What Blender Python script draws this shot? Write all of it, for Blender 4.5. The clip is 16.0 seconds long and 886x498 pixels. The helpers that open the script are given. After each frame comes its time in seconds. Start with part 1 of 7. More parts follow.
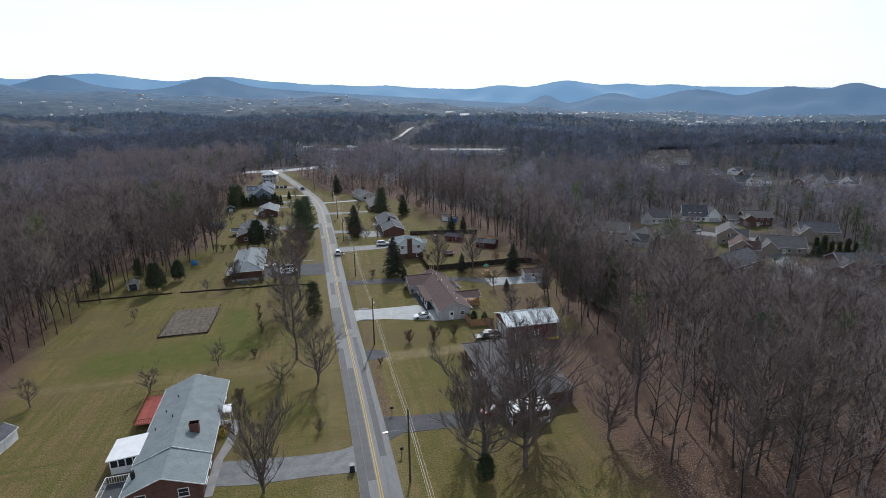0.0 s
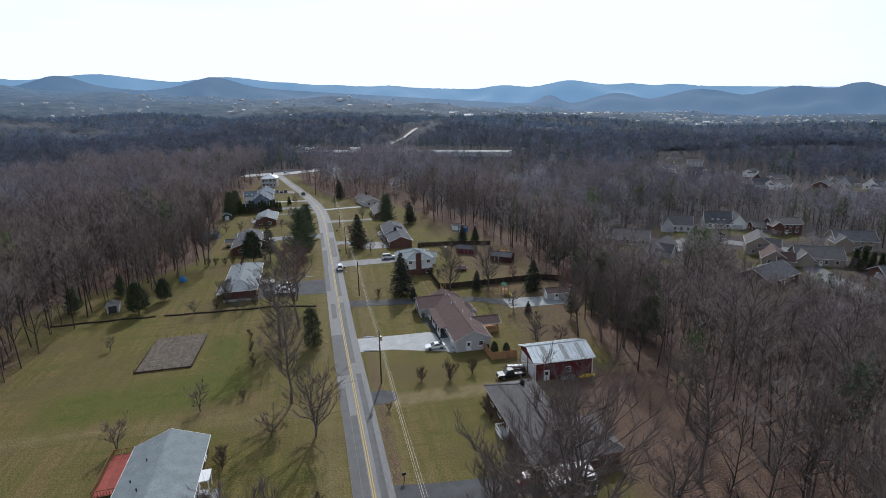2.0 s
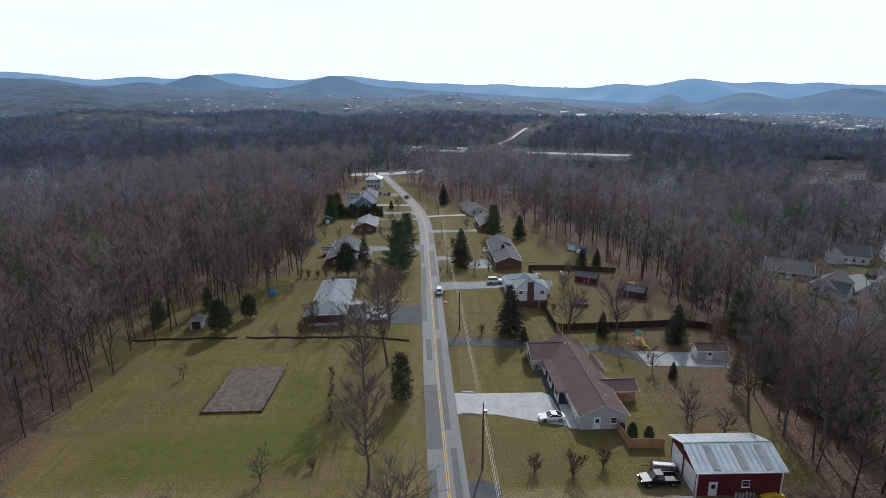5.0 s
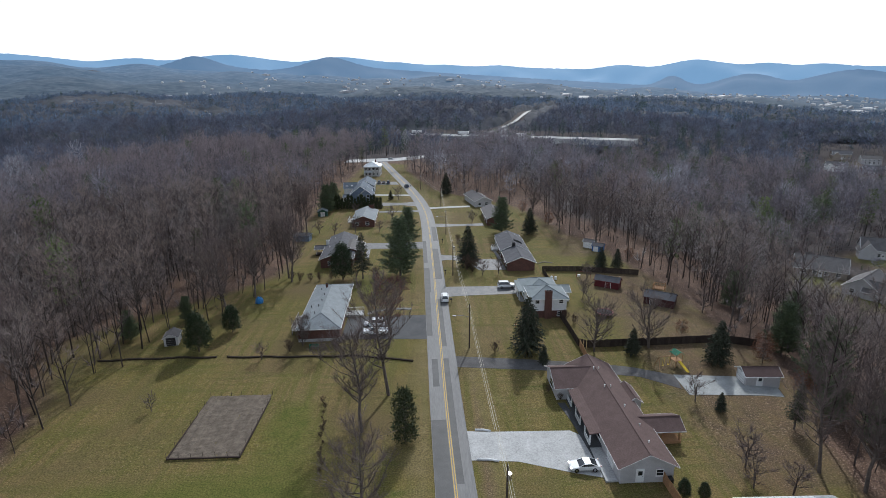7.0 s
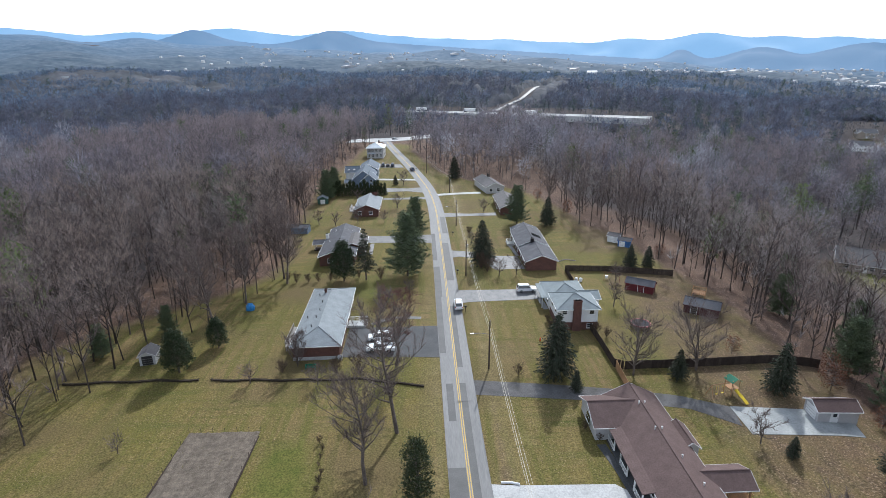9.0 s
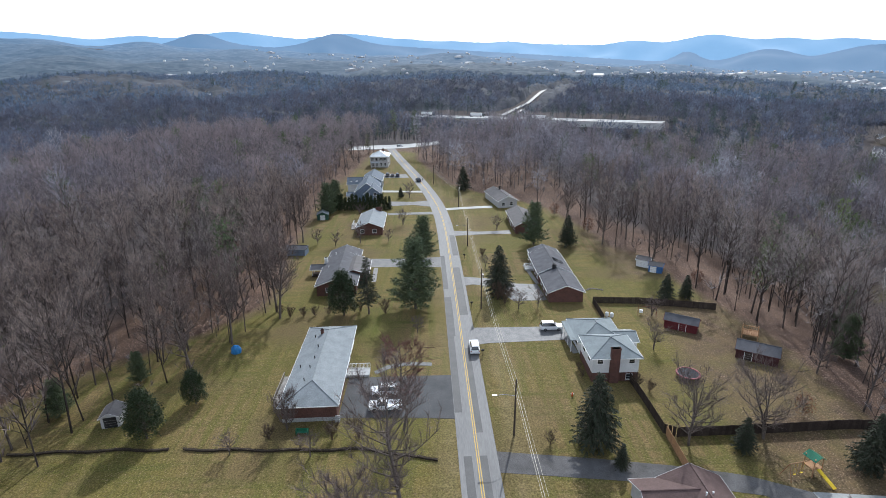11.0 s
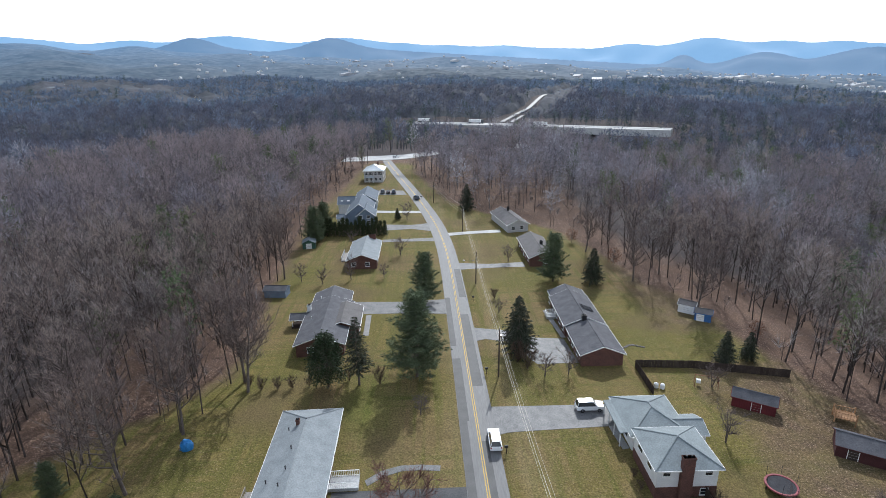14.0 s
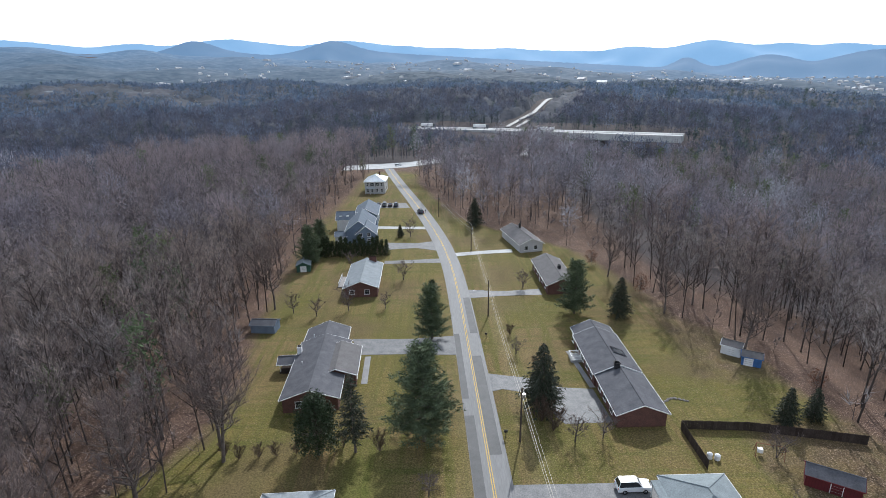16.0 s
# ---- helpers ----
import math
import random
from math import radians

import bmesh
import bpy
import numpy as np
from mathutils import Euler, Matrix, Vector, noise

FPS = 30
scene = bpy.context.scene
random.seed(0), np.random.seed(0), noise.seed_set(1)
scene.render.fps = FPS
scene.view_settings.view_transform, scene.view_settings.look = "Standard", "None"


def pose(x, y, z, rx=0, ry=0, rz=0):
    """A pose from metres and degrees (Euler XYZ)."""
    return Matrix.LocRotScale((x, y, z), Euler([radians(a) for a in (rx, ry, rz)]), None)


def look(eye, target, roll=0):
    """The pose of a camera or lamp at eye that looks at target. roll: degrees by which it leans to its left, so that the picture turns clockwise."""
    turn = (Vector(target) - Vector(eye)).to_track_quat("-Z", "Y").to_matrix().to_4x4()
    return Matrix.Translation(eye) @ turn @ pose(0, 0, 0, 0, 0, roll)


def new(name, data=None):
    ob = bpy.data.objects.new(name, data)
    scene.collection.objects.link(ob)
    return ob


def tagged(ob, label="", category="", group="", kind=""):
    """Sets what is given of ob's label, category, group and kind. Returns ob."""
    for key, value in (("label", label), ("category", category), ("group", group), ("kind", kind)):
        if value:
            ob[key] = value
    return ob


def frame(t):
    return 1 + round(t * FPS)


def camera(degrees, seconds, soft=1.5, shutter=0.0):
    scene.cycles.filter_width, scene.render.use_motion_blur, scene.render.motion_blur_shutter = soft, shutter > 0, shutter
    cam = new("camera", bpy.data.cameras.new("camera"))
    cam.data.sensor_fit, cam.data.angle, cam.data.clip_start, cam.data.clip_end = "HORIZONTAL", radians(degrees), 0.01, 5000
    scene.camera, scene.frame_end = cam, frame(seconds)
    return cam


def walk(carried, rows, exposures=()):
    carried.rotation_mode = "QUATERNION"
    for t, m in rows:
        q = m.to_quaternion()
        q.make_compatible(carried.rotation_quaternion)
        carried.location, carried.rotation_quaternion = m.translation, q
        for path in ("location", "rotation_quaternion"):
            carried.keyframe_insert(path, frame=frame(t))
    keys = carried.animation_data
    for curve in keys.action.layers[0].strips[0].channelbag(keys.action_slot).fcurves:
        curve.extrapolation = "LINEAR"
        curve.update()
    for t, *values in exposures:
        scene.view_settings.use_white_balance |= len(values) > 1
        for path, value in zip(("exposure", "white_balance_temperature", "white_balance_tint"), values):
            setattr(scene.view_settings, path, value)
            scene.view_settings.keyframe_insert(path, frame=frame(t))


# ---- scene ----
cam = camera(79.4, 16.0, soft=0.6)
METRES, EYE, TILT, LEAN, TURN = 134.57, 51.0, 0.0, 0.0, -12.8
ROWS = [
    (0.0, 0.0, 0.0, 0.0, -0.31, -14.83, 1.16),
    (0.5, -0.0049, 0.0308, 0.0013, -0.21, -14.85, 1.19),
    (1.0, -0.0102, 0.0617, 0.0022, -0.13, -14.84, 1.25),
    (1.5, -0.0154, 0.0927, 0.0029, -0.07, -14.82, 1.27),
    (2.0, -0.0203, 0.1233, 0.004, -0.01, -14.82, 1.26),
    (2.5, -0.0255, 0.1539, 0.0052, 0.03, -14.81, 1.26),
    (3.0, -0.03, 0.1847, 0.0061, 0.09, -14.79, 1.29),
    (3.5, -0.0348, 0.2153, 0.0077, 0.14, -14.8, 1.3),
    (3.7, -0.0369, 0.2277, 0.008, 0.72, -14.79, 1.28),
    (3.8, -0.0382, 0.2339, 0.0081, 2.83, -14.75, 1.18),
    (3.9, -0.0398, 0.2401, 0.0083, 5.0, -14.7, 1.06),
    (4.0, -0.0415, 0.2463, 0.0085, 7.0, -14.65, 0.95),
    (4.1, -0.0431, 0.2524, 0.0088, 8.5, -14.63, 0.88),
    (4.2, -0.0444, 0.2585, 0.0091, 9.6, -14.61, 0.82),
    (4.3, -0.0456, 0.2646, 0.0094, 10.4, -14.6, 0.77),
    (4.5, -0.0477, 0.2767, 0.0099, 11.1, -14.58, 0.73),
    (4.7, -0.0508, 0.2888, 0.0104, 11.2, -14.6, 0.73),
    (6.8, -0.0889, 0.4137, 0.0159, 11.1, -16.58, 0.79),
    (7.0, -0.0926, 0.4255, 0.0164, 11.1, -16.58, 0.8),
    (7.3, -0.0981, 0.4426, 0.0166, 11.15, -16.6, 0.83),
    (7.4, -0.1, 0.4482, 0.0167, 11.18, -17.22, 0.84),
    (7.5, -0.1019, 0.4539, 0.0168, 11.21, -19.22, 0.85),
    (8.0, -0.1128, 0.484, 0.019, 11.31, -19.24, 0.82),
    (8.5, -0.1228, 0.5137, 0.0202, 11.38, -19.13, 0.86),
    (9.0, -0.1326, 0.5433, 0.0218, 11.46, -19.06, 0.88),
    (11.5, -0.1801, 0.6928, 0.0301, 11.9, -18.72, 1.03),
    (12.0, -0.1889, 0.723, 0.0315, 11.59, -18.65, 1.08),
    (12.3, -0.1948, 0.7412, 0.0325, 11.24, -18.61, 1.08),
    (12.5, -0.1987, 0.7533, 0.0331, 11.22, -18.59, 1.08),
    (13.0, -0.2074, 0.7837, 0.0349, 11.29, -18.55, 1.11),
    (13.5, -0.2166, 0.8142, 0.0367, 11.32, -18.49, 1.15),
    (14.0, -0.2256, 0.8447, 0.0387, 11.38, -18.45, 1.17),
    (14.5, -0.2344, 0.8754, 0.0402, 11.43, -18.39, 1.19),
    (15.0, -0.2432, 0.9061, 0.0418, 11.51, -18.35, 1.2),
    (15.5, -0.2518, 0.9368, 0.0439, 11.58, -18.28, 1.22),
    (16.0, -0.26, 0.9622, 0.0466, 11.62, -18.18, 1.25),
]
walk(cam, [(t, pose(0, 0, EYE, TILT, LEAN, TURN) @ pose(METRES * x, METRES * y, METRES * z, 90 + pitch, roll, yaw)) for t, x, y, z, yaw, pitch, roll in ROWS],
     exposures=[(t, e, k, tint) for t, e, k, tint in ((0.0, -0.3, 5800, 8), (2.0, -0.34, 5810, 8.5), (4.5, -0.39, 5820, 9), (6.0, -0.32, 5820, 8.5), (7.0, -0.17, 5840, 8), (7.5, -0.07, 5830, 8), (8.0, 0.11, 5800, 8), (8.5, 0.27, 5790, 8), (9.0, 0.38, 5770, 8), (12.0, 0.31, 5790, 8), (16.0, 0.27, 5790, 8))])

# ---- world and sun ----
SUN_AZ, SUN_EL = 17.0, 39.0          # degrees right of +y, degrees above the horizon
world = bpy.data.worlds.new("sky")
scene.world = world
world.use_nodes = True
wn, wl = world.node_tree.nodes, world.node_tree.links
wn.clear()
sky = wn.new("ShaderNodeTexSky")
sky.sky_type, sky.sun_disc = "NISHITA", False
sky.sun_elevation, sky.sun_rotation = radians(SUN_EL), radians(SUN_AZ)
sky.air_density, sky.dust_density, sky.ozone_density = 1.0, 2.2, 1.0
# thin high cloud over the whole sky, a little thinner to the right
tc = wn.new("ShaderNodeTexCoord")
cmap = wn.new("ShaderNodeMapping")
cmap.inputs["Scale"].default_value = (1.0, 1.0, 7.0)
cn = wn.new("ShaderNodeTexNoise")
cn.inputs["Scale"].default_value, cn.inputs["Detail"].default_value = 1.6, 6.0
cr = wn.new("ShaderNodeMapRange")
cr.inputs["From Min"].default_value, cr.inputs["From Max"].default_value = 0.36, 0.56
cr.inputs["To Min"].default_value, cr.inputs["To Max"].default_value = 0.72, 1.0
cmix = wn.new("ShaderNodeMix")
cmix.data_type = "RGBA"
cmix.inputs["B"].default_value = (11.5, 11.6, 11.7, 1)
bg = wn.new("ShaderNodeBackground")
bg.inputs["Strength"].default_value = 0.115
wo = wn.new("ShaderNodeOutputWorld")
wl.new(tc.outputs["Generated"], cmap.inputs["Vector"])
wl.new(cmap.outputs["Vector"], cn.inputs["Vector"])
wl.new(cn.outputs["Fac"], cr.inputs["Value"])
# the veil is thick near the horizon and thins out overhead
sepw = wn.new("ShaderNodeSeparateXYZ")
veil = wn.new("ShaderNodeMapRange")
veil.inputs["From Min"].default_value, veil.inputs["From Max"].default_value = 0.16, 0.5
veil.inputs["To Min"].default_value, veil.inputs["To Max"].default_value = 1.0, 0.3
thin = wn.new("ShaderNodeMath")
thin.operation = "MULTIPLY"
wl.new(tc.outputs["Generated"], sepw.inputs["Vector"])
wl.new(sepw.outputs["Z"], veil.inputs["Value"])
wl.new(cr.outputs["Result"], thin.inputs[0])
wl.new(veil.outputs["Result"], thin.inputs[1])
wl.new(thin.outputs["Value"], cmix.inputs["Factor"])
wl.new(sky.outputs["Color"], cmix.inputs["A"])
wl.new(cmix.outputs["Result"], bg.inputs["Color"])
wl.new(bg.outputs["Background"], wo.inputs["Surface"])

sun = new("sun", bpy.data.lights.new("sun", "SUN"))
sun.data.energy, sun.data.angle, sun.data.color = 3.3, radians(0.6), (1.0, 0.95, 0.88)
_a, _e = radians(SUN_AZ), radians(SUN_EL)
sun.matrix_world = look((300 * math.sin(_a), 300 * math.cos(_a), 250), (300 * math.sin(_a) - math.sin(_a) * math.cos(_e), 300 * math.cos(_a) - math.cos(_a) * math.cos(_e), 250 - math.sin(_e)))
scene.view_settings.exposure = 0.0


# ---- materials ----
def rgb(c):
    return (c[0], c[1], c[2], 1.0)


def material(name, base, second=None, scale=0.5, rough=0.85, fine=None, fine_scale=8.0, bump=0.0, bump_scale=20.0, metal=0.0, spec=0.3, per_object=0.0, stretch=(1, 1, 1)):
    """Base colour broken up by a coarse and a fine noise in world metres, with a little relief."""
    m = bpy.data.materials.new(name)
    m.use_nodes = True
    n, l = m.node_tree.nodes, m.node_tree.links
    b = n["Principled BSDF"]
    b.inputs["Roughness"].default_value, b.inputs["Metallic"].default_value = rough, metal
    b.inputs["Specular IOR Level"].default_value = spec
    second = second or [v * 0.75 for v in base]
    geo = n.new("ShaderNodeNewGeometry")
    mp = n.new("ShaderNodeMapping")
    mp.inputs["Scale"].default_value = stretch
    l.new(geo.outputs["Position"], mp.inputs["Vector"])
    n1 = n.new("ShaderNodeTexNoise")
    n1.inputs["Scale"].default_value, n1.inputs["Detail"].default_value = scale, 6.0
    l.new(mp.outputs["Vector"], n1.inputs["Vector"])
    r1 = n.new("ShaderNodeMapRange")
    r1.inputs["From Min"].default_value, r1.inputs["From Max"].default_value = 0.32, 0.68
    l.new(n1.outputs["Fac"], r1.inputs["Value"])
    mix = n.new("ShaderNodeMix")
    mix.data_type = "RGBA"
    mix.inputs["A"].default_value, mix.inputs["B"].default_value = rgb(base), rgb(second)
    l.new(r1.outputs["Result"], mix.inputs["Factor"])
    out = mix.outputs["Result"]
    n2 = n.new("ShaderNodeTexNoise")
    n2.inputs["Scale"].default_value, n2.inputs["Detail"].default_value = fine_scale, 4.0
    l.new(mp.outputs["Vector"], n2.inputs["Vector"])
    r2 = n.new("ShaderNodeMapRange")
    r2.inputs["From Min"].default_value, r2.inputs["From Max"].default_value = 0.3, 0.7
    r2.inputs["To Min"].default_value, r2.inputs["To Max"].default_value = 1 - (fine or 0.18), 1 + (fine or 0.18)
    l.new(n2.outputs["Fac"], r2.inputs["Value"])
    val = r2.outputs["Result"]
    if per_object:
        oi = n.new("ShaderNodeObjectInfo")
        r3 = n.new("ShaderNodeMapRange")
        r3.inputs["To Min"].default_value, r3.inputs["To Max"].default_value = 1 - per_object, 1 + per_object
        l.new(oi.outputs["Random"], r3.inputs["Value"])
        mu = n.new("ShaderNodeMath")
        mu.operation = "MULTIPLY"
        l.new(val, mu.inputs[0])
        l.new(r3.outputs["Result"], mu.inputs[1])
        val = mu.outputs["Value"]
    vm = n.new("ShaderNodeVectorMath")
    vm.operation = "SCALE"
    l.new(out, vm.inputs[0])
    l.new(val, vm.inputs["Scale"])
    l.new(vm.outputs["Vector"], b.inputs["Base Color"])
    if bump:
        n3 = n.new("ShaderNodeTexNoise")
        n3.inputs["Scale"].default_value, n3.inputs["Detail"].default_value = bump_scale, 5.0
        l.new(geo.outputs["Position"], n3.inputs["Vector"])
        bp = n.new("ShaderNodeBump")
        bp.inputs["Strength"].default_value, bp.inputs["Distance"].default_value = bump, 0.05
        l.new(n3.outputs["Fac"], bp.inputs["Height"])
        l.new(bp.outputs["Normal"], b.inputs["Normal"])
    return m


def courses(m, axis, pitch, depth=0.35):
    """Adds thin darker joint lines every pitch metres along an axis (0, 1 or 2) of a material's base colour."""
    n, l = m.node_tree.nodes, m.node_tree.links
    b = n["Principled BSDF"]
    src = b.inputs["Base Color"].links[0].from_socket
    geo = n.new("ShaderNodeNewGeometry")
    sep = n.new("ShaderNodeSeparateXYZ")
    l.new(geo.outputs["Position"], sep.inputs["Vector"])
    d = n.new("ShaderNodeMath")
    d.operation, d.inputs[1].default_value = "DIVIDE", pitch
    l.new(sep.outputs[axis], d.inputs[0])
    f = n.new("ShaderNodeMath")
    f.operation = "FRACT"
    l.new(d.outputs["Value"], f.inputs[0])
    r = n.new("ShaderNodeMapRange")
    r.inputs["From Min"].default_value, r.inputs["From Max"].default_value = 0.0, 0.25
    r.inputs["To Min"].default_value, r.inputs["To Max"].default_value = 1 - depth, 1.0
    l.new(f.outputs["Value"], r.inputs["Value"])
    vm = n.new("ShaderNodeVectorMath")
    vm.operation = "SCALE"
    l.new(src, vm.inputs[0])
    l.new(r.outputs["Result"], vm.inputs["Scale"])
    l.new(vm.outputs["Vector"], b.inputs["Base Color"])
    return m


def cracked(m, scale, depth=0.5):
    """Adds a wandering network of fine dark cracks to a material's base colour."""
    n, l = m.node_tree.nodes, m.node_tree.links
    b = n["Principled BSDF"]
    src = b.inputs["Base Color"].links[0].from_socket
    geo, ns, mx = n.new("ShaderNodeNewGeometry"), n.new("ShaderNodeTexNoise"), n.new("ShaderNodeVectorMath")
    ns.inputs["Scale"].default_value, ns.inputs["Detail"].default_value = 0.7, 4.0
    l.new(geo.outputs["Position"], ns.inputs["Vector"])
    mx.operation = "MULTIPLY_ADD"
    mx.inputs[1].default_value = (2.2, 2.2, 0.0)
    l.new(ns.outputs["Color"], mx.inputs[0])
    l.new(geo.outputs["Position"], mx.inputs[2])
    vo = n.new("ShaderNodeTexVoronoi")
    vo.feature, vo.voronoi_dimensions = "DISTANCE_TO_EDGE", "2D"
    vo.inputs["Scale"].default_value = scale
    l.new(mx.outputs["Vector"], vo.inputs["Vector"])
    r = n.new("ShaderNodeMapRange")
    r.inputs["From Min"].default_value, r.inputs["From Max"].default_value = 0.0, 0.01
    r.inputs["To Min"].default_value, r.inputs["To Max"].default_value = 1 - depth, 1.0
    l.new(vo.outputs["Distance"], r.inputs["Value"])
    vm = n.new("ShaderNodeVectorMath")
    vm.operation = "SCALE"
    l.new(src, vm.inputs[0])
    l.new(r.outputs["Result"], vm.inputs["Scale"])
    l.new(vm.outputs["Vector"], b.inputs["Base Color"])
    return m


ASPHALT = material("asphalt", (0.135, 0.134, 0.132), (0.17, 0.168, 0.165), 0.35, 0.65, 0.15, 6, 0.2, 60, spec=0.4, stretch=(1, 0.12, 1))
PATCH = material("fresh asphalt", (0.056, 0.056, 0.056), (0.078, 0.077, 0.077), 0.5, 0.65, 0.15, 6, spec=0.4)
OLD_ASPHALT = cracked(material("weathered asphalt", (0.105, 0.106, 0.108), (0.165, 0.163, 0.16), 0.6, 0.64, 0.25, 5, spec=0.4), 0.3, 0.4)
SEALED = material("sealed asphalt", (0.058, 0.06, 0.063), (0.088, 0.088, 0.09), 0.4, 0.8, 0.2, 5, spec=0.25)
PATIO = material("weathered concrete slab", (0.34, 0.35, 0.34), (0.24, 0.25, 0.245), 0.5, 0.8, 0.15, 4)
CONCRETE = cracked(material("pale concrete", (0.46, 0.46, 0.45), (0.36, 0.36, 0.35), 0.35, 0.8, 0.18, 4), 0.16, 0.28)
PATH = material("worn path concrete", (0.3, 0.295, 0.29), (0.23, 0.225, 0.22), 0.6, 0.9, 0.15, 5, spec=0.2)
GRAVEL = material("grey gravel", (0.13, 0.126, 0.126), (0.09, 0.087, 0.085), 0.5, 0.98, 0.3, 9, spec=0.1)
YELLOW = material("yellow road paint", (0.62, 0.40, 0.05), (0.45, 0.32, 0.08), 2.0, 0.7)
WHITE = material("white paint", (0.80, 0.80, 0.79), (0.70, 0.70, 0.69), 0.8, 0.55, 0.05)
BRICK = courses(material("red brick", (0.14, 0.068, 0.053), (0.1, 0.052, 0.043), 1.2, 0.9, 0.25, 7), 2, 0.15, 0.25)
SIDING = courses(material("pale grey siding", (0.50, 0.49, 0.49), (0.44, 0.43, 0.43), 0.6, 0.6, 0.05), 2, 0.2, 0.25)
WHITE_SIDING = courses(material("white siding", (0.78, 0.78, 0.77), (0.70, 0.70, 0.69), 0.6, 0.6, 0.05), 2, 0.2, 0.2)
TAN_SIDING = courses(material("tan siding", (0.32, 0.27, 0.22), (0.27, 0.23, 0.19), 0.6, 0.7, 0.06), 2, 0.2, 0.2)
BLUE_SIDING = courses(material("blue-grey siding", (0.20, 0.25, 0.32), (0.16, 0.2, 0.27), 0.6, 0.7, 0.06), 2, 0.2, 0.2)
RED_BOARD = courses(material("red barn boarding", (0.13, 0.02, 0.024), (0.095, 0.016, 0.02), 0.6, 0.7, 0.12), 0, 0.3, 0.25)


def shingles(name, a, b, axis_pitch=0.14):
    m = material(name, a, b, 0.7, 0.85, 0.16, 5.0, 0.3, 12, spec=0.2)
    return courses(m, 2, axis_pitch * 0.45, 0.14)


ROOF_GREY = shingles("grey-green shingles", (0.235, 0.265, 0.27), (0.19, 0.215, 0.222))
ROOF_PALE = shingles("pale grey shingles", (0.25, 0.272, 0.282), (0.2, 0.22, 0.23))
ROOF_DARK = shingles("dark grey shingles", (0.115, 0.115, 0.125), (0.08, 0.08, 0.088))
ROOF_BROWN = shingles("brown shingles", (0.125, 0.085, 0.078), (0.10, 0.068, 0.062))
ROOF_TAUPE = shingles("taupe shingles", (0.15, 0.142, 0.14), (0.12, 0.112, 0.11))
ROOF_BLUE = shingles("blue-grey shingles", (0.14, 0.165, 0.195), (0.11, 0.13, 0.155))
METAL_ROOF = material("galvanised sheet", (0.56, 0.60, 0.62), (0.42, 0.46, 0.48), 0.5, 0.38, 0.1, 3, metal=0.55, spec=0.5)
SKYLIGHT = material("clouded fibreglass sheet", (0.30, 0.31, 0.30), (0.22, 0.23, 0.22), 0.8, 0.6)
GLASS = material("window glass", (0.03, 0.035, 0.04), (0.02, 0.022, 0.026), 0.5, 0.08, 0.02, spec=0.8)
RED_PAD = material("red rim pad", (0.3, 0.075, 0.085), (0.2, 0.05, 0.06), 1.0, 0.6)
MESH_BED = material("black woven mat", (0.065, 0.065, 0.07), None, 1.0, 1.0, spec=0.02)
DARK = material("dark metal", (0.025, 0.025, 0.027), None, 1.0, 0.5)
TREATED = material("treated timber", (0.42, 0.24, 0.12), (0.34, 0.2, 0.11), 1.0, 0.85, 0.2, 6, per_object=0.12)
OLD_WOOD = material("weathered timber", (0.065, 0.05, 0.042), (0.045, 0.035, 0.03), 1.0, 0.95, 0.2, 6, per_object=0.2, spec=0.1)
GREY_WOOD = material("silvered timber", (0.33, 0.31, 0.29), (0.25, 0.235, 0.22), 1.0, 0.9, 0.2, 6, per_object=0.12)
DECK_RED = material("red stained decking", (0.33, 0.08, 0.055), (0.26, 0.06, 0.045), 1.0, 0.75, 0.15, 6, per_object=0.1)
RAIL_RED = material("red-brown stained railing", (0.25, 0.1, 0.06), None, 1.0, 0.8)
POLE_WOOD = material("creosoted pole", (0.085, 0.065, 0.05), (0.06, 0.047, 0.038), 1.0, 0.9, 0.2, 8)
SOIL = material("dug soil with dead stalks", (0.16, 0.13, 0.1), (0.1, 0.082, 0.063), 0.9, 0.95, 0.35, 7, 0.6, 9)
STONE = material("grey field stone", (0.24, 0.22, 0.2), (0.17, 0.155, 0.14), 1.5, 0.9, 0.2, 6, per_object=0.25)
CAR_WHITE = material("white car paint", (0.78, 0.79, 0.80), (0.74, 0.75, 0.76), 0.5, 0.25, 0.02, spec=0.6)
CAR_BLACK = material("black car paint", (0.015, 0.017, 0.02), None, 0.5, 0.4, 0.02, spec=0.35)
CAR_BLUE = material("dark blue car paint", (0.03, 0.045, 0.08), None, 0.5, 0.25, 0.02, spec=0.6)
CAR_GREY = material("grey car paint", (0.2, 0.21, 0.22), None, 0.5, 0.25, 0.02, metal=0.3, spec=0.6)
CAR_RED = material("red car paint", (0.3, 0.02, 0.02), None, 0.5, 0.25, 0.02, spec=0.6)
TYRE = material("tyre rubber", (0.02, 0.02, 0.02), None, 1.0, 0.9)
CHROME = material("bright metal", (0.6, 0.6, 0.62), None, 1.0, 0.25, 0.02, metal=1.0)
PLASTIC_GREEN = material("green plastic", (0.02, 0.16, 0.09), None, 1.0, 0.5)
PLASTIC_YELLOW = material("yellow plastic", (0.7, 0.5, 0.03), None, 1.0, 0.5)
PLASTIC_BLUE = material("blue tarpaulin", (0.03, 0.17, 0.42), (0.05, 0.22, 0.5), 1.5, 0.5, 0.15)
ORANGE = material("orange paint", (0.6, 0.12, 0.03), None, 1.0, 0.5)
BARK = material("grey-brown bark", (0.15, 0.122, 0.106), (0.1, 0.083, 0.072), 1.2, 0.95, 0.25, 6)
WIRE = material("weathered aluminium cable", (0.38, 0.36, 0.3), None, 1.0, 0.5, 0.05, metal=0.2)
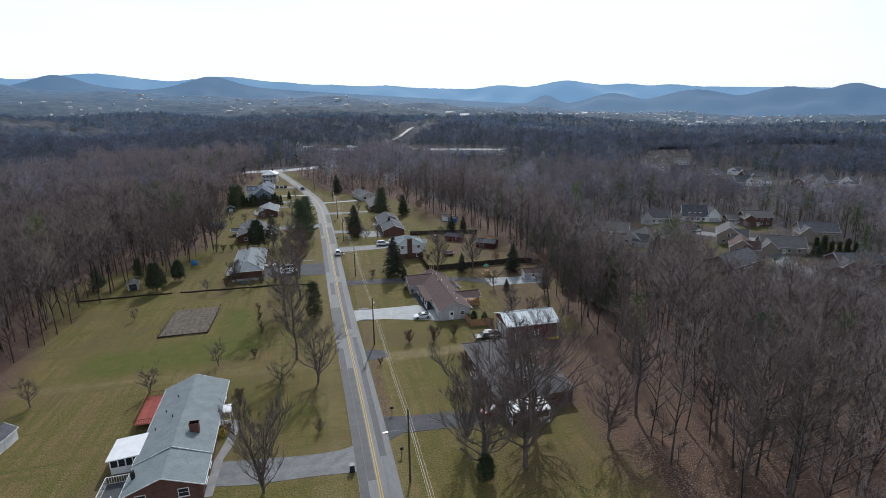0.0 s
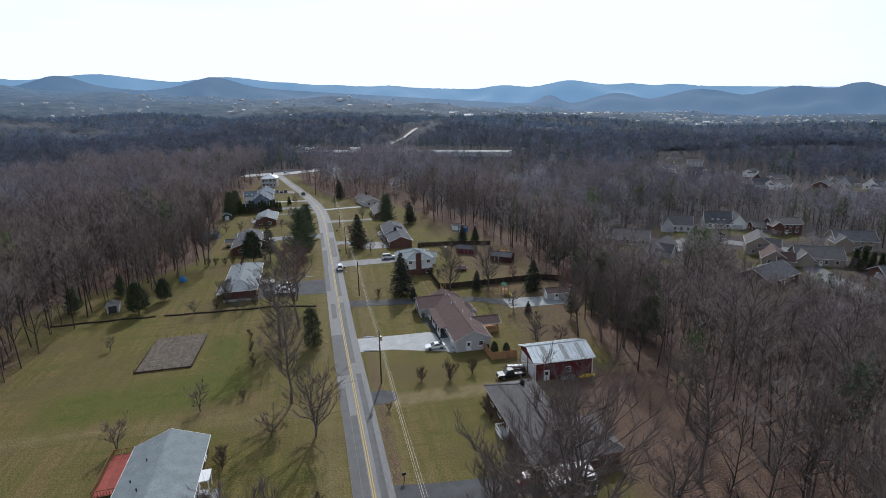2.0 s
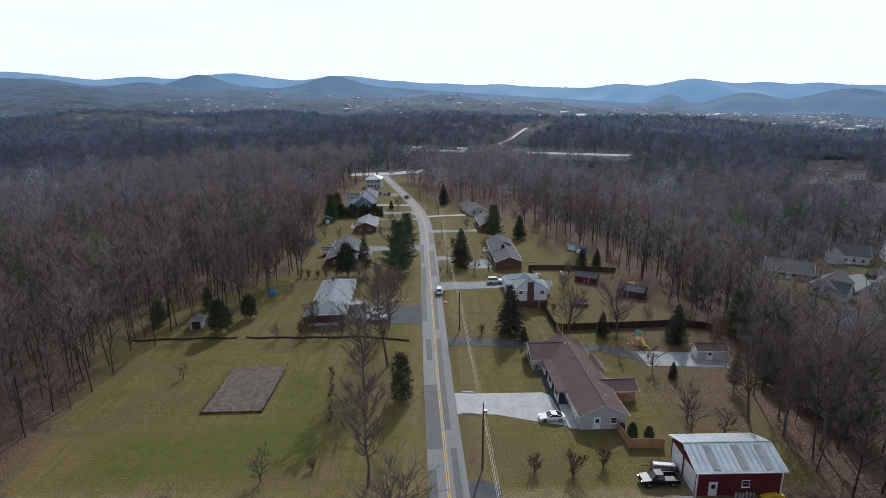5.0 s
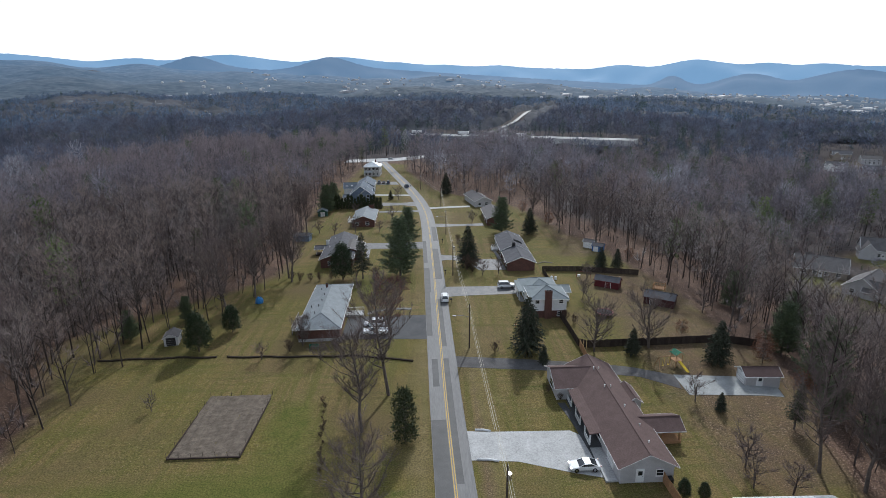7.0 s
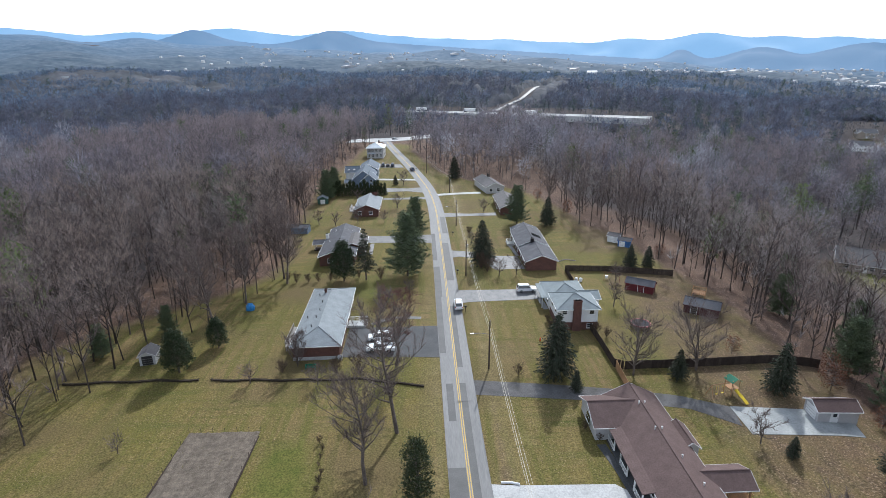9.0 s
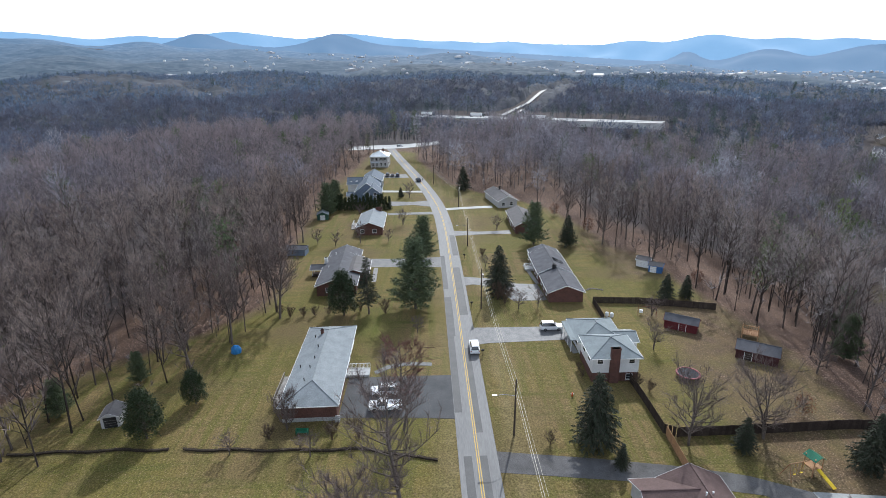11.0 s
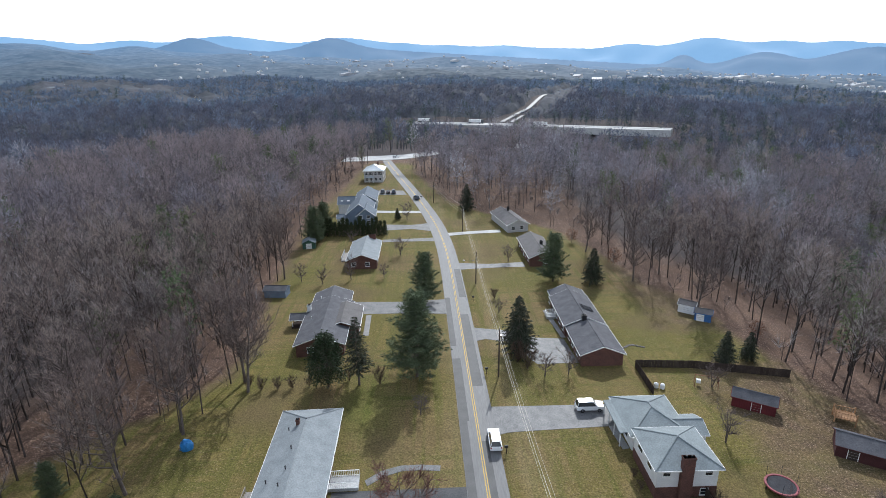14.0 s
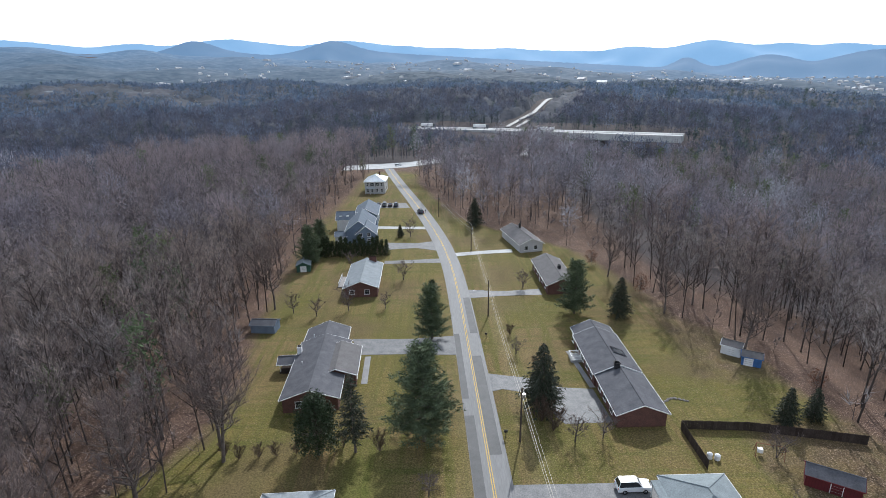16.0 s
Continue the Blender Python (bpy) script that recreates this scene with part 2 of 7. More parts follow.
RED_TWIG = material("reddish budding twigs", (0.2, 0.105, 0.085), (0.16, 0.085, 0.072), 0.15, 0.9, 0.2, 2)
TWIG = material("bare twigs", (0.17, 0.13, 0.118), (0.13, 0.1, 0.094), 0.15, 0.9, 0.2, 2)
NEEDLE = material("dark spruce needles", (0.05, 0.058, 0.034), (0.034, 0.042, 0.026), 0.8, 0.8, 0.35, 5)
PINE = material("white pine needles", (0.115, 0.14, 0.07), (0.065, 0.09, 0.05), 0.6, 0.8, 0.35, 5)
CEDAR = material("cedar foliage", (0.03, 0.045, 0.02), (0.045, 0.055, 0.022), 0.8, 0.85, 0.35, 5)
HOLLY = material("glossy evergreen leaves", (0.022, 0.038, 0.014), (0.035, 0.05, 0.02), 0.8, 0.55, 0.4, 5)
SHRUB = material("brown shrub twigs", (0.12, 0.085, 0.06), (0.09, 0.065, 0.05), 0.8, 0.9, 0.3, 5)
YELLOW_LEAF = material("yellow blossom", (0.6, 0.42, 0.03), (0.45, 0.34, 0.04), 2, 0.8, 0.3, 6)


# ---- building blocks ----
def part(name, bm, mat, parent, label="", kind=""):
    me = bpy.data.meshes.new(name)
    bm.to_mesh(me)
    bm.free()
    me.materials.append(mat)
    ob = new(name, me)
    if parent is not None:
        ob.parent = parent
    return tagged(ob, label=label, kind=kind)


def single(name, bm, mat, label, category, group="", kind=""):
    return tagged(part(name, bm, mat, None), label, category, group, kind)


def thing(name, label, category, x=0, y=0, rot=0, z=None, group="", kind=""):
    ob = new(name)
    ob.empty_display_size = 0.5
    ob.matrix_world = pose(x, y, ground_z(x, y) if z is None else z, 0, 0, rot)
    return tagged(ob, label, category, group, kind)


def box(bm, x0, x1, y0, y1, z0, z1):
    v = [bm.verts.new(p) for p in ((x0, y0, z0), (x1, y0, z0), (x1, y1, z0), (x0, y1, z0), (x0, y0, z1), (x1, y0, z1), (x1, y1, z1), (x0, y1, z1))]
    for f in ((3, 2, 1, 0), (4, 5, 6, 7), (0, 1, 5, 4), (1, 2, 6, 5), (2, 3, 7, 6), (3, 0, 4, 7)):
        bm.faces.new([v[i] for i in f])
    return bm


def boxes(*bs):
    bm = bmesh.new()
    for b in bs:
        box(bm, *b)
    return bm


def rod(bm, p, q, r0, r1=None, n=6):
    """A tapered rod from p to q."""
    r1 = r0 if r1 is None else r1
    p, q = Vector(p), Vector(q)
    d = (q - p).normalized()
    a = d.orthogonal().normalized()
    b = d.cross(a)
    lo = [bm.verts.new(p + (a * math.cos(2 * math.pi * i / n) + b * math.sin(2 * math.pi * i / n)) * r0) for i in range(n)]
    hi = [bm.verts.new(q + (a * math.cos(2 * math.pi * i / n) + b * math.sin(2 * math.pi * i / n)) * r1) for i in range(n)]
    for i in range(n):
        bm.faces.new((lo[i], lo[(i + 1) % n], hi[(i + 1) % n], hi[i]))
    bm.faces.new(lo[::-1])
    bm.faces.new(hi)
    return bm


def rods(*rs):
    bm = bmesh.new()
    for r in rs:
        rod(bm, *r)
    return bm


def poly(bm, pts):
    return bm.faces.new([bm.verts.new(p) for p in pts])


def smooth(a, b, v):
    t = np.clip((np.asarray(v, float) - a) / (b - a), 0, 1)
    return t * t * (3 - 2 * t)


# ---- the lie of the land ----
def left_edge(y):
    """x of the edge of the woods left of the road."""
    return np.interp(y, [0, 95, 108, 128, 144, 158, 168, 176, 191, 206, 225, 245, 262, 285, 308, 336, 387, 430, 470],
                     [-57, -59, -62, -64.5, -63.5, -61, -57, -49, -45, -42, -43, -48, -48, -50, -51, -51, -46, -44, -44])


def right_edge(y):
    return np.interp(y, [0, 40, 66, 76, 92, 105, 118, 128, 140, 155, 162, 188, 203, 218, 234, 250, 262, 274, 300, 328, 345, 380, 420],
                     [38, 40, 46, 52, 55, 58, 58, 60, 68, 70, 66, 66, 62, 58, 58, 50, 48, 46, 38, 14, 3, -6, -15])


def ground_z(x, y):
    x, y = np.asarray(x, float), np.asarray(y, float)
    z = 1.7 * smooth(119, 196, y)
    z = z - 15 * smooth(58, 118, x) * smooth(20, 120, y) * (1 - smooth(420, 640, y))
    z = z - 7 * smooth(90, 260, -x) * (1 - smooth(500, 800, y))
    far = smooth(520, 1100, np.hypot(x, y))
    vale = 1 - np.exp(-((x - 90) / 260) ** 2 - ((y - 690) / 260) ** 2)
    z = z + far * vale * (13 * np.sin(x * 0.0062 + 1.3) * np.cos(y * 0.0068 + 0.4) + 7 * np.sin(x * 0.013 + y * 0.009) - 6)
    z = z + 4 * np.exp(-((x + 130) / 80) ** 2 - ((y - 410) / 60) ** 2) - 15 * smooth(40, 120, -x) * np.exp(-((y - 590) / 85) ** 2)
    z = z - 17 * np.exp(-((x - 95) / 170) ** 2 - ((y - 596) / 50) ** 2) + 24 * smooth(720, 1000, y) * np.exp(-((x - 150) / 420) ** 2)
    z = z + (-9) * np.exp(-((x - 420) / 150) ** 2 - ((y - 480) / 110) ** 2) + 22 * np.exp(-((x + 540) / 280) ** 2 - ((y - 1080) / 240) ** 2)
    # the wide valley: higher to the left, falling away to the right
    r = np.hypot(x, y)
    z = z - x * (0.026 * smooth(350, 1300, r) + 0.03 * smooth(1200, 3400, r)) + 92 * smooth(1000, 3700, r)
    return z if z.ndim else float(z)


def axis(lo, hi, fine_lo, fine_hi, step, grow):
    a = list(np.arange(fine_lo, fine_hi + step, step))
    s, v = step, a[-1]
    while v < hi:
        s *= grow
        v += s
        a.append(min(v, hi))
    s, v = step, a[0]
    while v > lo:
        s *= grow
        v -= s
        a.insert(0, max(v, lo))
    return np.array(a)


def sheet(name, xs, ys, zfun, mat, attributes=()):
    gx, gy = np.meshgrid(xs, ys)
    gz = zfun(gx, gy)
    n, m = len(xs), len(ys)
    co = np.stack([gx, gy, gz], -1).reshape(-1, 3)
    i = np.arange(n * m).reshape(m, n)
    q = np.stack([i[:-1, :-1], i[:-1, 1:], i[1:, 1:], i[1:, :-1]], -1).reshape(-1, 4)
    ob = quick(name, co, q, mat)
    for key, fun in attributes:
        at = ob.data.attributes.new(key, "FLOAT", "POINT")
        at.data.foreach_set("value", np.asarray(fun(gx, gy), np.float32).ravel())
    ob.data.polygons.foreach_set("use_smooth", np.ones(len(q), bool))
    return ob


def quick(name, co, faces, mat, values=None):
    """A mesh object straight from arrays; faces all of one size."""
    me = bpy.data.meshes.new(name)
    k = faces.shape[1]
    me.vertices.add(len(co))
    me.vertices.foreach_set("co", np.asarray(co, np.float32).ravel())
    me.loops.add(faces.size)
    me.loops.foreach_set("vertex_index", np.asarray(faces, np.int32).ravel())
    me.polygons.add(len(faces))
    me.polygons.foreach_set("loop_start", np.arange(0, faces.size, k, dtype=np.int32))
    me.update(calc_edges=True)
    for key, v in (values or {}).items():
        at = me.attributes.new(key, "FLOAT", "POINT")
        at.data.foreach_set("value", np.asarray(v, np.float32))
    me.polygons.foreach_set("use_smooth", np.zeros(len(faces), bool))
    me.materials.append(mat)
    return new(name, me)


def ground_material():
    m = bpy.data.materials.new("lawn and leaf litter")
    m.use_nodes = True
    n, l = m.node_tree.nodes, m.node_tree.links
    b = n["Principled BSDF"]
    b.inputs["Roughness"].default_value, b.inputs["Specular IOR Level"].default_value = 0.95, 0.15
    geo = n.new("ShaderNodeNewGeometry")

    def noise_at(scale, detail=5.0, lo=0.35, hi=0.65, stretch=None):
        t = n.new("ShaderNodeTexNoise")
        t.inputs["Scale"].default_value, t.inputs["Detail"].default_value = scale, detail
        if stretch:
            mp = n.new("ShaderNodeMapping")
            mp.inputs["Scale"].default_value = stretch
            l.new(geo.outputs["Position"], mp.inputs["Vector"])
            l.new(mp.outputs["Vector"], t.inputs["Vector"])
        else:
            l.new(geo.outputs["Position"], t.inputs["Vector"])
        r = n.new("ShaderNodeMapRange")
        r.inputs["From Min"].default_value, r.inputs["From Max"].default_value = lo, hi
        l.new(t.outputs["Fac"], r.inputs["Value"])
        return r.outputs["Result"]

    def mix(f, a, c):
        x = n.new("ShaderNodeMix")
        x.data_type = "RGBA"
        l.new(f, x.inputs["Factor"])
        for key, v in (("A", a), ("B", c)):
            if isinstance(v, tuple):
                x.inputs[key].default_value = rgb(v)
            else:
                l.new(v, x.inputs[key])
        return x.outputs["Result"]

    def attr(key, amp=0.5, scale=0.25):
        a = n.new("ShaderNodeAttribute")
        a.attribute_name = key
        s = n.new("ShaderNodeMath")
        s.operation = "MULTIPLY_ADD"
        s.inputs[1].default_value = amp
        t = n.new("ShaderNodeTexNoise")
        t.inputs["Scale"].default_value, t.inputs["Detail"].default_value = scale, 6.0
        l.new(geo.outputs["Position"], t.inputs["Vector"])
        l.new(t.outputs["Fac"], s.inputs[0])
        l.new(a.outputs["Fac"], s.inputs[2])
        r = n.new("ShaderNodeMapRange")
        r.inputs["From Min"].default_value, r.inputs["From Max"].default_value = 0.5 + amp * 0.5 - 0.22, 0.5 + amp * 0.5 + 0.22
        l.new(s.outputs["Value"], r.inputs["Value"])
        return r.outputs["Result"]

    green = mix(noise_at(0.09, 6), (0.115, 0.101, 0.026), (0.15, 0.117, 0.038))
    green = mix(noise_at(0.035, 7, 0.42, 0.6), green, (0.158, 0.113, 0.05))
    green = mix(noise_at(0.35, 6, 0.48, 0.75, (0.22, 1.8, 1)), green, (0.078, 0.086, 0.02))
    green = mix(noise_at(1.2, 6, 0.56, 0.8), green, (0.19, 0.145, 0.07))
    # mown stripes running slantwise, and fallen leaves
    green = mix(noise_at(0.8, 4, 0.44, 0.62, (1.0, 0.06, 1)), green, (0.106, 0.097, 0.027))
    green = mix(noise_at(6.0, 3, 0.61, 0.69), green, (0.25, 0.18, 0.11))
    green = mix(noise_at(0.05, 8, 0.5, 0.7), green, (0.12, 0.09, 0.042))
    straw = mix(noise_at(0.6, 6), (0.21, 0.165, 0.085), (0.16, 0.128, 0.058))
    litter = mix(noise_at(0.25, 7), (0.112, 0.07, 0.048), (0.075, 0.048, 0.037))
    litter = mix(noise_at(2.5, 5, 0.5, 0.7), litter, (0.165, 0.105, 0.073))
    litter = mix(noise_at(5.0, 4, 0.57, 0.67), litter, (0.32, 0.235, 0.18))
    col = mix(attr("straw"), green, straw)
    col = mix(attr("lush", 0.6, 0.12), col, mix(noise_at(0.5, 6), (0.085, 0.094, 0.02), (0.11, 0.106, 0.027)))
    col = mix(attr("litter"), col, litter)
    # Deep and distant woods floor: tree shade and haze painted as darker grey.
    col = mix(attr("floor", 0.2), col, mix(noise_at(0.8, 5), (0.05, 0.044, 0.044), (0.085, 0.07, 0.066)))
    f = n.new("ShaderNodeVectorMath")
    f.operation = "SCALE"
    l.new(col, f.inputs[0])
    fr = n.new("ShaderNodeMapRange")
    fr.inputs["To Min"].default_value, fr.inputs["To Max"].default_value = 0.66, 1.34
    l.new(noise_at(4.0, 9), fr.inputs["Value"])
    l.new(fr.outputs["Result"], f.inputs["Scale"])
    l.new(f.outputs["Vector"], b.inputs["Base Color"])
    t = n.new("ShaderNodeTexNoise")
    t.inputs["Scale"].default_value, t.inputs["Detail"].default_value = 3.0, 8.0
    l.new(geo.outputs["Position"], t.inputs["Vector"])
    bp = n.new("ShaderNodeBump")
    bp.inputs["Strength"].default_value, bp.inputs["Distance"].default_value = 0.6, 0.12
    l.new(t.outputs["Fac"], bp.inputs["Height"])
    l.new(bp.outputs["Normal"], b.inputs["Normal"])
    return m


HOMES = ((204, 257), (214, 254), (226, 236.5), (218.5, 243.5), (187, 210), (180, 194), (228.5, 202), (196, 189), (181, 258), (144, 241), (160, 176), (200, 158), (146, 221))
FAR_HOMES = ((385, 549), (399, 531), (346, 502), (369, 491), (380, 480), (393, 471), (423, 476), (412, 447), (407, 428), (352, 388), (351, 368), (369, 433), (428, 388), (422, 370), (418, 348), (376, 352))


def litter_mask(x, y):
    """1 on the floor of the woods and in the leaf-strewn yards, 0 on lawns."""
    a = smooth(-9, 8, left_edge(y) - 24 * np.exp(-((y - 172) / 24) ** 2) - x)
    c = smooth(-6, 6, x - right_edge(y))
    yard = 0.75 * smooth(30, 46, x) * (1 - smooth(100, 112, y))
    yard2 = 0.53 * smooth(33, 48, x) * smooth(108, 122, y) * (1 - smooth(205, 212, y))
    yard3 = 0.52 * smooth(34, 50, x) * smooth(212, 225, y)
    verge = 0.62 * np.exp(-((x - 7.9 + 0.012 * (y - 100)) / 0.9) ** 2) * smooth(70, 85, y) * (1 - smooth(150, 165, y))
    lots = np.max([np.exp(-((x - a + 6) / 17) ** 2 - ((y - b + 7) / 17) ** 2) for a, b in HOMES + FAR_HOMES], axis=0)
    return np.clip(np.maximum.reduce([a, c, yard, yard2, yard3, verge, smooth(430, 470, y)]) * (1 - 0.75 * lots), 0, 1)


def lush_mask(x, y):
    """1 where the lawn stays green."""
    band = np.exp(-((y - 119 - 0.06 * x) / 7.5) ** 2) * smooth(12, 20, -x) * (1 - smooth(46, 58, -x))
    bed = 0.9 * np.exp(-((x + 23) / 4.5) ** 2 - ((y - 136) / 10) ** 2)
    yard = 0.7 * np.exp(-((x + 16) / 7) ** 2 - ((y - 196) / 12) ** 2) + 0.6 * np.exp(-((x - 16) / 6) ** 2 - ((y - 205) / 6) ** 2)
    lots = np.max([np.exp(-((x - a + 6) / 15) ** 2 - ((y - b + 7) / 15) ** 2) for a, b in HOMES + FAR_HOMES], axis=0)
    return np.clip(band + bed + yard + 0.75 * lots, 0, 1)


def floor_mask(x, y):
    """1 on the leaf mould of deeper, farther woods, coloured dark grey for shade and haze."""
    out = np.maximum(smooth(56, 90, -x), smooth(85, 140, x) * (1 - smooth(235, 300, y)) + smooth(45, 70, x) * smooth(235, 300, y))
    return np.clip(np.maximum(out * smooth(130, 260, np.hypot(x, y)), smooth(440, 520, y)) * litter_mask(x, y), 0, 1)


def straw_mask(x, y):
    strip = np.exp(-((y - 104.8 + 0.03 * x) / 2.2) ** 2) * np.where(x > 8, 1.2, 0.6)
    verge = np.exp(-((np.abs(x - 3.5) - 5.5) / 2.5) ** 2) * 0.55
    right = 0.22 * smooth(8, 14, x)
    far_left = 0.4 * smooth(3, 16, -55 - x + 0 * y)
    near = 0.25 * (1 - smooth(95, 120, y)) * smooth(-14, -4, x)
    return np.clip(np.maximum.reduce([strip, verge, right, far_left, near]) + 0.04, 0, 1)


XS = axis(-4700, 4700, -130, 130, 3.0, 1.09)
YS = axis(-250, 4900, 20, 470, 3.0, 1.09)
ground = sheet("ground", XS, YS, ground_z, ground_material(), (("lush", lush_mask), ("litter", litter_mask), ("straw", straw_mask), ("floor", floor_mask)))
tagged(ground, "olive winter lawns with brown leaf litter under the trees", "ground", kind="structure")


def ribbon(name, left, right, mat, label, lift=0.05, category="road", kind="structure", step=4.0, thick=0.25, level=None):
    """A paved strip between two polylines of (x, y), laid a little above the ground, with a real edge."""
    def resample(pts, k):
        p = np.array(pts, float)
        s = np.concatenate([[0], np.cumsum(np.hypot(*np.diff(p, axis=0).T))])
        u = np.linspace(0, s[-1], k)
        return np.stack([np.interp(u, s, p[:, 0]), np.interp(u, s, p[:, 1])], -1)
    ln = max(np.hypot(*np.diff(np.array(q, float), axis=0).T).sum() for q in (left, right))
    k = max(2, int(ln / step) + 1)
    a, c = resample(left, k), resample(right, k)
    w = max(2, int(np.hypot(*(a - c).T).max() / step) + 1)
    u = np.linspace(0, 1, w)[None, :, None]
    g = a[:, None] * (1 - u) + c[:, None] * u
    z = ground_z(g[..., 0], g[..., 1]) + lift if level is None else np.full(g.shape[:2], float(level))
    top = np.concatenate([g, z[..., None]], -1).reshape(-1, 3)
    i = np.arange(k * w).reshape(k, w)
    q = [np.stack([i[:-1, :-1], i[:-1, 1:], i[1:, 1:], i[1:, :-1]], -1).reshape(-1, 4)]
    rim = np.concatenate([i[0, :], i[1:, -1], i[-1, -2::-1], i[-2:0:-1, 0]])
    low = top[rim] - (0, 0, thick)
    j = np.arange(len(rim)) + len(top)
    q.append(np.stack([rim, j, np.roll(j, -1), np.roll(rim, -1)], -1))
    ob = quick(name, np.concatenate([top, low]), np.concatenate(q), mat)
    return tagged(ob, label, category, kind=kind)


ROAD_C = [(5.6, -40), (5.2, 40), (4.6, 80), (4.3, 89), (3.9, 102), (3.5, 117), (3.05, 130), (2.7, 144), (2.5, 155), (2.3, 168), (1.95, 180), (1.75, 195), (1.5, 210), (1.15, 226), (0.6, 251), (0.0, 273), (-1.7, 297), (-4.8, 320), (-8.4, 340), (-14.2, 370), (-21.6, 403), (-31, 450), (-38, 490)]
ROAD_W = 5.75


def offset(pts, d):
    p = np.array(pts, float)
    t = np.gradient(p, axis=0)
    nrm = np.stack([t[:, 1], -t[:, 0]], -1) / np.hypot(*t.T)[:, None]
    return p + nrm * d


def dense(pts, step=5.0):
    p = np.array(pts, float)
    s = np.concatenate([[0], np.cumsum(np.hypot(*np.diff(p, axis=0).T))])
    u = np.linspace(0, s[-1], int(s[-1] / step) + 1)
    return np.stack([np.interp(u, s, p[:, 0]), np.interp(u, s, p[:, 1])], -1)


_rc = dense(ROAD_C)
ker = np.ones(7) / 7
_pad = np.concatenate([np.repeat(_rc[:1], 3, 0), _rc, np.repeat(_rc[-1:], 3, 0)])
_rc = np.stack([np.convolve(_pad[:, 0], ker, "valid"), np.convolve(_pad[:, 1], ker, "valid")], -1)
ribbon("road", offset(_rc, -ROAD_W / 2), offset(_rc, ROAD_W / 2), ASPHALT, "grey two-lane asphalt road with a double yellow line", 0.06, step=3)
for k, d in enumerate((-0.16, 0.16)):
    ribbon("road_marking", offset(_rc, d - 0.06), offset(_rc, d + 0.06), YELLOW, "worn yellow centre line on the road", 0.075, "road marking", thick=0.012, step=3)


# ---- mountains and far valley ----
# A backdrop material whose even blue emission stands in for distance haze.
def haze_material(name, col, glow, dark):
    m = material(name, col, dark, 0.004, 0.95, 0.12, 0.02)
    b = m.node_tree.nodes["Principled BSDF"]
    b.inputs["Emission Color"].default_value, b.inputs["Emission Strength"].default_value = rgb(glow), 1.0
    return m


def mountain_range(name, dist, depth, floor, peaks, mat, label, drop=0.42, slope=0.045):
    az = np.radians(np.arange(-62, 78, 0.3))
    deg = np.degrees(az)
    el = np.full(len(az), -9.0)
    for a, e, w in peaks:
        el = np.maximum(el, e - drop * (1 - np.exp(-((deg - a) / w) ** 2)) - slope * np.abs(deg - a))
    k = np.ones(5) / 5
    el = np.convolve(np.pad(el, 2, "edge"), k, "valid")
    rows = 16
    co = []
    for j in range(rows):
        u = j / (rows - 1)
        for i, a in enumerate(az):
            r = dist - depth * (1 - u)
            spur = noise.noise(Vector((deg[i] * 0.35, u * 2.2, dist * 0.01))) * 0.25 * math.sin(math.pi * u)
            crest = 51 + dist * math.tan(radians(el[i])) + 3.5 * noise.noise(Vector((deg[i] * 2.4, u * 5, 3.0)))
            base = floor - 0.026 * r * math.sin(a)
            h = base + (crest - base) * max(0.0, min(1.0, u + spur)) ** 1.15
            co.append((r * math.sin(a), r * math.cos(a), h))
    n = len(az)
    i = np.arange(rows * n).reshape(rows, n)
    q = np.stack([i[:-1, :-1], i[:-1, 1:], i[1:, 1:], i[1:, :-1]], -1).reshape(-1, 4)
    ob = quick(name, np.array(co), q, mat)
    ob.data.polygons.foreach_set("use_smooth", np.ones(len(q), bool))
    return tagged(ob, label, "mountains", kind="structure")


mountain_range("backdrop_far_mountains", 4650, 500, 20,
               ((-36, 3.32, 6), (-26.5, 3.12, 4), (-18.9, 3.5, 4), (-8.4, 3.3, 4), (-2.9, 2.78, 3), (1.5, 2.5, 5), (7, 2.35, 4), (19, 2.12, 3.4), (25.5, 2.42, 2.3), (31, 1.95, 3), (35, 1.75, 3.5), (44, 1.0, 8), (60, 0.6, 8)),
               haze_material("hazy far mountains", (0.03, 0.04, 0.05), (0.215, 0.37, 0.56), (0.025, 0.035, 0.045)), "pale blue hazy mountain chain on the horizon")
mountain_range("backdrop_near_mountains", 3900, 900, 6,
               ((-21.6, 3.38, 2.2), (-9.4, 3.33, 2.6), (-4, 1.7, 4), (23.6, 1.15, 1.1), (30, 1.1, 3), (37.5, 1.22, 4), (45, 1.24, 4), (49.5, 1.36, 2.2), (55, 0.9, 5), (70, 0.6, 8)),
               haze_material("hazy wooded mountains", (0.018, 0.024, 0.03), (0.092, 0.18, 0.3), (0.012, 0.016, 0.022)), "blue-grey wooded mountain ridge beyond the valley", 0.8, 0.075)


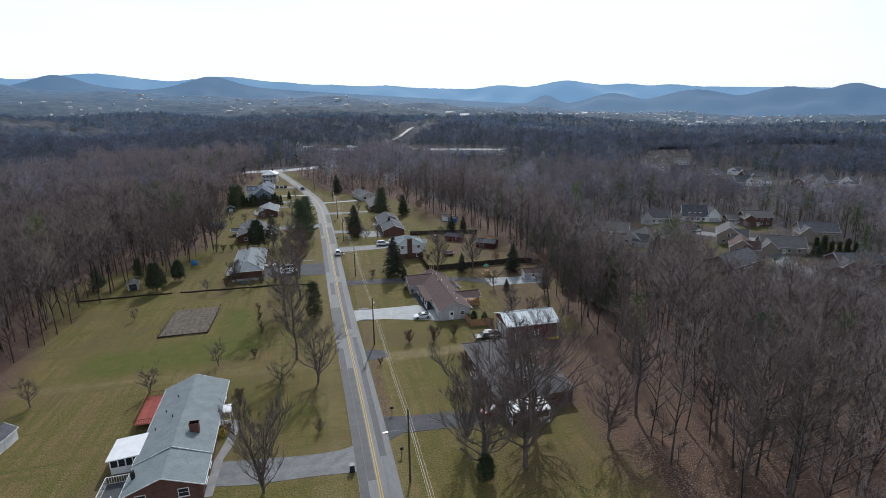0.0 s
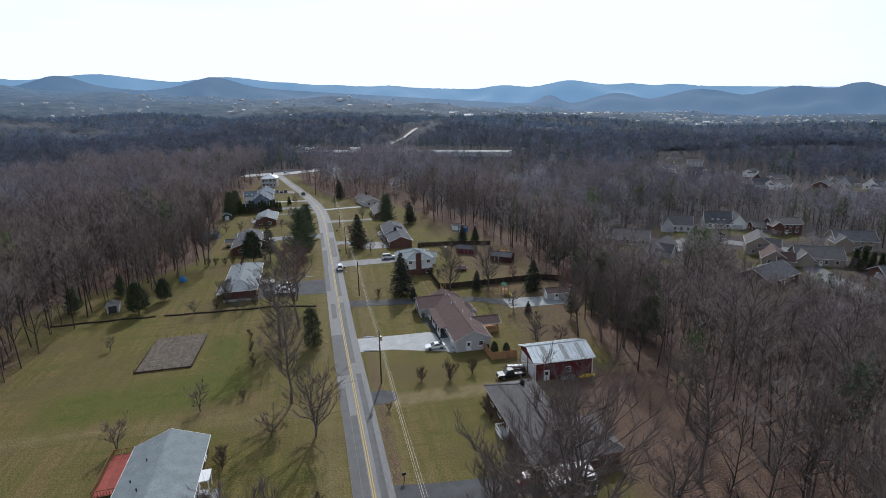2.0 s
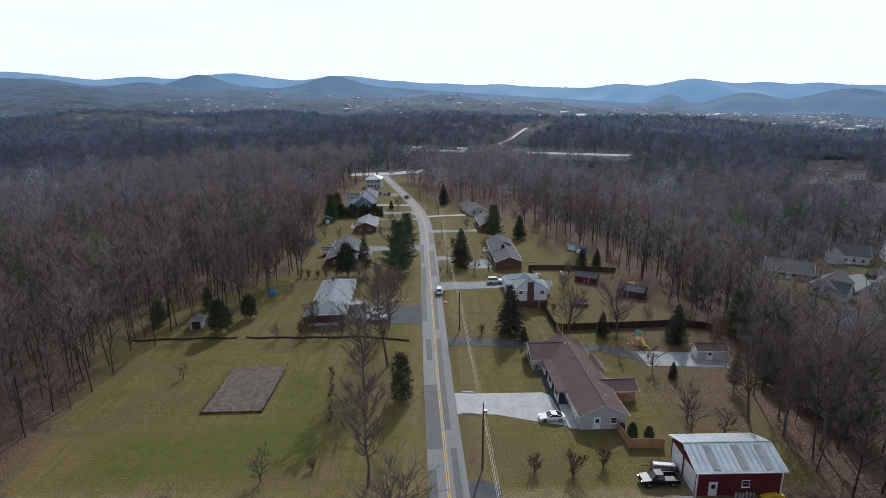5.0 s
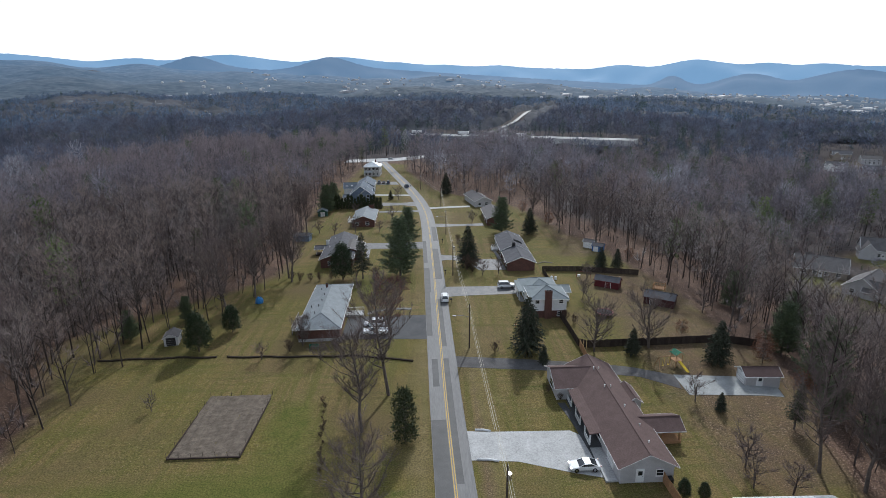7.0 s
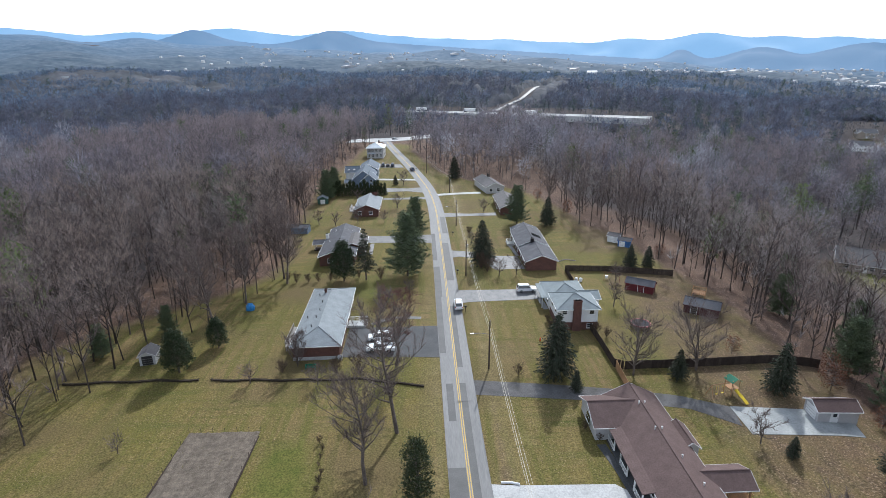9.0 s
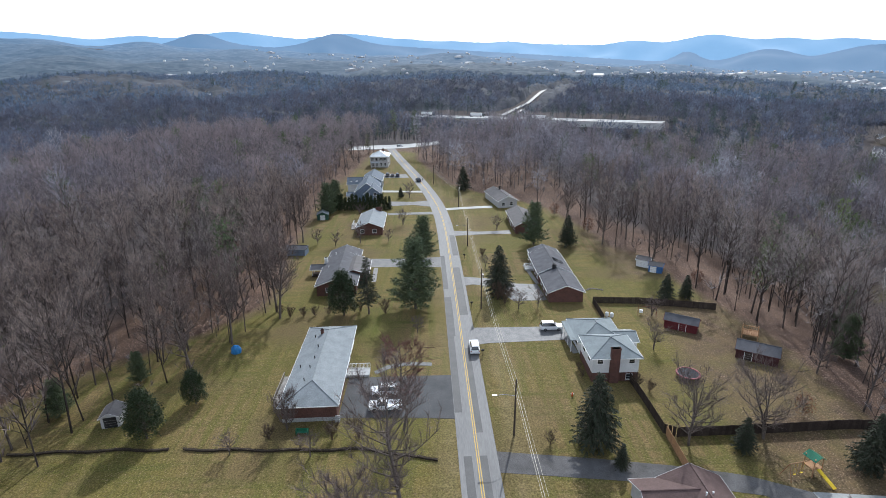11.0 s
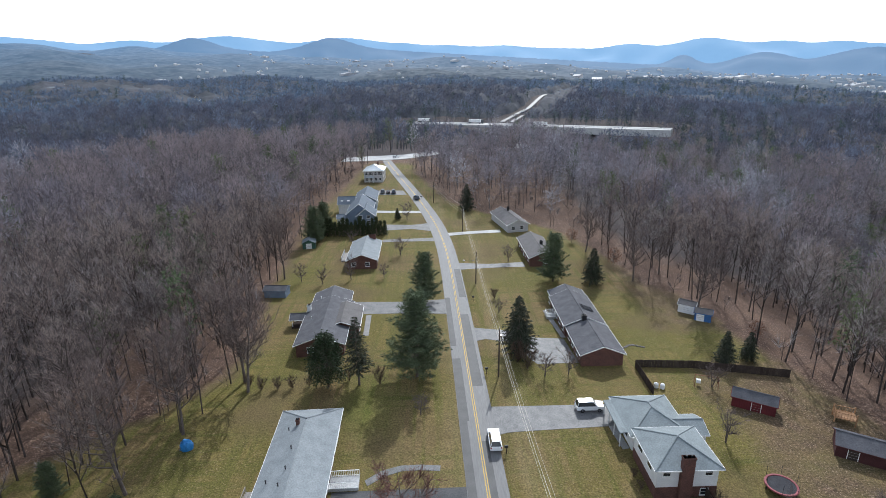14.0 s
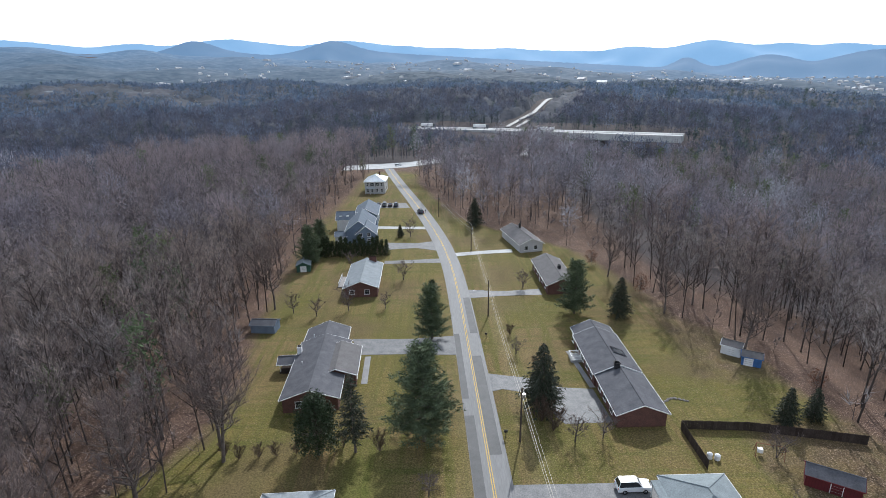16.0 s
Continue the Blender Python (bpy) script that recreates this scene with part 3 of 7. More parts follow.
# ---- trees ----
class Soup:
    """Gathers triangles."""
    def __init__(self):
        self.v, self.f, self.n = [], [], 0

    def tube(self, p, q, r0, r1, n=4):
        d = q - p
        d = d / (np.linalg.norm(d) + 1e-9)
        a = np.cross(d, (0.31, 0.87, 0.38))
        a /= np.linalg.norm(a) + 1e-9
        b = np.cross(d, a)
        ang = np.arange(n) * 2 * math.pi / n
        ring = np.cos(ang)[:, None] * a + np.sin(ang)[:, None] * b
        self.v.append(np.concatenate([p + ring * r0, q + ring * r1]))
        i, j = np.arange(n), (np.arange(n) + 1) % n
        self.f.append(np.concatenate([np.stack([i, j, j + n], -1), np.stack([i, j + n, i + n], -1)]) + self.n)
        self.n += 2 * n

    def slivers(self, p, q, w, rng):
        """One thin triangle from each p, w wide at the foot, to each q."""
        p, q = np.asarray(p), np.asarray(q)
        if not len(p):
            return
        s = np.cross(q - p, rng.normal(size=p.shape))
        s *= (np.asarray(w).reshape(-1, 1) / 2) / (np.linalg.norm(s, axis=1)[:, None] + 1e-9)
        k = len(p)
        self.v.append(np.concatenate([p - s, p + s, q]))
        i = np.arange(k)
        self.f.append(np.stack([i, i + k, i + 2 * k], -1) + self.n)
        self.n += 3 * k

    def done(self):
        return (np.concatenate(self.v), np.concatenate(self.f)) if self.v else (np.zeros((0, 3)), np.zeros((0, 3), int))


def unit(v):
    return v / (np.linalg.norm(v, axis=-1, keepdims=True) + 1e-9)


def bare_tree(seed, h, crown, low, limbs, subs, twigs, trunk_r, up=0.9, sides=5, twig_w=0.05, twig_len=1.3, forks=1, droop=0.0, spread=0.55):
    """A leafless tree: trunk and limbs, and a cloud of twigs. Returns two triangle soups."""
    rng = np.random.default_rng(seed)
    wood, fine = Soup(), Soup()
    stems = []
    for s in range(forks):
        lean = rng.normal(size=2) * (0.04 if forks == 1 else 0.16) * h
        p = np.array([0.0, 0, -0.3])
        pts = [p]
        segs = 5 if sides > 3 else 2
        for k in range(1, segs + 1):
            u = k / segs
            pts.append(np.array([lean[0] * u ** 1.4 + rng.normal() * 0.012 * h, lean[1] * u ** 1.4 + rng.normal() * 0.012 * h, h * 0.93 * u]))
        for k in range(segs):
            wood.tube(pts[k], pts[k + 1], trunk_r * (1 - k / segs) ** 0.85 + 0.02, trunk_r * (1 - (k + 1) / segs) ** 0.85 + 0.02, sides)
        stems.append(np.array(pts))
    sites, dirs = [], []
    for i in range(limbs):
        st = stems[i % forks]
        u = low + (0.93 - low) * ((i + rng.random()) / limbs)
        b = np.array([np.interp(u * (len(st) - 1), np.arange(len(st)), st[:, c]) for c in range(3)])
        ang = i * 2.4 + rng.normal() * 0.5
        v = (u - low) / (1 - low)
        reach = crown * (0.5 + 0.5 * math.sin(math.pi * (0.12 + 0.8 * v))) * (1 - 0.5 * v ** 3) * rng.uniform(0.6, 1.15)
        rise = up * reach * rng.uniform(0.6, 1.2)
        mid = b + np.array([math.cos(ang) * reach * 0.5, math.sin(ang) * reach * 0.5, rise * 0.38])
        end = b + np.array([math.cos(ang) * reach, math.sin(ang) * reach, rise - droop * reach])
        end[2] = min(end[2], h)
        r = trunk_r * (1 - u) * 0.55 + 0.03
        if sides > 3:
            wood.tube(b, mid, r, r * 0.6, max(3, sides - 2))
            wood.tube(mid, end, r * 0.6, 0.012, 3)
        else:
            wood.tube(b, end, r, 0.012, 3)
        for k in range(subs):
            w = rng.uniform(0.2, 0.95)
            a = b + (mid - b) * w * 2 if w < 0.5 else mid + (end - mid) * (w * 2 - 1)
            d = unit(rng.normal(size=3) * 0.6 + unit(end - b) * 0.6 + np.array([0, 0, 0.55 * up - droop]))
            ln = reach * rng.uniform(0.25, 0.55)
            e = a + d * ln
            wood.tube(a, e, r * 0.35 + 0.008, 0.01, 3)
            sites.append((a, e))
        sites.append((mid, end))
    n = len(sites)
    pick = rng.integers(0, n, twigs)
    A, E = np.array([s[0] for s in sites])[pick], np.array([s[1] for s in sites])[pick]
    t = rng.uniform(0.2, 1.0, (twigs, 1))
    p = A + (E - A) * t
    d = unit(unit(E - A) * 0.8 + rng.normal(size=(twigs, 3)) * spread + np.array([0, 0, 0.45 * up - droop]))
    q = p + d * rng.uniform(0.5, 1.2, (twigs, 1)) * twig_len
    fine.slivers(p, q, rng.uniform(0.7, 1.3, twigs) * twig_w, rng)
    return wood.done(), fine.done()


def spruce(seed, h, r, low=0.05, levels=24, per=11, droop=0.35, gap=0.0, w=0.5):
    rng = np.random.default_rng(seed)
    wood, leaf = Soup(), Soup()
    wood.tube(np.array([0, 0, -0.2]), np.array([0, 0, h * 0.97]), 0.018 * h, 0.02, 6)
    for i in range(levels):
        u = low + (1 - low) * (i / levels) ** 0.95
        reach = r * (1 - u) ** 0.8 * min(1.0, 0.45 + 3.5 * (u - low + 0.04)) + 0.15
        for k in range(per):
            if rng.random() < gap:
                continue
            a = k * 2 * math.pi / per + i * 1.1 + rng.normal() * 0.2
            ln = reach * rng.uniform(0.72, 1.12)
            b = np.array([0, 0, h * u + rng.normal() * 0.12])
            d = np.array([math.cos(a), math.sin(a), -droop * rng.uniform(0.5, 1.3)])
            e = b + d * ln
            e[2] += 0.12 * ln
            m = max(4, int(ln * 7))
            t = rng.uniform(0.15, 1.0, (m, 1))
            p = b + (e - b) * t
            side = np.cross(d, (0, 0, 1.0)) * rng.choice([-1, 1], (m, 1)) * rng.uniform(0.25, 0.9, (m, 1))
            q = p + (side + d * 0.7 + np.array([0, 0, -0.22]) + rng.normal(size=(m, 3)) * 0.12) * (0.42 + 0.22 * (1 - t) * ln)
            leaf.slivers(p, q, np.full(m, w) * rng.uniform(0.6, 1.3, m), rng)
            wood.tube(b, e, 0.035, 0.01, 3)
    return wood.done(), leaf.done()


def plumed_pine(seed, h, r):
    """A white pine: whorls of long boughs, each carrying upswept plumes of needles."""
    rng = np.random.default_rng(seed)
    wood, leaf = Soup(), Soup()
    wood.tube(np.array([0, 0, -0.2]), np.array([0.15, 0, h * 0.55]), 0.02 * h, 0.012 * h, 7)
    wood.tube(np.array([0.15, 0, h * 0.55]), np.array([0, 0.1, h * 0.98]), 0.012 * h, 0.02, 5)
    whorls = 21
    for j in range(whorls):
        u = 0.1 + 0.88 * j / whorls
        for k in range(7):
            a = k * 0.898 + j * 0.55 + rng.normal() * 0.25
            ln = r * (1 - u) ** 0.62 * min(1.0, 0.55 + 2.2 * u) * rng.uniform(0.5, 1.15) + 0.3
            b = np.array([0.1, 0.05, h * u + rng.normal() * 0.15])
            out = np.array([math.cos(a), math.sin(a), 0.0])
            mid = b + out * ln * 0.55 + np.array([0, 0, 0.02 * ln])
            e = b + out * ln + np.array([0, 0, (0.2 + 0.5 * u) * ln * rng.uniform(0.5, 1.2)])
            wood.tube(b, mid, 0.05 * (1 - u) + 0.03, 0.035, 3)
            wood.tube(mid, e, 0.035, 0.012, 3)
            for t in np.arange(0.25, 1.01, 0.5 / max(2.0, ln)):
                c = b + (mid - b) * t / 0.55 if t < 0.55 else mid + (e - mid) * (t - 0.55) / 0.45
                c = c + np.cross(out, (0, 0, 1.0)) * rng.normal() * 0.22 * ln * (1.1 - t) + np.array([0, 0, rng.uniform(-0.1, 0.2)])
                n = 22
                d = unit(rng.normal(size=(n, 3)) * np.array([1, 1, 0.55]) + out * 0.55 + np.array([0, 0, 0.4]))
                o = c + rng.normal(size=(n, 3)) * np.array([0.3, 0.3, 0.12])
                leaf.slivers(o, o + d * rng.uniform(0.4, 0.85, (n, 1)), rng.uniform(0.09, 0.18, n), rng)
    return wood.done(), leaf.done()


def clump_tree(seed, h, shape, trunk_r, clumps, per, size, low=0.2, flat=0.5, needle=0.7, width=0.09):
    """An evergreen whose foliage sits in tufts; shape(u) is the crown's radius at height u."""
    rng = np.random.default_rng(seed)
    wood, leaf = Soup(), Soup()
    wood.tube(np.array([0, 0, -0.2]), np.array([0.1, 0.1, h * 0.5]), trunk_r, trunk_r * 0.65, 6)
    wood.tube(np.array([0.1, 0.1, h * 0.5]), np.array([0.0, 0.0, h * 0.95]), trunk_r * 0.65, 0.03, 5)
    for i in range(clumps):
        u = low + (1 - low) * (i + rng.random()) / clumps
        a = i * 2.399 + rng.normal() * 0.3
        r = shape(u) * rng.uniform(0.55, 1.05)
        c = np.array([math.cos(a) * r, math.sin(a) * r, h * u])
        b = np.array([0, 0, h * max(low * 0.9, u - 0.06)])
        wood.tube(b, c, 0.05 + 0.03 * (1 - u), 0.015, 3)
        k = per
        o = rng.normal(size=(k, 3)) * np.array([size, size, size * flat]) * 0.55
        d = unit(rng.normal(size=(k, 3)) + unit(c - b) * 0.6 + np.array([0, 0, 0.35]))
        leaf.slivers(c + o, c + o + d * needle * rng.uniform(0.6, 1.2, (k, 1)), np.full(k, width) * rng.uniform(0.7, 1.4, k), rng)
    return wood.done(), leaf.done()


def mesh_of(name, soup, mat, tilt_seed=None):
    co, f = soup
    me = bpy.data.meshes.new(name)
    me.vertices.add(len(co))
    me.vertices.foreach_set("co", np.asarray(co, np.float32).ravel())
    me.loops.add(f.size)
    me.loops.foreach_set("vertex_index", np.asarray(f, np.int32).ravel())
    me.polygons.add(len(f))
    me.polygons.foreach_set("loop_start", np.arange(0, f.size, 3, dtype=np.int32))
    me.update(calc_edges=True)
    me.materials.append(mat)
    return me


class Kind:
    """One grown tree whose meshes are shared by all that are planted of it."""
    def __init__(self, name, soups, mats, label, category="tree", group=""):
        self.name, self.label, self.category, self.group = name, label, category, group
        self.meshes = [mesh_of(n, s, m) for n, s, m in zip(("trunk", "crown"), soups, mats)]

    def plant(self, x, y, scale=1.0, turn=0.0, label=""):
        ob = new(self.name)
        ob.matrix_world = pose(x, y, ground_z(x, y), 0, 0, turn) @ Matrix.Scale(scale, 4)
        for me in self.meshes:
            c = new(me.name, me)
            c.parent = ob
        return tagged(ob, label or self.label, self.category, self.group)


# ---- woods, joined ----
def wood_material(name, cols, rough=0.95, through_light=0.35, bark=(0.105, 0.088, 0.08)):
    """Bark and twig colours blended by a per-tree tone and lightened a little on trunks."""
    m = bpy.data.materials.new(name)
    m.use_nodes = True
    n, l = m.node_tree.nodes, m.node_tree.links
    b = n["Principled BSDF"]
    b.inputs["Roughness"].default_value, b.inputs["Specular IOR Level"].default_value = rough, 0.15
    at = n.new("ShaderNodeAttribute")
    at.attribute_name = "tone"
    rp = n.new("ShaderNodeValToRGB")
    rp.color_ramp.elements[0].color, rp.color_ramp.elements[1].color = rgb(cols[0]), rgb(cols[-1])
    for k, c in enumerate(cols[1:-1], 1):
        rp.color_ramp.elements.new(k / (len(cols) - 1)).color = rgb(c)
    l.new(at.outputs["Fac"], rp.inputs["Fac"])
    g = n.new("ShaderNodeNewGeometry")
    r = n.new("ShaderNodeMapRange")
    r.inputs["To Min"].default_value, r.inputs["To Max"].default_value = 0.55, 1.47
    l.new(g.outputs["Random Per Island"], r.inputs["Value"])
    ab = n.new("ShaderNodeAttribute")
    ab.attribute_name = "bark"
    dk = n.new("ShaderNodeMix")
    dk.data_type = "RGBA"
    dk.inputs["B"].default_value = rgb(bark)
    l.new(ab.outputs["Fac"], dk.inputs["Factor"])
    l.new(rp.outputs["Color"], dk.inputs["A"])
    vm = n.new("ShaderNodeVectorMath")
    vm.operation = "SCALE"
    l.new(dk.outputs["Result"], vm.inputs[0])
    l.new(r.outputs["Result"], vm.inputs["Scale"])
    l.new(vm.outputs["Vector"], b.inputs["Base Color"])
    # light also comes through the mass of thin twigs
    tr, mx = n.new("ShaderNodeBsdfTranslucent"), n.new("ShaderNodeMixShader")
    l.new(vm.outputs["Vector"], tr.inputs["Color"])
    mx.inputs["Fac"].default_value = through_light
    l.new(b.outputs["BSDF"], mx.inputs[1])
    l.new(tr.outputs["BSDF"], mx.inputs[2])
    l.new(mx.outputs["Shader"], n["Material Output"].inputs["Surface"])
    return m


def forest_tree(seed, h, crown, low, limbs, boughs, twigs, trunk_r, twig_w, twig_len):
    """A tall forest tree: a bare straight trunk, steep limbs and a narrow crown of upright twigs."""
    rng = np.random.default_rng(seed)
    wood, fine = Soup(), Soup()
    sway = rng.normal(size=(4, 2)) * 0.012 * h
    stem = np.array([[0, 0, -0.3], [*sway[1], h * 0.38], [*(sway[1] + sway[2]), h * 0.68], [*(sway[1] + 2 * sway[2] + sway[3]), h * 0.97]])
    rad = (trunk_r, trunk_r * 0.72, trunk_r * 0.42, 0.02)
    for k in range(3):
        wood.tube(stem[k], stem[k + 1], rad[k], rad[k + 1], 4)
    A, E = [], []
    for i in range(limbs):
        u = low + (0.88 - low) * (i + rng.random()) / limbs
        b = np.array([np.interp(u * h, stem[:, 2], stem[:, c]) for c in range(3)])
        ang = i * 2.4 + rng.normal() * 0.4
        reach = crown * (1.0 - 0.6 * ((u - low) / (1 - low)) ** 2) * rng.uniform(0.55, 1.15)
        e = b + np.array([math.cos(ang) * reach, math.sin(ang) * reach, reach * rng.uniform(0.9, 1.9)])
        e[2] = min(e[2], h)
        wood.tube(b, e, trunk_r * (1 - u) * 0.7 + 0.03, 0.015, 3)
        A.append(b)
        E.append(e)
    A.append(stem[2])
    E.append(stem[3])
    A, E = np.array(A), np.array(E)
    i = rng.integers(0, len(A), boughs)
    p = A[i] + (E[i] - A[i]) * rng.uniform(0.15, 0.9, (boughs, 1))
    q = p + unit(unit(E[i] - A[i]) * 0.7 + rng.normal(size=(boughs, 3)) * 0.45 + np.array([0, 0, 0.3])) * rng.uniform(1.2, 2.6, (boughs, 1))
    wood.slivers(p, q, np.full(boughs, twig_w * 1.7), rng)
    A, E = np.concatenate([A, p]), np.concatenate([E, q])
    i = rng.integers(0, len(A), twigs)
    p = A[i] + (E[i] - A[i]) * rng.uniform(0.25, 1.0, (twigs, 1))
    q = p + unit(unit(E[i] - A[i]) * 0.6 + rng.normal(size=(twigs, 3)) * 0.5 + np.array([0, 0, 0.4])) * twig_len * rng.uniform(0.5, 1.2, (twigs, 1))
    fine.slivers(p, q, rng.uniform(0.7, 1.3, twigs) * twig_w, rng)
    return wood.done(), fine.done()


def crown_puff(seed, h, r, base, count, w, ln, trunk=0.2):
    """A distant leafless crown: a rounded mass of twigs over a short trunk."""
    rng = np.random.default_rng(seed)
    wood, fine = Soup(), Soup()
    wood.tube(np.array([0.0, 0, -0.3]), np.array([0.0, 0, h * 0.7]), trunk, trunk * 0.4, 3)
    d = unit(rng.normal(size=(count, 3)) + np.array([0, 0, 0.35]))
    mid = h * (1 + base) / 2
    half = h * (1 - base) / 2
    p = d * np.array([r, r, half]) * rng.uniform(0.35, 0.98, (count, 1)) + np.array([0, 0, mid])
    q = p + unit(d * 0.5 + rng.normal(size=(count, 3)) * 0.5 + np.array([0, 0, 0.5])) * ln * rng.uniform(0.6, 1.3, (count, 1))
    fine.slivers(p, q, rng.uniform(0.7, 1.3, count) * w, rng)
    return wood.done(), fine.done()


def scatter(name, forms, spots, mat, label, rng, smin=0.72, smax=1.22, tones=(0, 1)):
    """Joins one copy of a form (a list of triangle soups) at every spot (x, y, tone) into one object."""
    vs, fs, ts, bs, n = [], [], [], [], 0
    for x, y, tone in spots:
        soups = forms[rng.integers(len(forms))]
        a, s = rng.uniform(0, 6.283), rng.uniform(smin, smax) * low_growth(x, y)
        c, d = math.cos(a) * s, math.sin(a) * s
        tilt = rng.normal(size=2) * 0.03
        z0 = ground_z(x, y)
        for co, f in soups:
            v = np.empty_like(co)
            v[:, 0] = co[:, 0] * c - co[:, 1] * d + x + tilt[0] * co[:, 2]
            v[:, 1] = co[:, 0] * d + co[:, 1] * c + y + tilt[1] * co[:, 2]
            v[:, 2] = co[:, 2] * s * rng.uniform(0.95, 1.05) + z0
            vs.append(v)
            fs.append(f + n)
            n += len(v)
            ts.append(np.full(len(v), tone))
            bs.append(np.full(len(v), 1.0 if co is soups[0][0] else 0.0))
    ob = quick(name, np.concatenate(vs), np.concatenate(fs), mat, {"tone": np.concatenate(ts), "bark": np.concatenate(bs)})
    return tagged(ob, label, "woods", kind="stuff")


WOODS = wood_material("bare woods", ((0.165, 0.13, 0.125), (0.242, 0.193, 0.172), (0.235, 0.208, 0.205), (0.33, 0.3, 0.29)), 0.95, 0.2, (0.08, 0.066, 0.06))
# The farther woods and evergreens carry the haze as blue in their colours.
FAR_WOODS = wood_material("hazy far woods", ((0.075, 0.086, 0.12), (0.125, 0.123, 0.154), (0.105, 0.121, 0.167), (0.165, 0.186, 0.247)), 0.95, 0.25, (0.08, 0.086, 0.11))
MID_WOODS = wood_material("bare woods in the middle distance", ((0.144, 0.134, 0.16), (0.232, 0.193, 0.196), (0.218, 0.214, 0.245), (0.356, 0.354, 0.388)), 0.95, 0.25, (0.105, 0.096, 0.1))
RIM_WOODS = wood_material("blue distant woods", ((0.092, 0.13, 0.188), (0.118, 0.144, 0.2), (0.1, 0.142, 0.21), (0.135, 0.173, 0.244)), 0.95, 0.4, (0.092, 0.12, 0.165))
EVERGREEN = wood_material("evergreens in the woods", ((0.065, 0.095, 0.05), (0.095, 0.125, 0.055), (0.085, 0.115, 0.07), (0.145, 0.175, 0.075)))
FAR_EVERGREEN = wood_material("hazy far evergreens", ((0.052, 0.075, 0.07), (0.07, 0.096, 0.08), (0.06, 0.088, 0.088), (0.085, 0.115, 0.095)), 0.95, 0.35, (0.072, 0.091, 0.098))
NEAR_FORMS = [forest_tree(100 + i, 17.5 + 1.3 * (i % 4), 3.3 + 0.4 * (i % 3), 0.22 + 0.04 * (i % 4), 15, 50, 580, 0.15, 0.05, 1.6) for i in range(9)]
MID_FORMS = [(forest_tree(200 + i, 16.5 + 1.4 * (i % 4), 3.2, 0.4, 6, 10, 1, 0.12, 0.12, 1.5)[0], crown_puff(250 + i, 17 + 1.5 * (i % 4), 3.9 + 0.5 * (i % 3), 0.4, 235, 0.16, 1.9)[1]) for i in range(8)]
FAR_FORMS = [crown_puff(300 + i, 16 + (i % 4) * 1.5, 4.6 + 0.4 * (i % 3), 0.3, 96, 0.4, 2.4, 0.14) for i in range(7)]
PINE_FORMS = [clump_tree(400 + i, 19, lambda u: 3.4 * (1 - u) ** 0.6 * min(1, (u - 0.3) * 6), 0.25, 28, 12, 1.5, 0.38, 0.45, 1.0, 0.28) for i in range(3)]
PINE_FAR = [clump_tree(420 + i, 18, lambda u: 3.4 * (1 - u) ** 0.6, 0.25, 12, 8, 2.0, 0.3, 0.5, 1.6, 0.7) for i in range(3)]

HIGHWAY = ((-40, 735), (8, 712), (95, 668), (192, 612), (212, 601))


def far_road_x(y):
    return np.interp(y, [700, 735, 775, 818, 870, 962, 1040, 1200, 5000], [70, 80, 97, 121, 141, 172, 205, 280, 1500])


STREET = ((152, 224), (170, 235), (184, 231), (192, 220), (201, 208), (195, 197), (184, 173), (182, 152), (181, 132))

HILL_HOMES = ((-640, 1010), (-618, 1030), (-606, 1070), (-575, 1052), (-552, 1090), (-530, 1062), (-512, 1100), (-488, 1074), (-462, 1110), (-400, 1050), (-380, 1020), (-362, 1046))



def low_growth(x, y):
    """Young, low trees stand on the slopes below the houses of the estates."""
    f = 1.0
    for homes, full, half in ((HOMES[:10] + HOMES[12:], 92, 13), (FAR_HOMES, 185, 16)) if x > 85 and y > 60 else ():
        for a, b in homes:
            u, w = (a - x) * 0.65 + (b - y) * 0.76, (a - x) * 0.76 - (b - y) * 0.65
            if 0 < u < full and abs(w) < half:
                f = min(f, max(0.25, u / full))
    if -40 < x < 215 and 440 < y < 740:
        u = np.interp(x, [p[0] for p in HIGHWAY], [p[1] for p in HIGHWAY]) - y
        if 0 < u < 120:
            f = min(f, max(0.3, u / 120))
        e = x - np.interp(y, [470, 520, 590, 660], [-30, 24, 80, 96])
        if -10 < e < 50 and y < 670:
            f = min(f, max(0.3, e / 60))
    if 690 < y < 1080 and -14 < x - far_road_x(y) < 50:
        f = min(f, 0.5)
    return f


def before(x, y, homes, depth, half):
    """Within the open ground on the road side of a row of houses."""
    for a, b in homes:
        u, w = (a - x) * 0.65 + (b - y) * 0.76, (a - x) * 0.76 - (b - y) * 0.65
        if -13 < u < depth and abs(w) < half:
            return True
    return False


def in_clearing(x, y):
    """Open ground among the far woods: highway, crossroads, parking, housing to the right."""
    if -660 < x < -340 and y > 960 and min((x - 10 - a) ** 2 + (y + 22 - b) ** 2 for a, b in HILL_HOMES) < 36 ** 2:
        return True
    hx = np.interp(x, [p[0] for p in HIGHWAY], [p[1] for p in HIGHWAY])
    if -30 < x < 205 and abs(y - hx) < 20:
        return True
    if -58 < x < 30 and abs(y - (478 + 0.35 * (x + 30))) < 19:
        return True
    if -12 < x < 72 and -34 < y - (500 + 1.1 * (x + 8)) < 14:
        return True
    if y > 690 and abs(x - far_road_x(y)) < 14:
        return True
    if 120 < x < 262 and 100 < y < 275 and (before(x, y, HOMES, 20, 10) or min((x - a) ** 2 + (y - b) ** 2 for a, b in STREET) < 64):
        return True
    if 205 < x < 620 and 260 < y < 760 and before(x, y, FAR_HOMES, 42, 12):
        return True
    return False


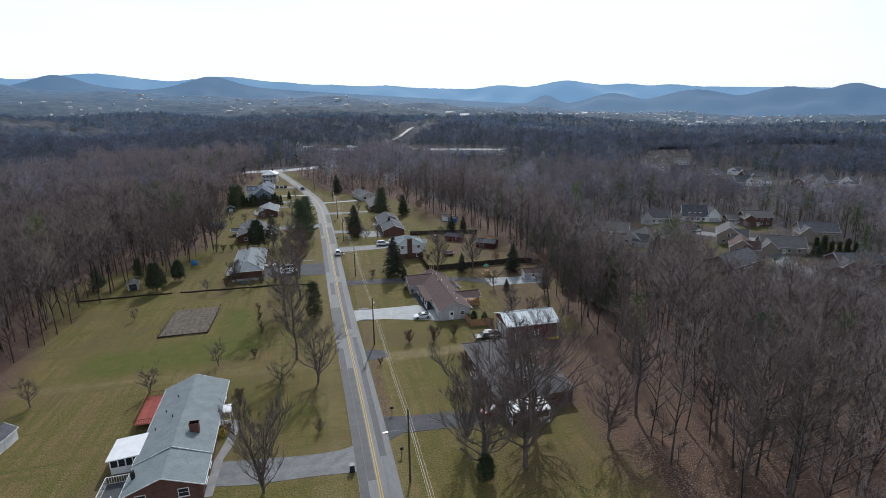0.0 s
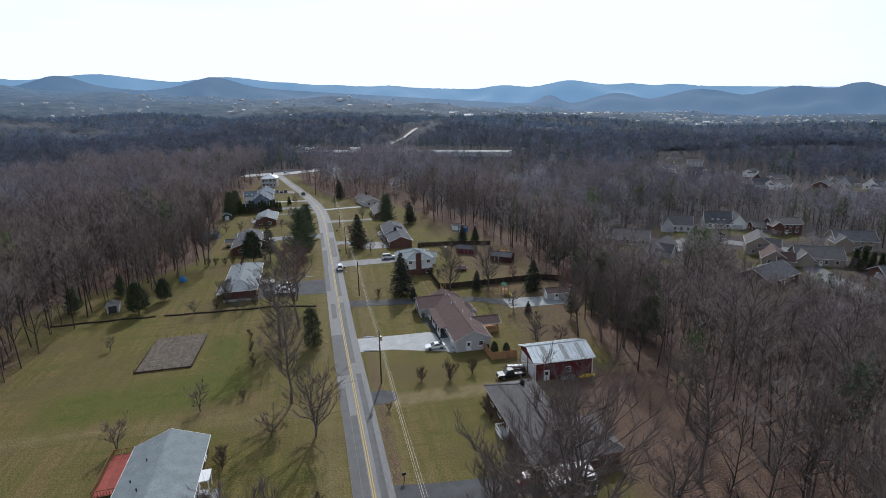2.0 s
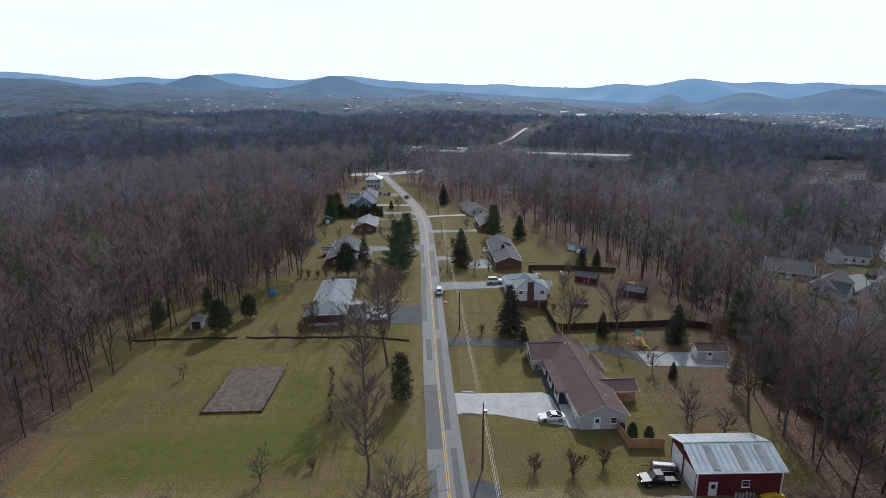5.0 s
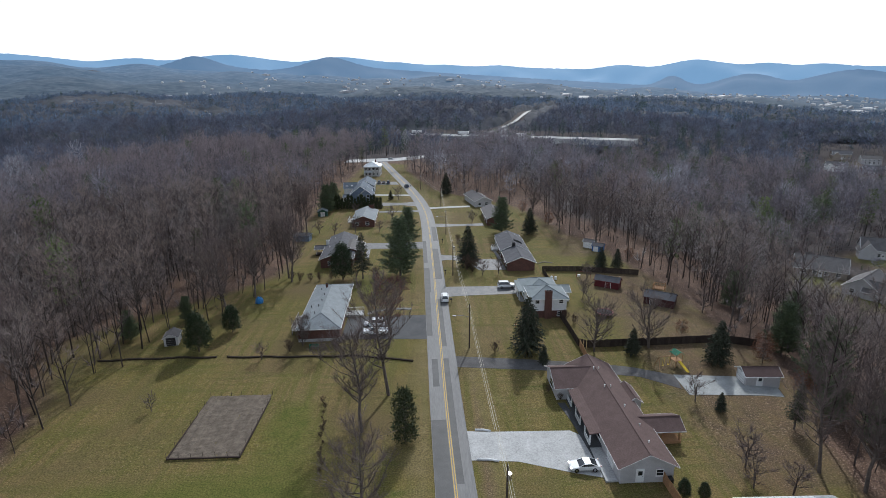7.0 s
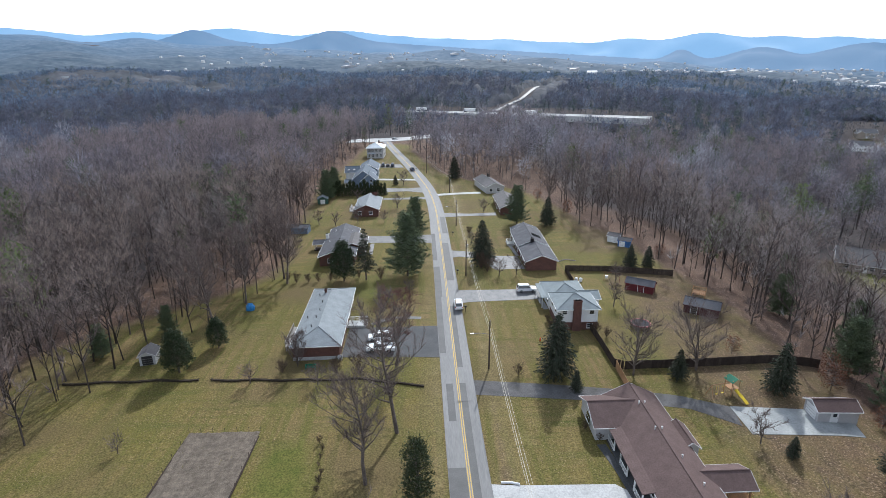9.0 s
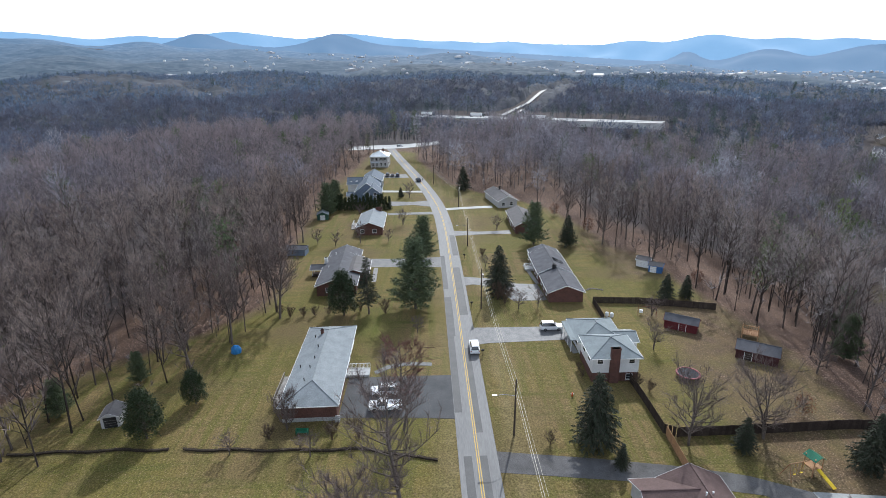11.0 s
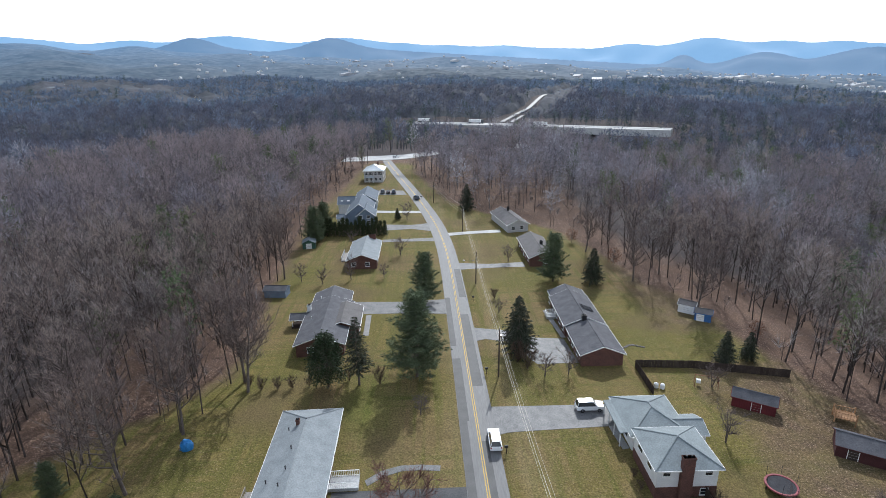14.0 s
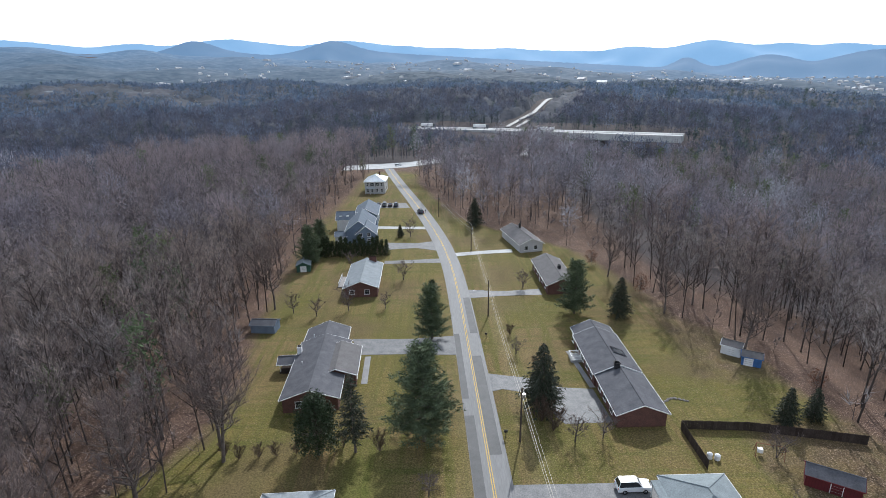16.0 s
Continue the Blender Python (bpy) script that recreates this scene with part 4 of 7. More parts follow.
def spots_for(rng, cell, dmin, dmax, pines=0.0):
    """Jittered spots in the woods between two distances from the line of flight."""
    out, ever = [], []
    ys = np.arange(30, dmax + 140, cell)
    for y0 in ys:
        half = 1.25 * (y0 + 20) + 25
        for x0 in np.arange(-min(half, 1500), min(half * 1.15, 1700), cell):
            x, y = x0 + rng.uniform(-0.5, 0.5) * cell, y0 + rng.uniform(-0.5, 0.5) * cell
            d = math.hypot(x, max(0, y - 130))
            if not dmin <= d < dmax or in_clearing(x, y):
                continue
            if x < right_edge(y) + (10 if y < 215 else 30) and x > 20 and y < 330 and rng.random() < (0.35 if y < 215 else 0.58):
                continue
            if x > 44 and y < 112 and rng.random() < 0.15:
                continue
            if left_edge(y) < x < right_edge(y) and y < 425:
                continue
            if left_edge(y) - 24 < x < 0 and 148 < y < 202 and rng.random() < 0.12:
                continue
            if y >= 425 and y < 470 and -44 < x < -16:
                continue
            if abs(x + 26 + (y - 425) * 0.17) < 9 and y < 500:
                continue
            nse = noise.noise(Vector((x * 0.012, y * 0.012, 7.0)))
            tone = min(1, max(0, 0.44 + 0.45 * nse + rng.normal() * 0.3 ))
            if -170 < x < -30 and 100 < y <= 320:
                tone = min(0.8, max(0.05, 0.36 + 0.2 * nse + rng.normal() * 0.17))
            if -190 < x < -40 and 320 < y < 480:
                tone = min(0.5, max(0.2, 0.33 + rng.normal() * 0.08))
            pn = noise.noise(Vector((x * 0.02, y * 0.02, 21.0)))
            if rng.random() < pines * (0.25 + 3.2 * max(0, pn)) * (1.5 if x > 60 else 0.8) + 0.14 * (pines > 0 and 440 < y < 800 and -160 < x < 260) + 0.1 * (pines > 0 and 130 < x < 600 and 128 < y < 700):
                ever.append((x, y, rng.random()))
            else:
                out.append((x, y, tone))
    return out, ever


_rng = np.random.default_rng(5)
near, near_e = spots_for(_rng, 5.1, 0, 165, 0.05)
mid, mid_e = spots_for(_rng, 7.5, 165, 380, 0.06)
far, far_e = spots_for(_rng, 10.4, 380, 780, 0.13)
rim, rim_e = spots_for(_rng, 13.5, 780, 1420, 0.17)
RIM_FORMS = [crown_puff(500 + i, 15 + (i % 4) * 1.6, 6.0 + 0.5 * (i % 3), 0.3, 26, 1.25, 3.4, 0.2) for i in range(6)]
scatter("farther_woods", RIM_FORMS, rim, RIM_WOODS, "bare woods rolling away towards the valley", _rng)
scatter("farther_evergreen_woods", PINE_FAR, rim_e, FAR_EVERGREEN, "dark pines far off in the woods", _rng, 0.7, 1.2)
UNDER_FORMS = [bare_tree(600 + i, 4.2 + (i % 3), 2.0, 0.05, 3, 0, 52, 0.05, 1.2, 3, 0.11, 1.7, 1) for i in range(5)]
under, _none = spots_for(_rng, 8.2, 0, 330, 0.0)
scatter("undergrowth", UNDER_FORMS, under, WOODS, "leafless saplings and brush under the bare woods", _rng, 0.6, 1.5)
scatter("near_woods", NEAR_FORMS, near, WOODS, "dense leafless grey-brown deciduous woods", _rng)
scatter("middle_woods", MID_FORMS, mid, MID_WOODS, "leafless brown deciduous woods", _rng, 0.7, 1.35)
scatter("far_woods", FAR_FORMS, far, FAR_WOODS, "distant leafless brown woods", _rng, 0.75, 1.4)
lot_rng = np.random.default_rng(31)
lots, lot_pines = [], []
for x in np.arange(132, 258, 7.6):
    for y in np.arange(130, 260, 7.6):
        px, py = x + lot_rng.uniform(-4, 4), y + lot_rng.uniform(-4, 4)
        if before(px, py, HOMES, 26, 10) or min(math.hypot(px - a, py - b) for a, b in STREET) < 8 or lot_rng.random() < 0.1:
            continue
        (lot_pines if lot_rng.random() < 0.3 else lots).append((px, py, lot_rng.random()))
for a, b in FAR_HOMES:
    for k in range(9):
        u, w = lot_rng.uniform(12, 118), lot_rng.uniform(-14, 14)
        (lot_pines if k < 2 else lots).append((a - 0.65 * u + 0.76 * w, b - 0.76 * u - 0.65 * w, lot_rng.random()))
scatter("garden_trees", NEAR_FORMS, lots, WOODS, "small bare trees between the houses of the estate", lot_rng, 0.35, 0.65)
scatter("garden_evergreens", PINE_FORMS, lot_pines, EVERGREEN, "small dark evergreens between the houses of the estate", lot_rng, 0.35, 0.6)
scatter("evergreen_woods", PINE_FORMS, near_e + mid_e, EVERGREEN, "green pines among the bare trees", _rng, 0.6, 1.25)
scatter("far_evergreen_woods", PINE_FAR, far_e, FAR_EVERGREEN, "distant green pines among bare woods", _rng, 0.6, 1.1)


def canopy_z(x, y):
    r = np.hypot(x, y)
    z = ground_z(x, y) + 8.0 + 5.0 * smooth(1350, 1600, r)
    rough = np.zeros_like(z)
    for k, (s, a) in enumerate(((0.11, 3.2), (0.23, 2.2), (0.03, 3.5))):
        rough += a * np.sin(x * s * 1.3 + 3 * np.sin(y * s * 0.7 + k)) * np.sin(y * s + 2.3 * np.sin(x * s * 0.9 + 2 * k))
    rough *= 1 - 0.8 * smooth(1450, 1900, r)
    return z + rough - 16 * (1 - smooth(720, 800, r)) - 30 * np.exp(-((x - far_road_x(y)) / 10) ** 4) * (y < 1900)


# Dark bluish base colour stands in for the trees' shaded sides and haze.
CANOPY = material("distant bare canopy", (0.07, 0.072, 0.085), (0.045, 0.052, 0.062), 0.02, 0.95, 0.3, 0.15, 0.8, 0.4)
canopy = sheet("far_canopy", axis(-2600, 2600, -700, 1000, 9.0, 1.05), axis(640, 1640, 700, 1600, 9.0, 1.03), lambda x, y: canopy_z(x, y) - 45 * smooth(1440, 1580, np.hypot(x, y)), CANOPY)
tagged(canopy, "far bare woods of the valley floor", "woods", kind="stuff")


def valley_z(x, y):
    r, a = np.hypot(x, y), np.arctan2(x, y)
    return canopy_z(x, y) - 6 * (1 - smooth(1380, 1500, r)) + 9 * np.sin(a * 23 + 2.1 * np.sin(r * 0.004)) * np.sin(r * 0.0085 + 3 * np.sin(a * 7)) * smooth(1500, 2000, r)


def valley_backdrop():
    """The wooded valley between the far woods and the mountains; blue emission growing with distance paints its haze.
    """
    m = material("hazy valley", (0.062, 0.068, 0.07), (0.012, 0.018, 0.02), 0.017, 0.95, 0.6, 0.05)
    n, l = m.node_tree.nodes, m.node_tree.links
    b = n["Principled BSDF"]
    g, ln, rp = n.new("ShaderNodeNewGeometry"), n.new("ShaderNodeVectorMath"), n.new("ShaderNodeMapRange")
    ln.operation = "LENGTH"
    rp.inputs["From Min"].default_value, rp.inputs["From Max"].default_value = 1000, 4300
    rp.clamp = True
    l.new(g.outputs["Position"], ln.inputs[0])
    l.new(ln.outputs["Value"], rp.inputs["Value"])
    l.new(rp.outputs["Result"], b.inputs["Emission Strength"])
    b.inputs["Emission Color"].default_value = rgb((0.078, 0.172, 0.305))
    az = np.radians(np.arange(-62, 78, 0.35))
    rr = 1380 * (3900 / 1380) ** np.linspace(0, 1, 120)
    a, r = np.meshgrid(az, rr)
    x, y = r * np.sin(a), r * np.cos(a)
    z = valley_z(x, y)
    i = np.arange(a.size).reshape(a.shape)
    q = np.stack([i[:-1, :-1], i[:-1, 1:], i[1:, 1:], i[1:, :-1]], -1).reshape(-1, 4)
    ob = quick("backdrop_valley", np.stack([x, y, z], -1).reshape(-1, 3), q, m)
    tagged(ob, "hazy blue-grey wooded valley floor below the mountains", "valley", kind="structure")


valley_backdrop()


# ---- paved drives, paths and patios ----
def pave(name, left, right, mat, label, lift=0.04, category="driveway"):
    return ribbon(name, left, right, mat, label, lift, category, "structure", 2.5, 0.2)


pave("driveway", [(2.4, 74.8), (-0.4, 73.8), (-5, 73.9), (-18, 75.6)], [(2.4, 68.0), (-3.8, 68.7), (-12.4, 69.0), (-17.9, 70.0)], OLD_ASPHALT, "weathered grey asphalt driveway with cracks")
pave("path", [(-16.4, 87.0), (-16.5, 80), (-17.6, 76.4), (-17.8, 68)], [(-17.6, 87.0), (-17.9, 81), (-18.9, 76.6), (-18.9, 68)], PATH, "pale concrete garden path along the brick house", 0.06, "path")
pave("driveway", [(7.4, 81.5), (12, 80.6), (20, 79.8), (27, 78.8)], [(7.6, 74.6), (9.5, 76.0), (20, 75.2), (27, 74.5)], SEALED, "grey asphalt driveway under the bare trees", 0.04)
pave("driveway_stub", [(6.1, 108.2), (9, 108.4), (11.2, 107.0)], [(6.2, 103.6), (9, 103.2), (11.2, 104.2)], SEALED, "short grey asphalt stub beside the road")
pave("driveway", [(5.3, 133.0), (9, 132.6), (23.6, 132.3), (24.0, 131.0)], [(5.5, 126.0), (13, 125.4), (19.7, 122.9), (25.0, 121.3)], CONCRETE, "pale cracked concrete driveway in front of the brown roofed house")
pave("path", [(22.3, 140.0), (23.4, 134.5), (24.1, 128), (24.6, 121.2)], [(23.6, 140.0), (24.5, 134.5), (25.3, 128), (25.8, 121.2)], SEALED, "concrete path under the house porch", 0.07, "path")
pave("driveway", [(4.8, 157.2), (19.3, 155.2), (30, 153.4), (39.2, 151.3), (46.7, 147.8)], [(4.9, 153.0), (23.9, 150.6), (31, 149.6), (40.0, 147.6), (45.9, 143.2)], GRAVEL, "grey gravel track across the lawns", 0.03)
pave("patio", [(46.4, 148.0), (64.3, 146.0)], [(46.4, 141.3), (63.0, 140.2)], PATIO, "pale concrete slab patio behind the house", 0.07, "patio")
pave("driveway", [(-19.4, 177.0), (-15.7, 177.1), (-0.4, 177.2)], [(-19.5, 165.7), (-10.4, 165.5), (-0.2, 164.8)], SEALED, "dark asphalt parking pad beside the hip roofed house")
pave("path", [(-15.1, 179.0), (-12.4, 181.2), (-9, 182.0), (-4.3, 181.5)], [(-14.6, 178.0), (-12, 180.0), (-9, 180.9), (-4.4, 180.4)], OLD_ASPHALT, "curved concrete garden path", 0.05, "path")
pave("driveway", [(4.1, 195.2), (15, 195.0), (25.4, 194.9)], [(4.2, 187.6), (7, 188.4), (24.0, 189.1)], OLD_ASPHALT, "wide grey asphalt driveway catching the sky")
pave("path", [(22.8, 189.0), (23.2, 183.6)], [(23.9, 189.0), (24.3, 183.8)], PATH, "short concrete path beside the split-level house", 0.06, "path")
pave("driveway", [(3.5, 225.0), (7, 224.0), (11.2, 223.0), (16.2, 219.4), (22.6, 218.5)], [(3.6, 218.5), (6, 219.4), (12.5, 217.2), (14.6, 208.6), (23.2, 208.6)], OLD_ASPHALT, "light asphalt driveway in front of the long brick house")
pave("path", [(21.0, 232.6), (22.2, 219)], [(22.0, 232.8), (23.2, 219)], PATH, "concrete path along the long brick house", 0.06, "path")
pave("driveway", [(-24.6, 240.8), (-12.4, 240.0), (-1.4, 241.0)], [(-22.0, 233.6), (-12.2, 233.4), (-1.3, 232.4)], OLD_ASPHALT, "grey asphalt driveway among lawns")
pave("path", [(-20.8, 232.8), (-20.4, 222.5)], [(-19.6, 232.8), (-19.2, 222.5)], PATH, "concrete path along the house front", 0.06, "path")
pave("driveway", [(2.4, 267.4), (12, 265.6), (22.0, 266.6)], [(2.5, 261.6), (12, 262.6), (22.0, 262.6)], OLD_ASPHALT, "grey asphalt driveway to a grey house")
pave("driveway", [(0.4, 298.6), (9, 300), (19.4, 301.2)], [(0.5, 295.2), (9, 297), (19.4, 297.8)], CONCRETE, "pale driveway by the bend of the road")
pave("driveway", [(-21.7, 292.6), (-12, 293.0), (-3.6, 293.6)], [(-21.7, 289.8), (-12, 290.0), (-3.4, 289.6)], OLD_ASPHALT, "grey driveway beside the hedge")
pave("driveway", [(-23.0, 311.8), (-12, 310.2), (-5.4, 312.5)], [(-23.0, 303.8), (-12, 305.0), (-5.0, 301.5)], OLD_ASPHALT, "grey asphalt driveway past the conifer hedge")
pave("driveway", [(-27.6, 333.0), (-17, 331.5), (-9.4, 331.0)], [(-28.0, 329.4), (-17, 328.6), (-8.8, 327.4)], CONCRETE, "pale concrete driveway to the grey two-storey house")
pave("parking", [(-33.0, 371.0), (-18.4, 370.0)], [(-33.0, 362.0), (-16.4, 361.0)], OLD_ASPHALT, "small asphalt yard with parked cars", 0.04, "parking")
# darker asphalt patches along the road edge
for u0, u1, d0, d1 in ((60, 112, -2.8, -1.55), (64, 101, -1.5, -0.4), (70, 118, 0.9, 1.9), (114, 140, -2.8, -0.3), (118, 160, 0.28, 1.35), (142, 158, -2.1, -0.9), (161, 190, 0.28, 1.3), (164, 196, -2.8, -1.55), (201, 232, 0.3, 2.2), (188, 214, -2.8, -1.2), (216, 244, -2.8, -1.6), (240, 262, 0.9, 2.6)):
    seg = _rc[(_rc[:, 1] > u0) & (_rc[:, 1] < u1)]
    ribbon("road_patch", offset(seg, d0), offset(seg, d1), PATCH, "darker asphalt repair patch along the lane", 0.067, "road patch", thick=0.006, step=3)
# far roads
# The crossroad's pale surface colour stands in for the sun glinting on it.
ribbon("side_road", [(-62, 480), (-40, 484), (-22, 489), (16, 522), (72, 592)], [(-62, 459), (-40, 462), (-22, 468), (28, 510), (86, 580)], CONCRETE, "wide crossroad beyond the last houses, coloured pale for sun glint", 0.25, thick=0.4)
ribbon("slip_road", [(-8, 497), (30, 540), (66, 600), (92, 660)], [(4, 490), (40, 534), (74, 594), (100, 656)], CONCRETE, "pale slip road towards the highway", 0.25, thick=0.4)
_hw = np.array(HIGHWAY, float)
ribbon("highway", offset(dense(_hw, 20), -11), offset(dense(_hw, 20), -1.5), CONCRETE, "pale concrete highway carriageway", level=2.5, thick=6.0)
ribbon("highway", offset(dense(_hw, 20), 1.5), offset(dense(_hw, 20), 11), CONCRETE, "pale concrete highway carriageway", level=2.5, thick=6.0)
_fy = np.arange(715, 1060, 15.0)
_fr = np.stack([far_road_x(_fy), _fy], -1)
ribbon("far_road", offset(_fr, -2.4), offset(_fr, 2.4), OLD_ASPHALT, "pale road climbing away through the far woods", 1.2, thick=1.5)
ribbon("far_road", offset(_fr[:5], 12), offset(_fr[:5], 8), OLD_ASPHALT, "narrow slip lane beside the climbing road", 0.8, thick=1.5)


# ---- houses ----
def roof_slab(bm, quad, t=0.16):
    """A roof plane with thickness, from its upper outline."""
    top = [bm.verts.new(p) for p in quad]
    low = [bm.verts.new((p[0], p[1], p[2] - t)) for p in quad]
    n = len(quad)
    bm.faces.new(top)
    bm.faces.new(low[::-1])
    for i in range(n):
        bm.faces.new((top[i], low[i], low[(i + 1) % n], top[(i + 1) % n]))


def rotated(pts, along, cx, cy):
    return [((cx + x, cy + y, z) if along == "y" else (cx - y, cy + x, z)) for x, y, z in pts]


def block(parent, cx, cy, w, l, eave, ridge, form, along, wall, roof, over=0.45, base=-0.8, wall_name="wall", trim=WHITE):
    """One wing: walls, roof planes, ridge cap and white eaves boards. along: the ridge's axis; w lies across it."""
    hw, hl = w / 2, l / 2
    bm = bmesh.new()
    c = rotated([(-hw, -hl, base), (hw, -hl, base), (hw, hl, base), (-hw, hl, base), (-hw, -hl, eave), (hw, -hl, eave), (hw, hl, eave), (-hw, hl, eave)], along, cx, cy)
    v = [bm.verts.new(p) for p in c]
    for f in ((0, 1, 5, 4), (1, 2, 6, 5), (2, 3, 7, 6), (3, 0, 4, 7), (4, 5, 6, 7)):
        bm.faces.new([v[i] for i in f])
    part(wall_name, bm, wall, parent)
    slope = (ridge - eave) / hw
    ow, ol, oz = hw + over, hl + over, eave - slope * over + 0.1
    rz = ridge + 0.1
    if form == "gable":
        for s in (-1, 1):
            gb = bmesh.new()
            a = rotated([(-hw, s * hl, eave), (hw, s * hl, eave), (0, s * hl, ridge - 0.02), (-hw, s * (hl - 0.2), eave), (hw, s * (hl - 0.2), eave), (0, s * (hl - 0.2), ridge - 0.02)], along, cx, cy)
            q = [gb.verts.new(p) for p in a]
            for f in ((0, 1, 2), (5, 4, 3), (0, 2, 5, 3), (1, 4, 5, 2), (0, 3, 4, 1)):
                gb.faces.new([q[i] for i in f])
            part("gable", gb, wall, parent)
        planes = [[(-ow, -ol, oz), (0, -ol, rz), (0, ol, rz), (-ow, ol, oz)], [(0, -ol, rz), (ow, -ol, oz), (ow, ol, oz), (0, ol, rz)]]
        ridge_line = [((0, -ol, rz), (0, ol, rz))]
        edges = [((-ow, -ol, oz), (-ow, ol, oz)), ((ow, -ol, oz), (ow, ol, oz)), ((-ow, -ol, oz), (0, -ol, rz)), ((ow, -ol, oz), (0, -ol, rz)), ((-ow, ol, oz), (0, ol, rz)), ((ow, ol, oz), (0, ol, rz))]
    else:
        h = max(0.05, hl - hw)
        planes = [[(-ow, -ol, oz), (0, -h, rz), (0, h, rz), (-ow, ol, oz)], [(0, -h, rz), (ow, -ol, oz), (ow, ol, oz), (0, h, rz)], [(-ow, -ol, oz), (ow, -ol, oz), (0, -h, rz)], [(ow, ol, oz), (-ow, ol, oz), (0, h, rz)]]
        ridge_line = [((0, -h, rz), (0, h, rz)), ((0, -h, rz), (-ow, -ol, oz)), ((0, -h, rz), (ow, -ol, oz)), ((0, h, rz), (-ow, ol, oz)), ((0, h, rz), (ow, ol, oz))]
        edges = [((-ow, -ol, oz), (-ow, ol, oz)), ((ow, -ol, oz), (ow, ol, oz)), ((-ow, -ol, oz), (ow, -ol, oz)), ((-ow, ol, oz), (ow, ol, oz))]
    for pl in planes:
        bm = bmesh.new()
        roof_slab(bm, rotated(pl, along, cx, cy))
        part("roof_plane", bm, roof, parent)
    bm = bmesh.new()
    for a, b in ridge_line:
        a, b = rotated([a, b], along, cx, cy)
        rod(bm, (a[0], a[1], a[2] + 0.01), (b[0], b[1], b[2] + 0.01), 0.1, n=5)
    part("ridge_cap", bm, roof, parent)
    for a, b in edges:
        a, b = rotated([a, b], along, cx, cy)
        bm = bmesh.new()
        rod(bm, (a[0], a[1], a[2] - 0.09), (b[0], b[1], b[2] - 0.09), 0.1, n=4)
        part("eaves_board", bm, trim, parent, "white painted eaves board")


def window(parent, side, px, py, z, w, h, frame=WHITE):
    """A framed window standing proud of a wall that faces side ('n', 's', 'e' or 'w')."""
    def b(u0, u1, z0, z1, d0, d1):
        s = -1 if side in "sw" else 1
        lo, hi = sorted((s * d0, s * d1))
        return (px + u0, px + u1, py + lo, py + hi, z + z0, z + z1) if side in "ns" else (px + lo, px + hi, py + u0, py + u1, z + z0, z + z1)
    t = 0.1
    f = part("window", boxes(b(-w / 2 - t, w / 2 + t, -t, h + t, -0.05, 0.05)), frame, parent)
    part("pane", boxes(b(-w / 2, w / 2, 0, h * 0.48, 0.0, 0.065)), GLASS, f)
    part("pane", boxes(b(-w / 2, w / 2, h * 0.54, h, 0.0, 0.065)), GLASS, f)
    part("sill", boxes(b(-w / 2 - t - 0.04, w / 2 + t + 0.04, -t - 0.06, -t, -0.05, 0.12)), frame, f)


def door(parent, side, px, py, w=1.0, h=2.05, mat=WHITE, name="door", z=0.0):
    s = -1 if side in "sw" else 1
    def b(u0, u1, z0, z1, d0, d1):
        lo, hi = sorted((s * d0, s * d1))
        return (px + u0, px + u1, py + lo, py + hi, z + z0, z + z1) if side in "ns" else (px + lo, px + hi, py + u0, py + u1, z + z0, z + z1)
    d = part(name, boxes(b(-w / 2 - 0.1, w / 2 + 0.1, 0.0, h + 0.1, -0.04, 0.05)), WHITE if mat is not DARK else mat, parent)
    part("door_leaf", boxes(b(-w / 2, w / 2, 0.02, h, 0.0, 0.08)), mat, d)
    if name == "door":
        part("door_glass", boxes(b(-w * 0.3, w * 0.3, h * 0.55, h * 0.88, 0.0, 0.1)), GLASS, d)
        part("door_handle", boxes(b(w * 0.33, w * 0.43, h * 0.45, h * 0.5, 0.05, 0.14)), CHROME, d)
    else:
        for k in range(1, 4):
            part("door_groove", boxes(b(-w / 2, w / 2, h * k / 4 - 0.02, h * k / 4 + 0.02, 0.03, 0.086)), GREY_WOOD, d)


def chimney(parent, x, y, z0, z1, w=0.9, d=0.6, mat=BRICK):
    c = part("chimney", boxes((x - w / 2, x + w / 2, y - d / 2, y + d / 2, z0, z1), (x - w / 2 - 0.06, x + w / 2 + 0.06, y - d / 2 - 0.06, y + d / 2 + 0.06, z1 - 0.22, z1)), mat, parent)
    for u in (-0.22, 0.22):
        part("chimney_pot", rods(((x + w * u, y, z1), (x + w * u, y, z1 + 0.25), 0.13, 0.11)), DARK, c)


def vents(parent, pts, mat=DARK):
    for x, y, z in pts:
        part("roof_vent", rods(((x, y, z - 0.2), (x, y, z + 0.3), 0.09, 0.09), ((x, y, z + 0.3), (x, y, z + 0.36), 0.15, 0.05)), mat, parent)


def posts(parent, pts, z0, z1, mat=WHITE, r=0.07, name="post"):
    for x, y in pts:
        part(name, boxes((x - r, x + r, y - r, y + r, z0, z1)), mat, parent)


def flat_roof(parent, x0, x1, y0, y1, z, mat, name="porch_roof", fall=(0, 0)):
    bm = bmesh.new()
    roof_slab(bm, [(x0, y0, z), (x1, y0, z + fall[0]), (x1, y1, z + fall[0] + fall[1]), (x0, y1, z + fall[1])], 0.14)
    return part(name, bm, mat, parent)


def bar(p, q, r, n=4):
    return rods((p, q, r, r, n))


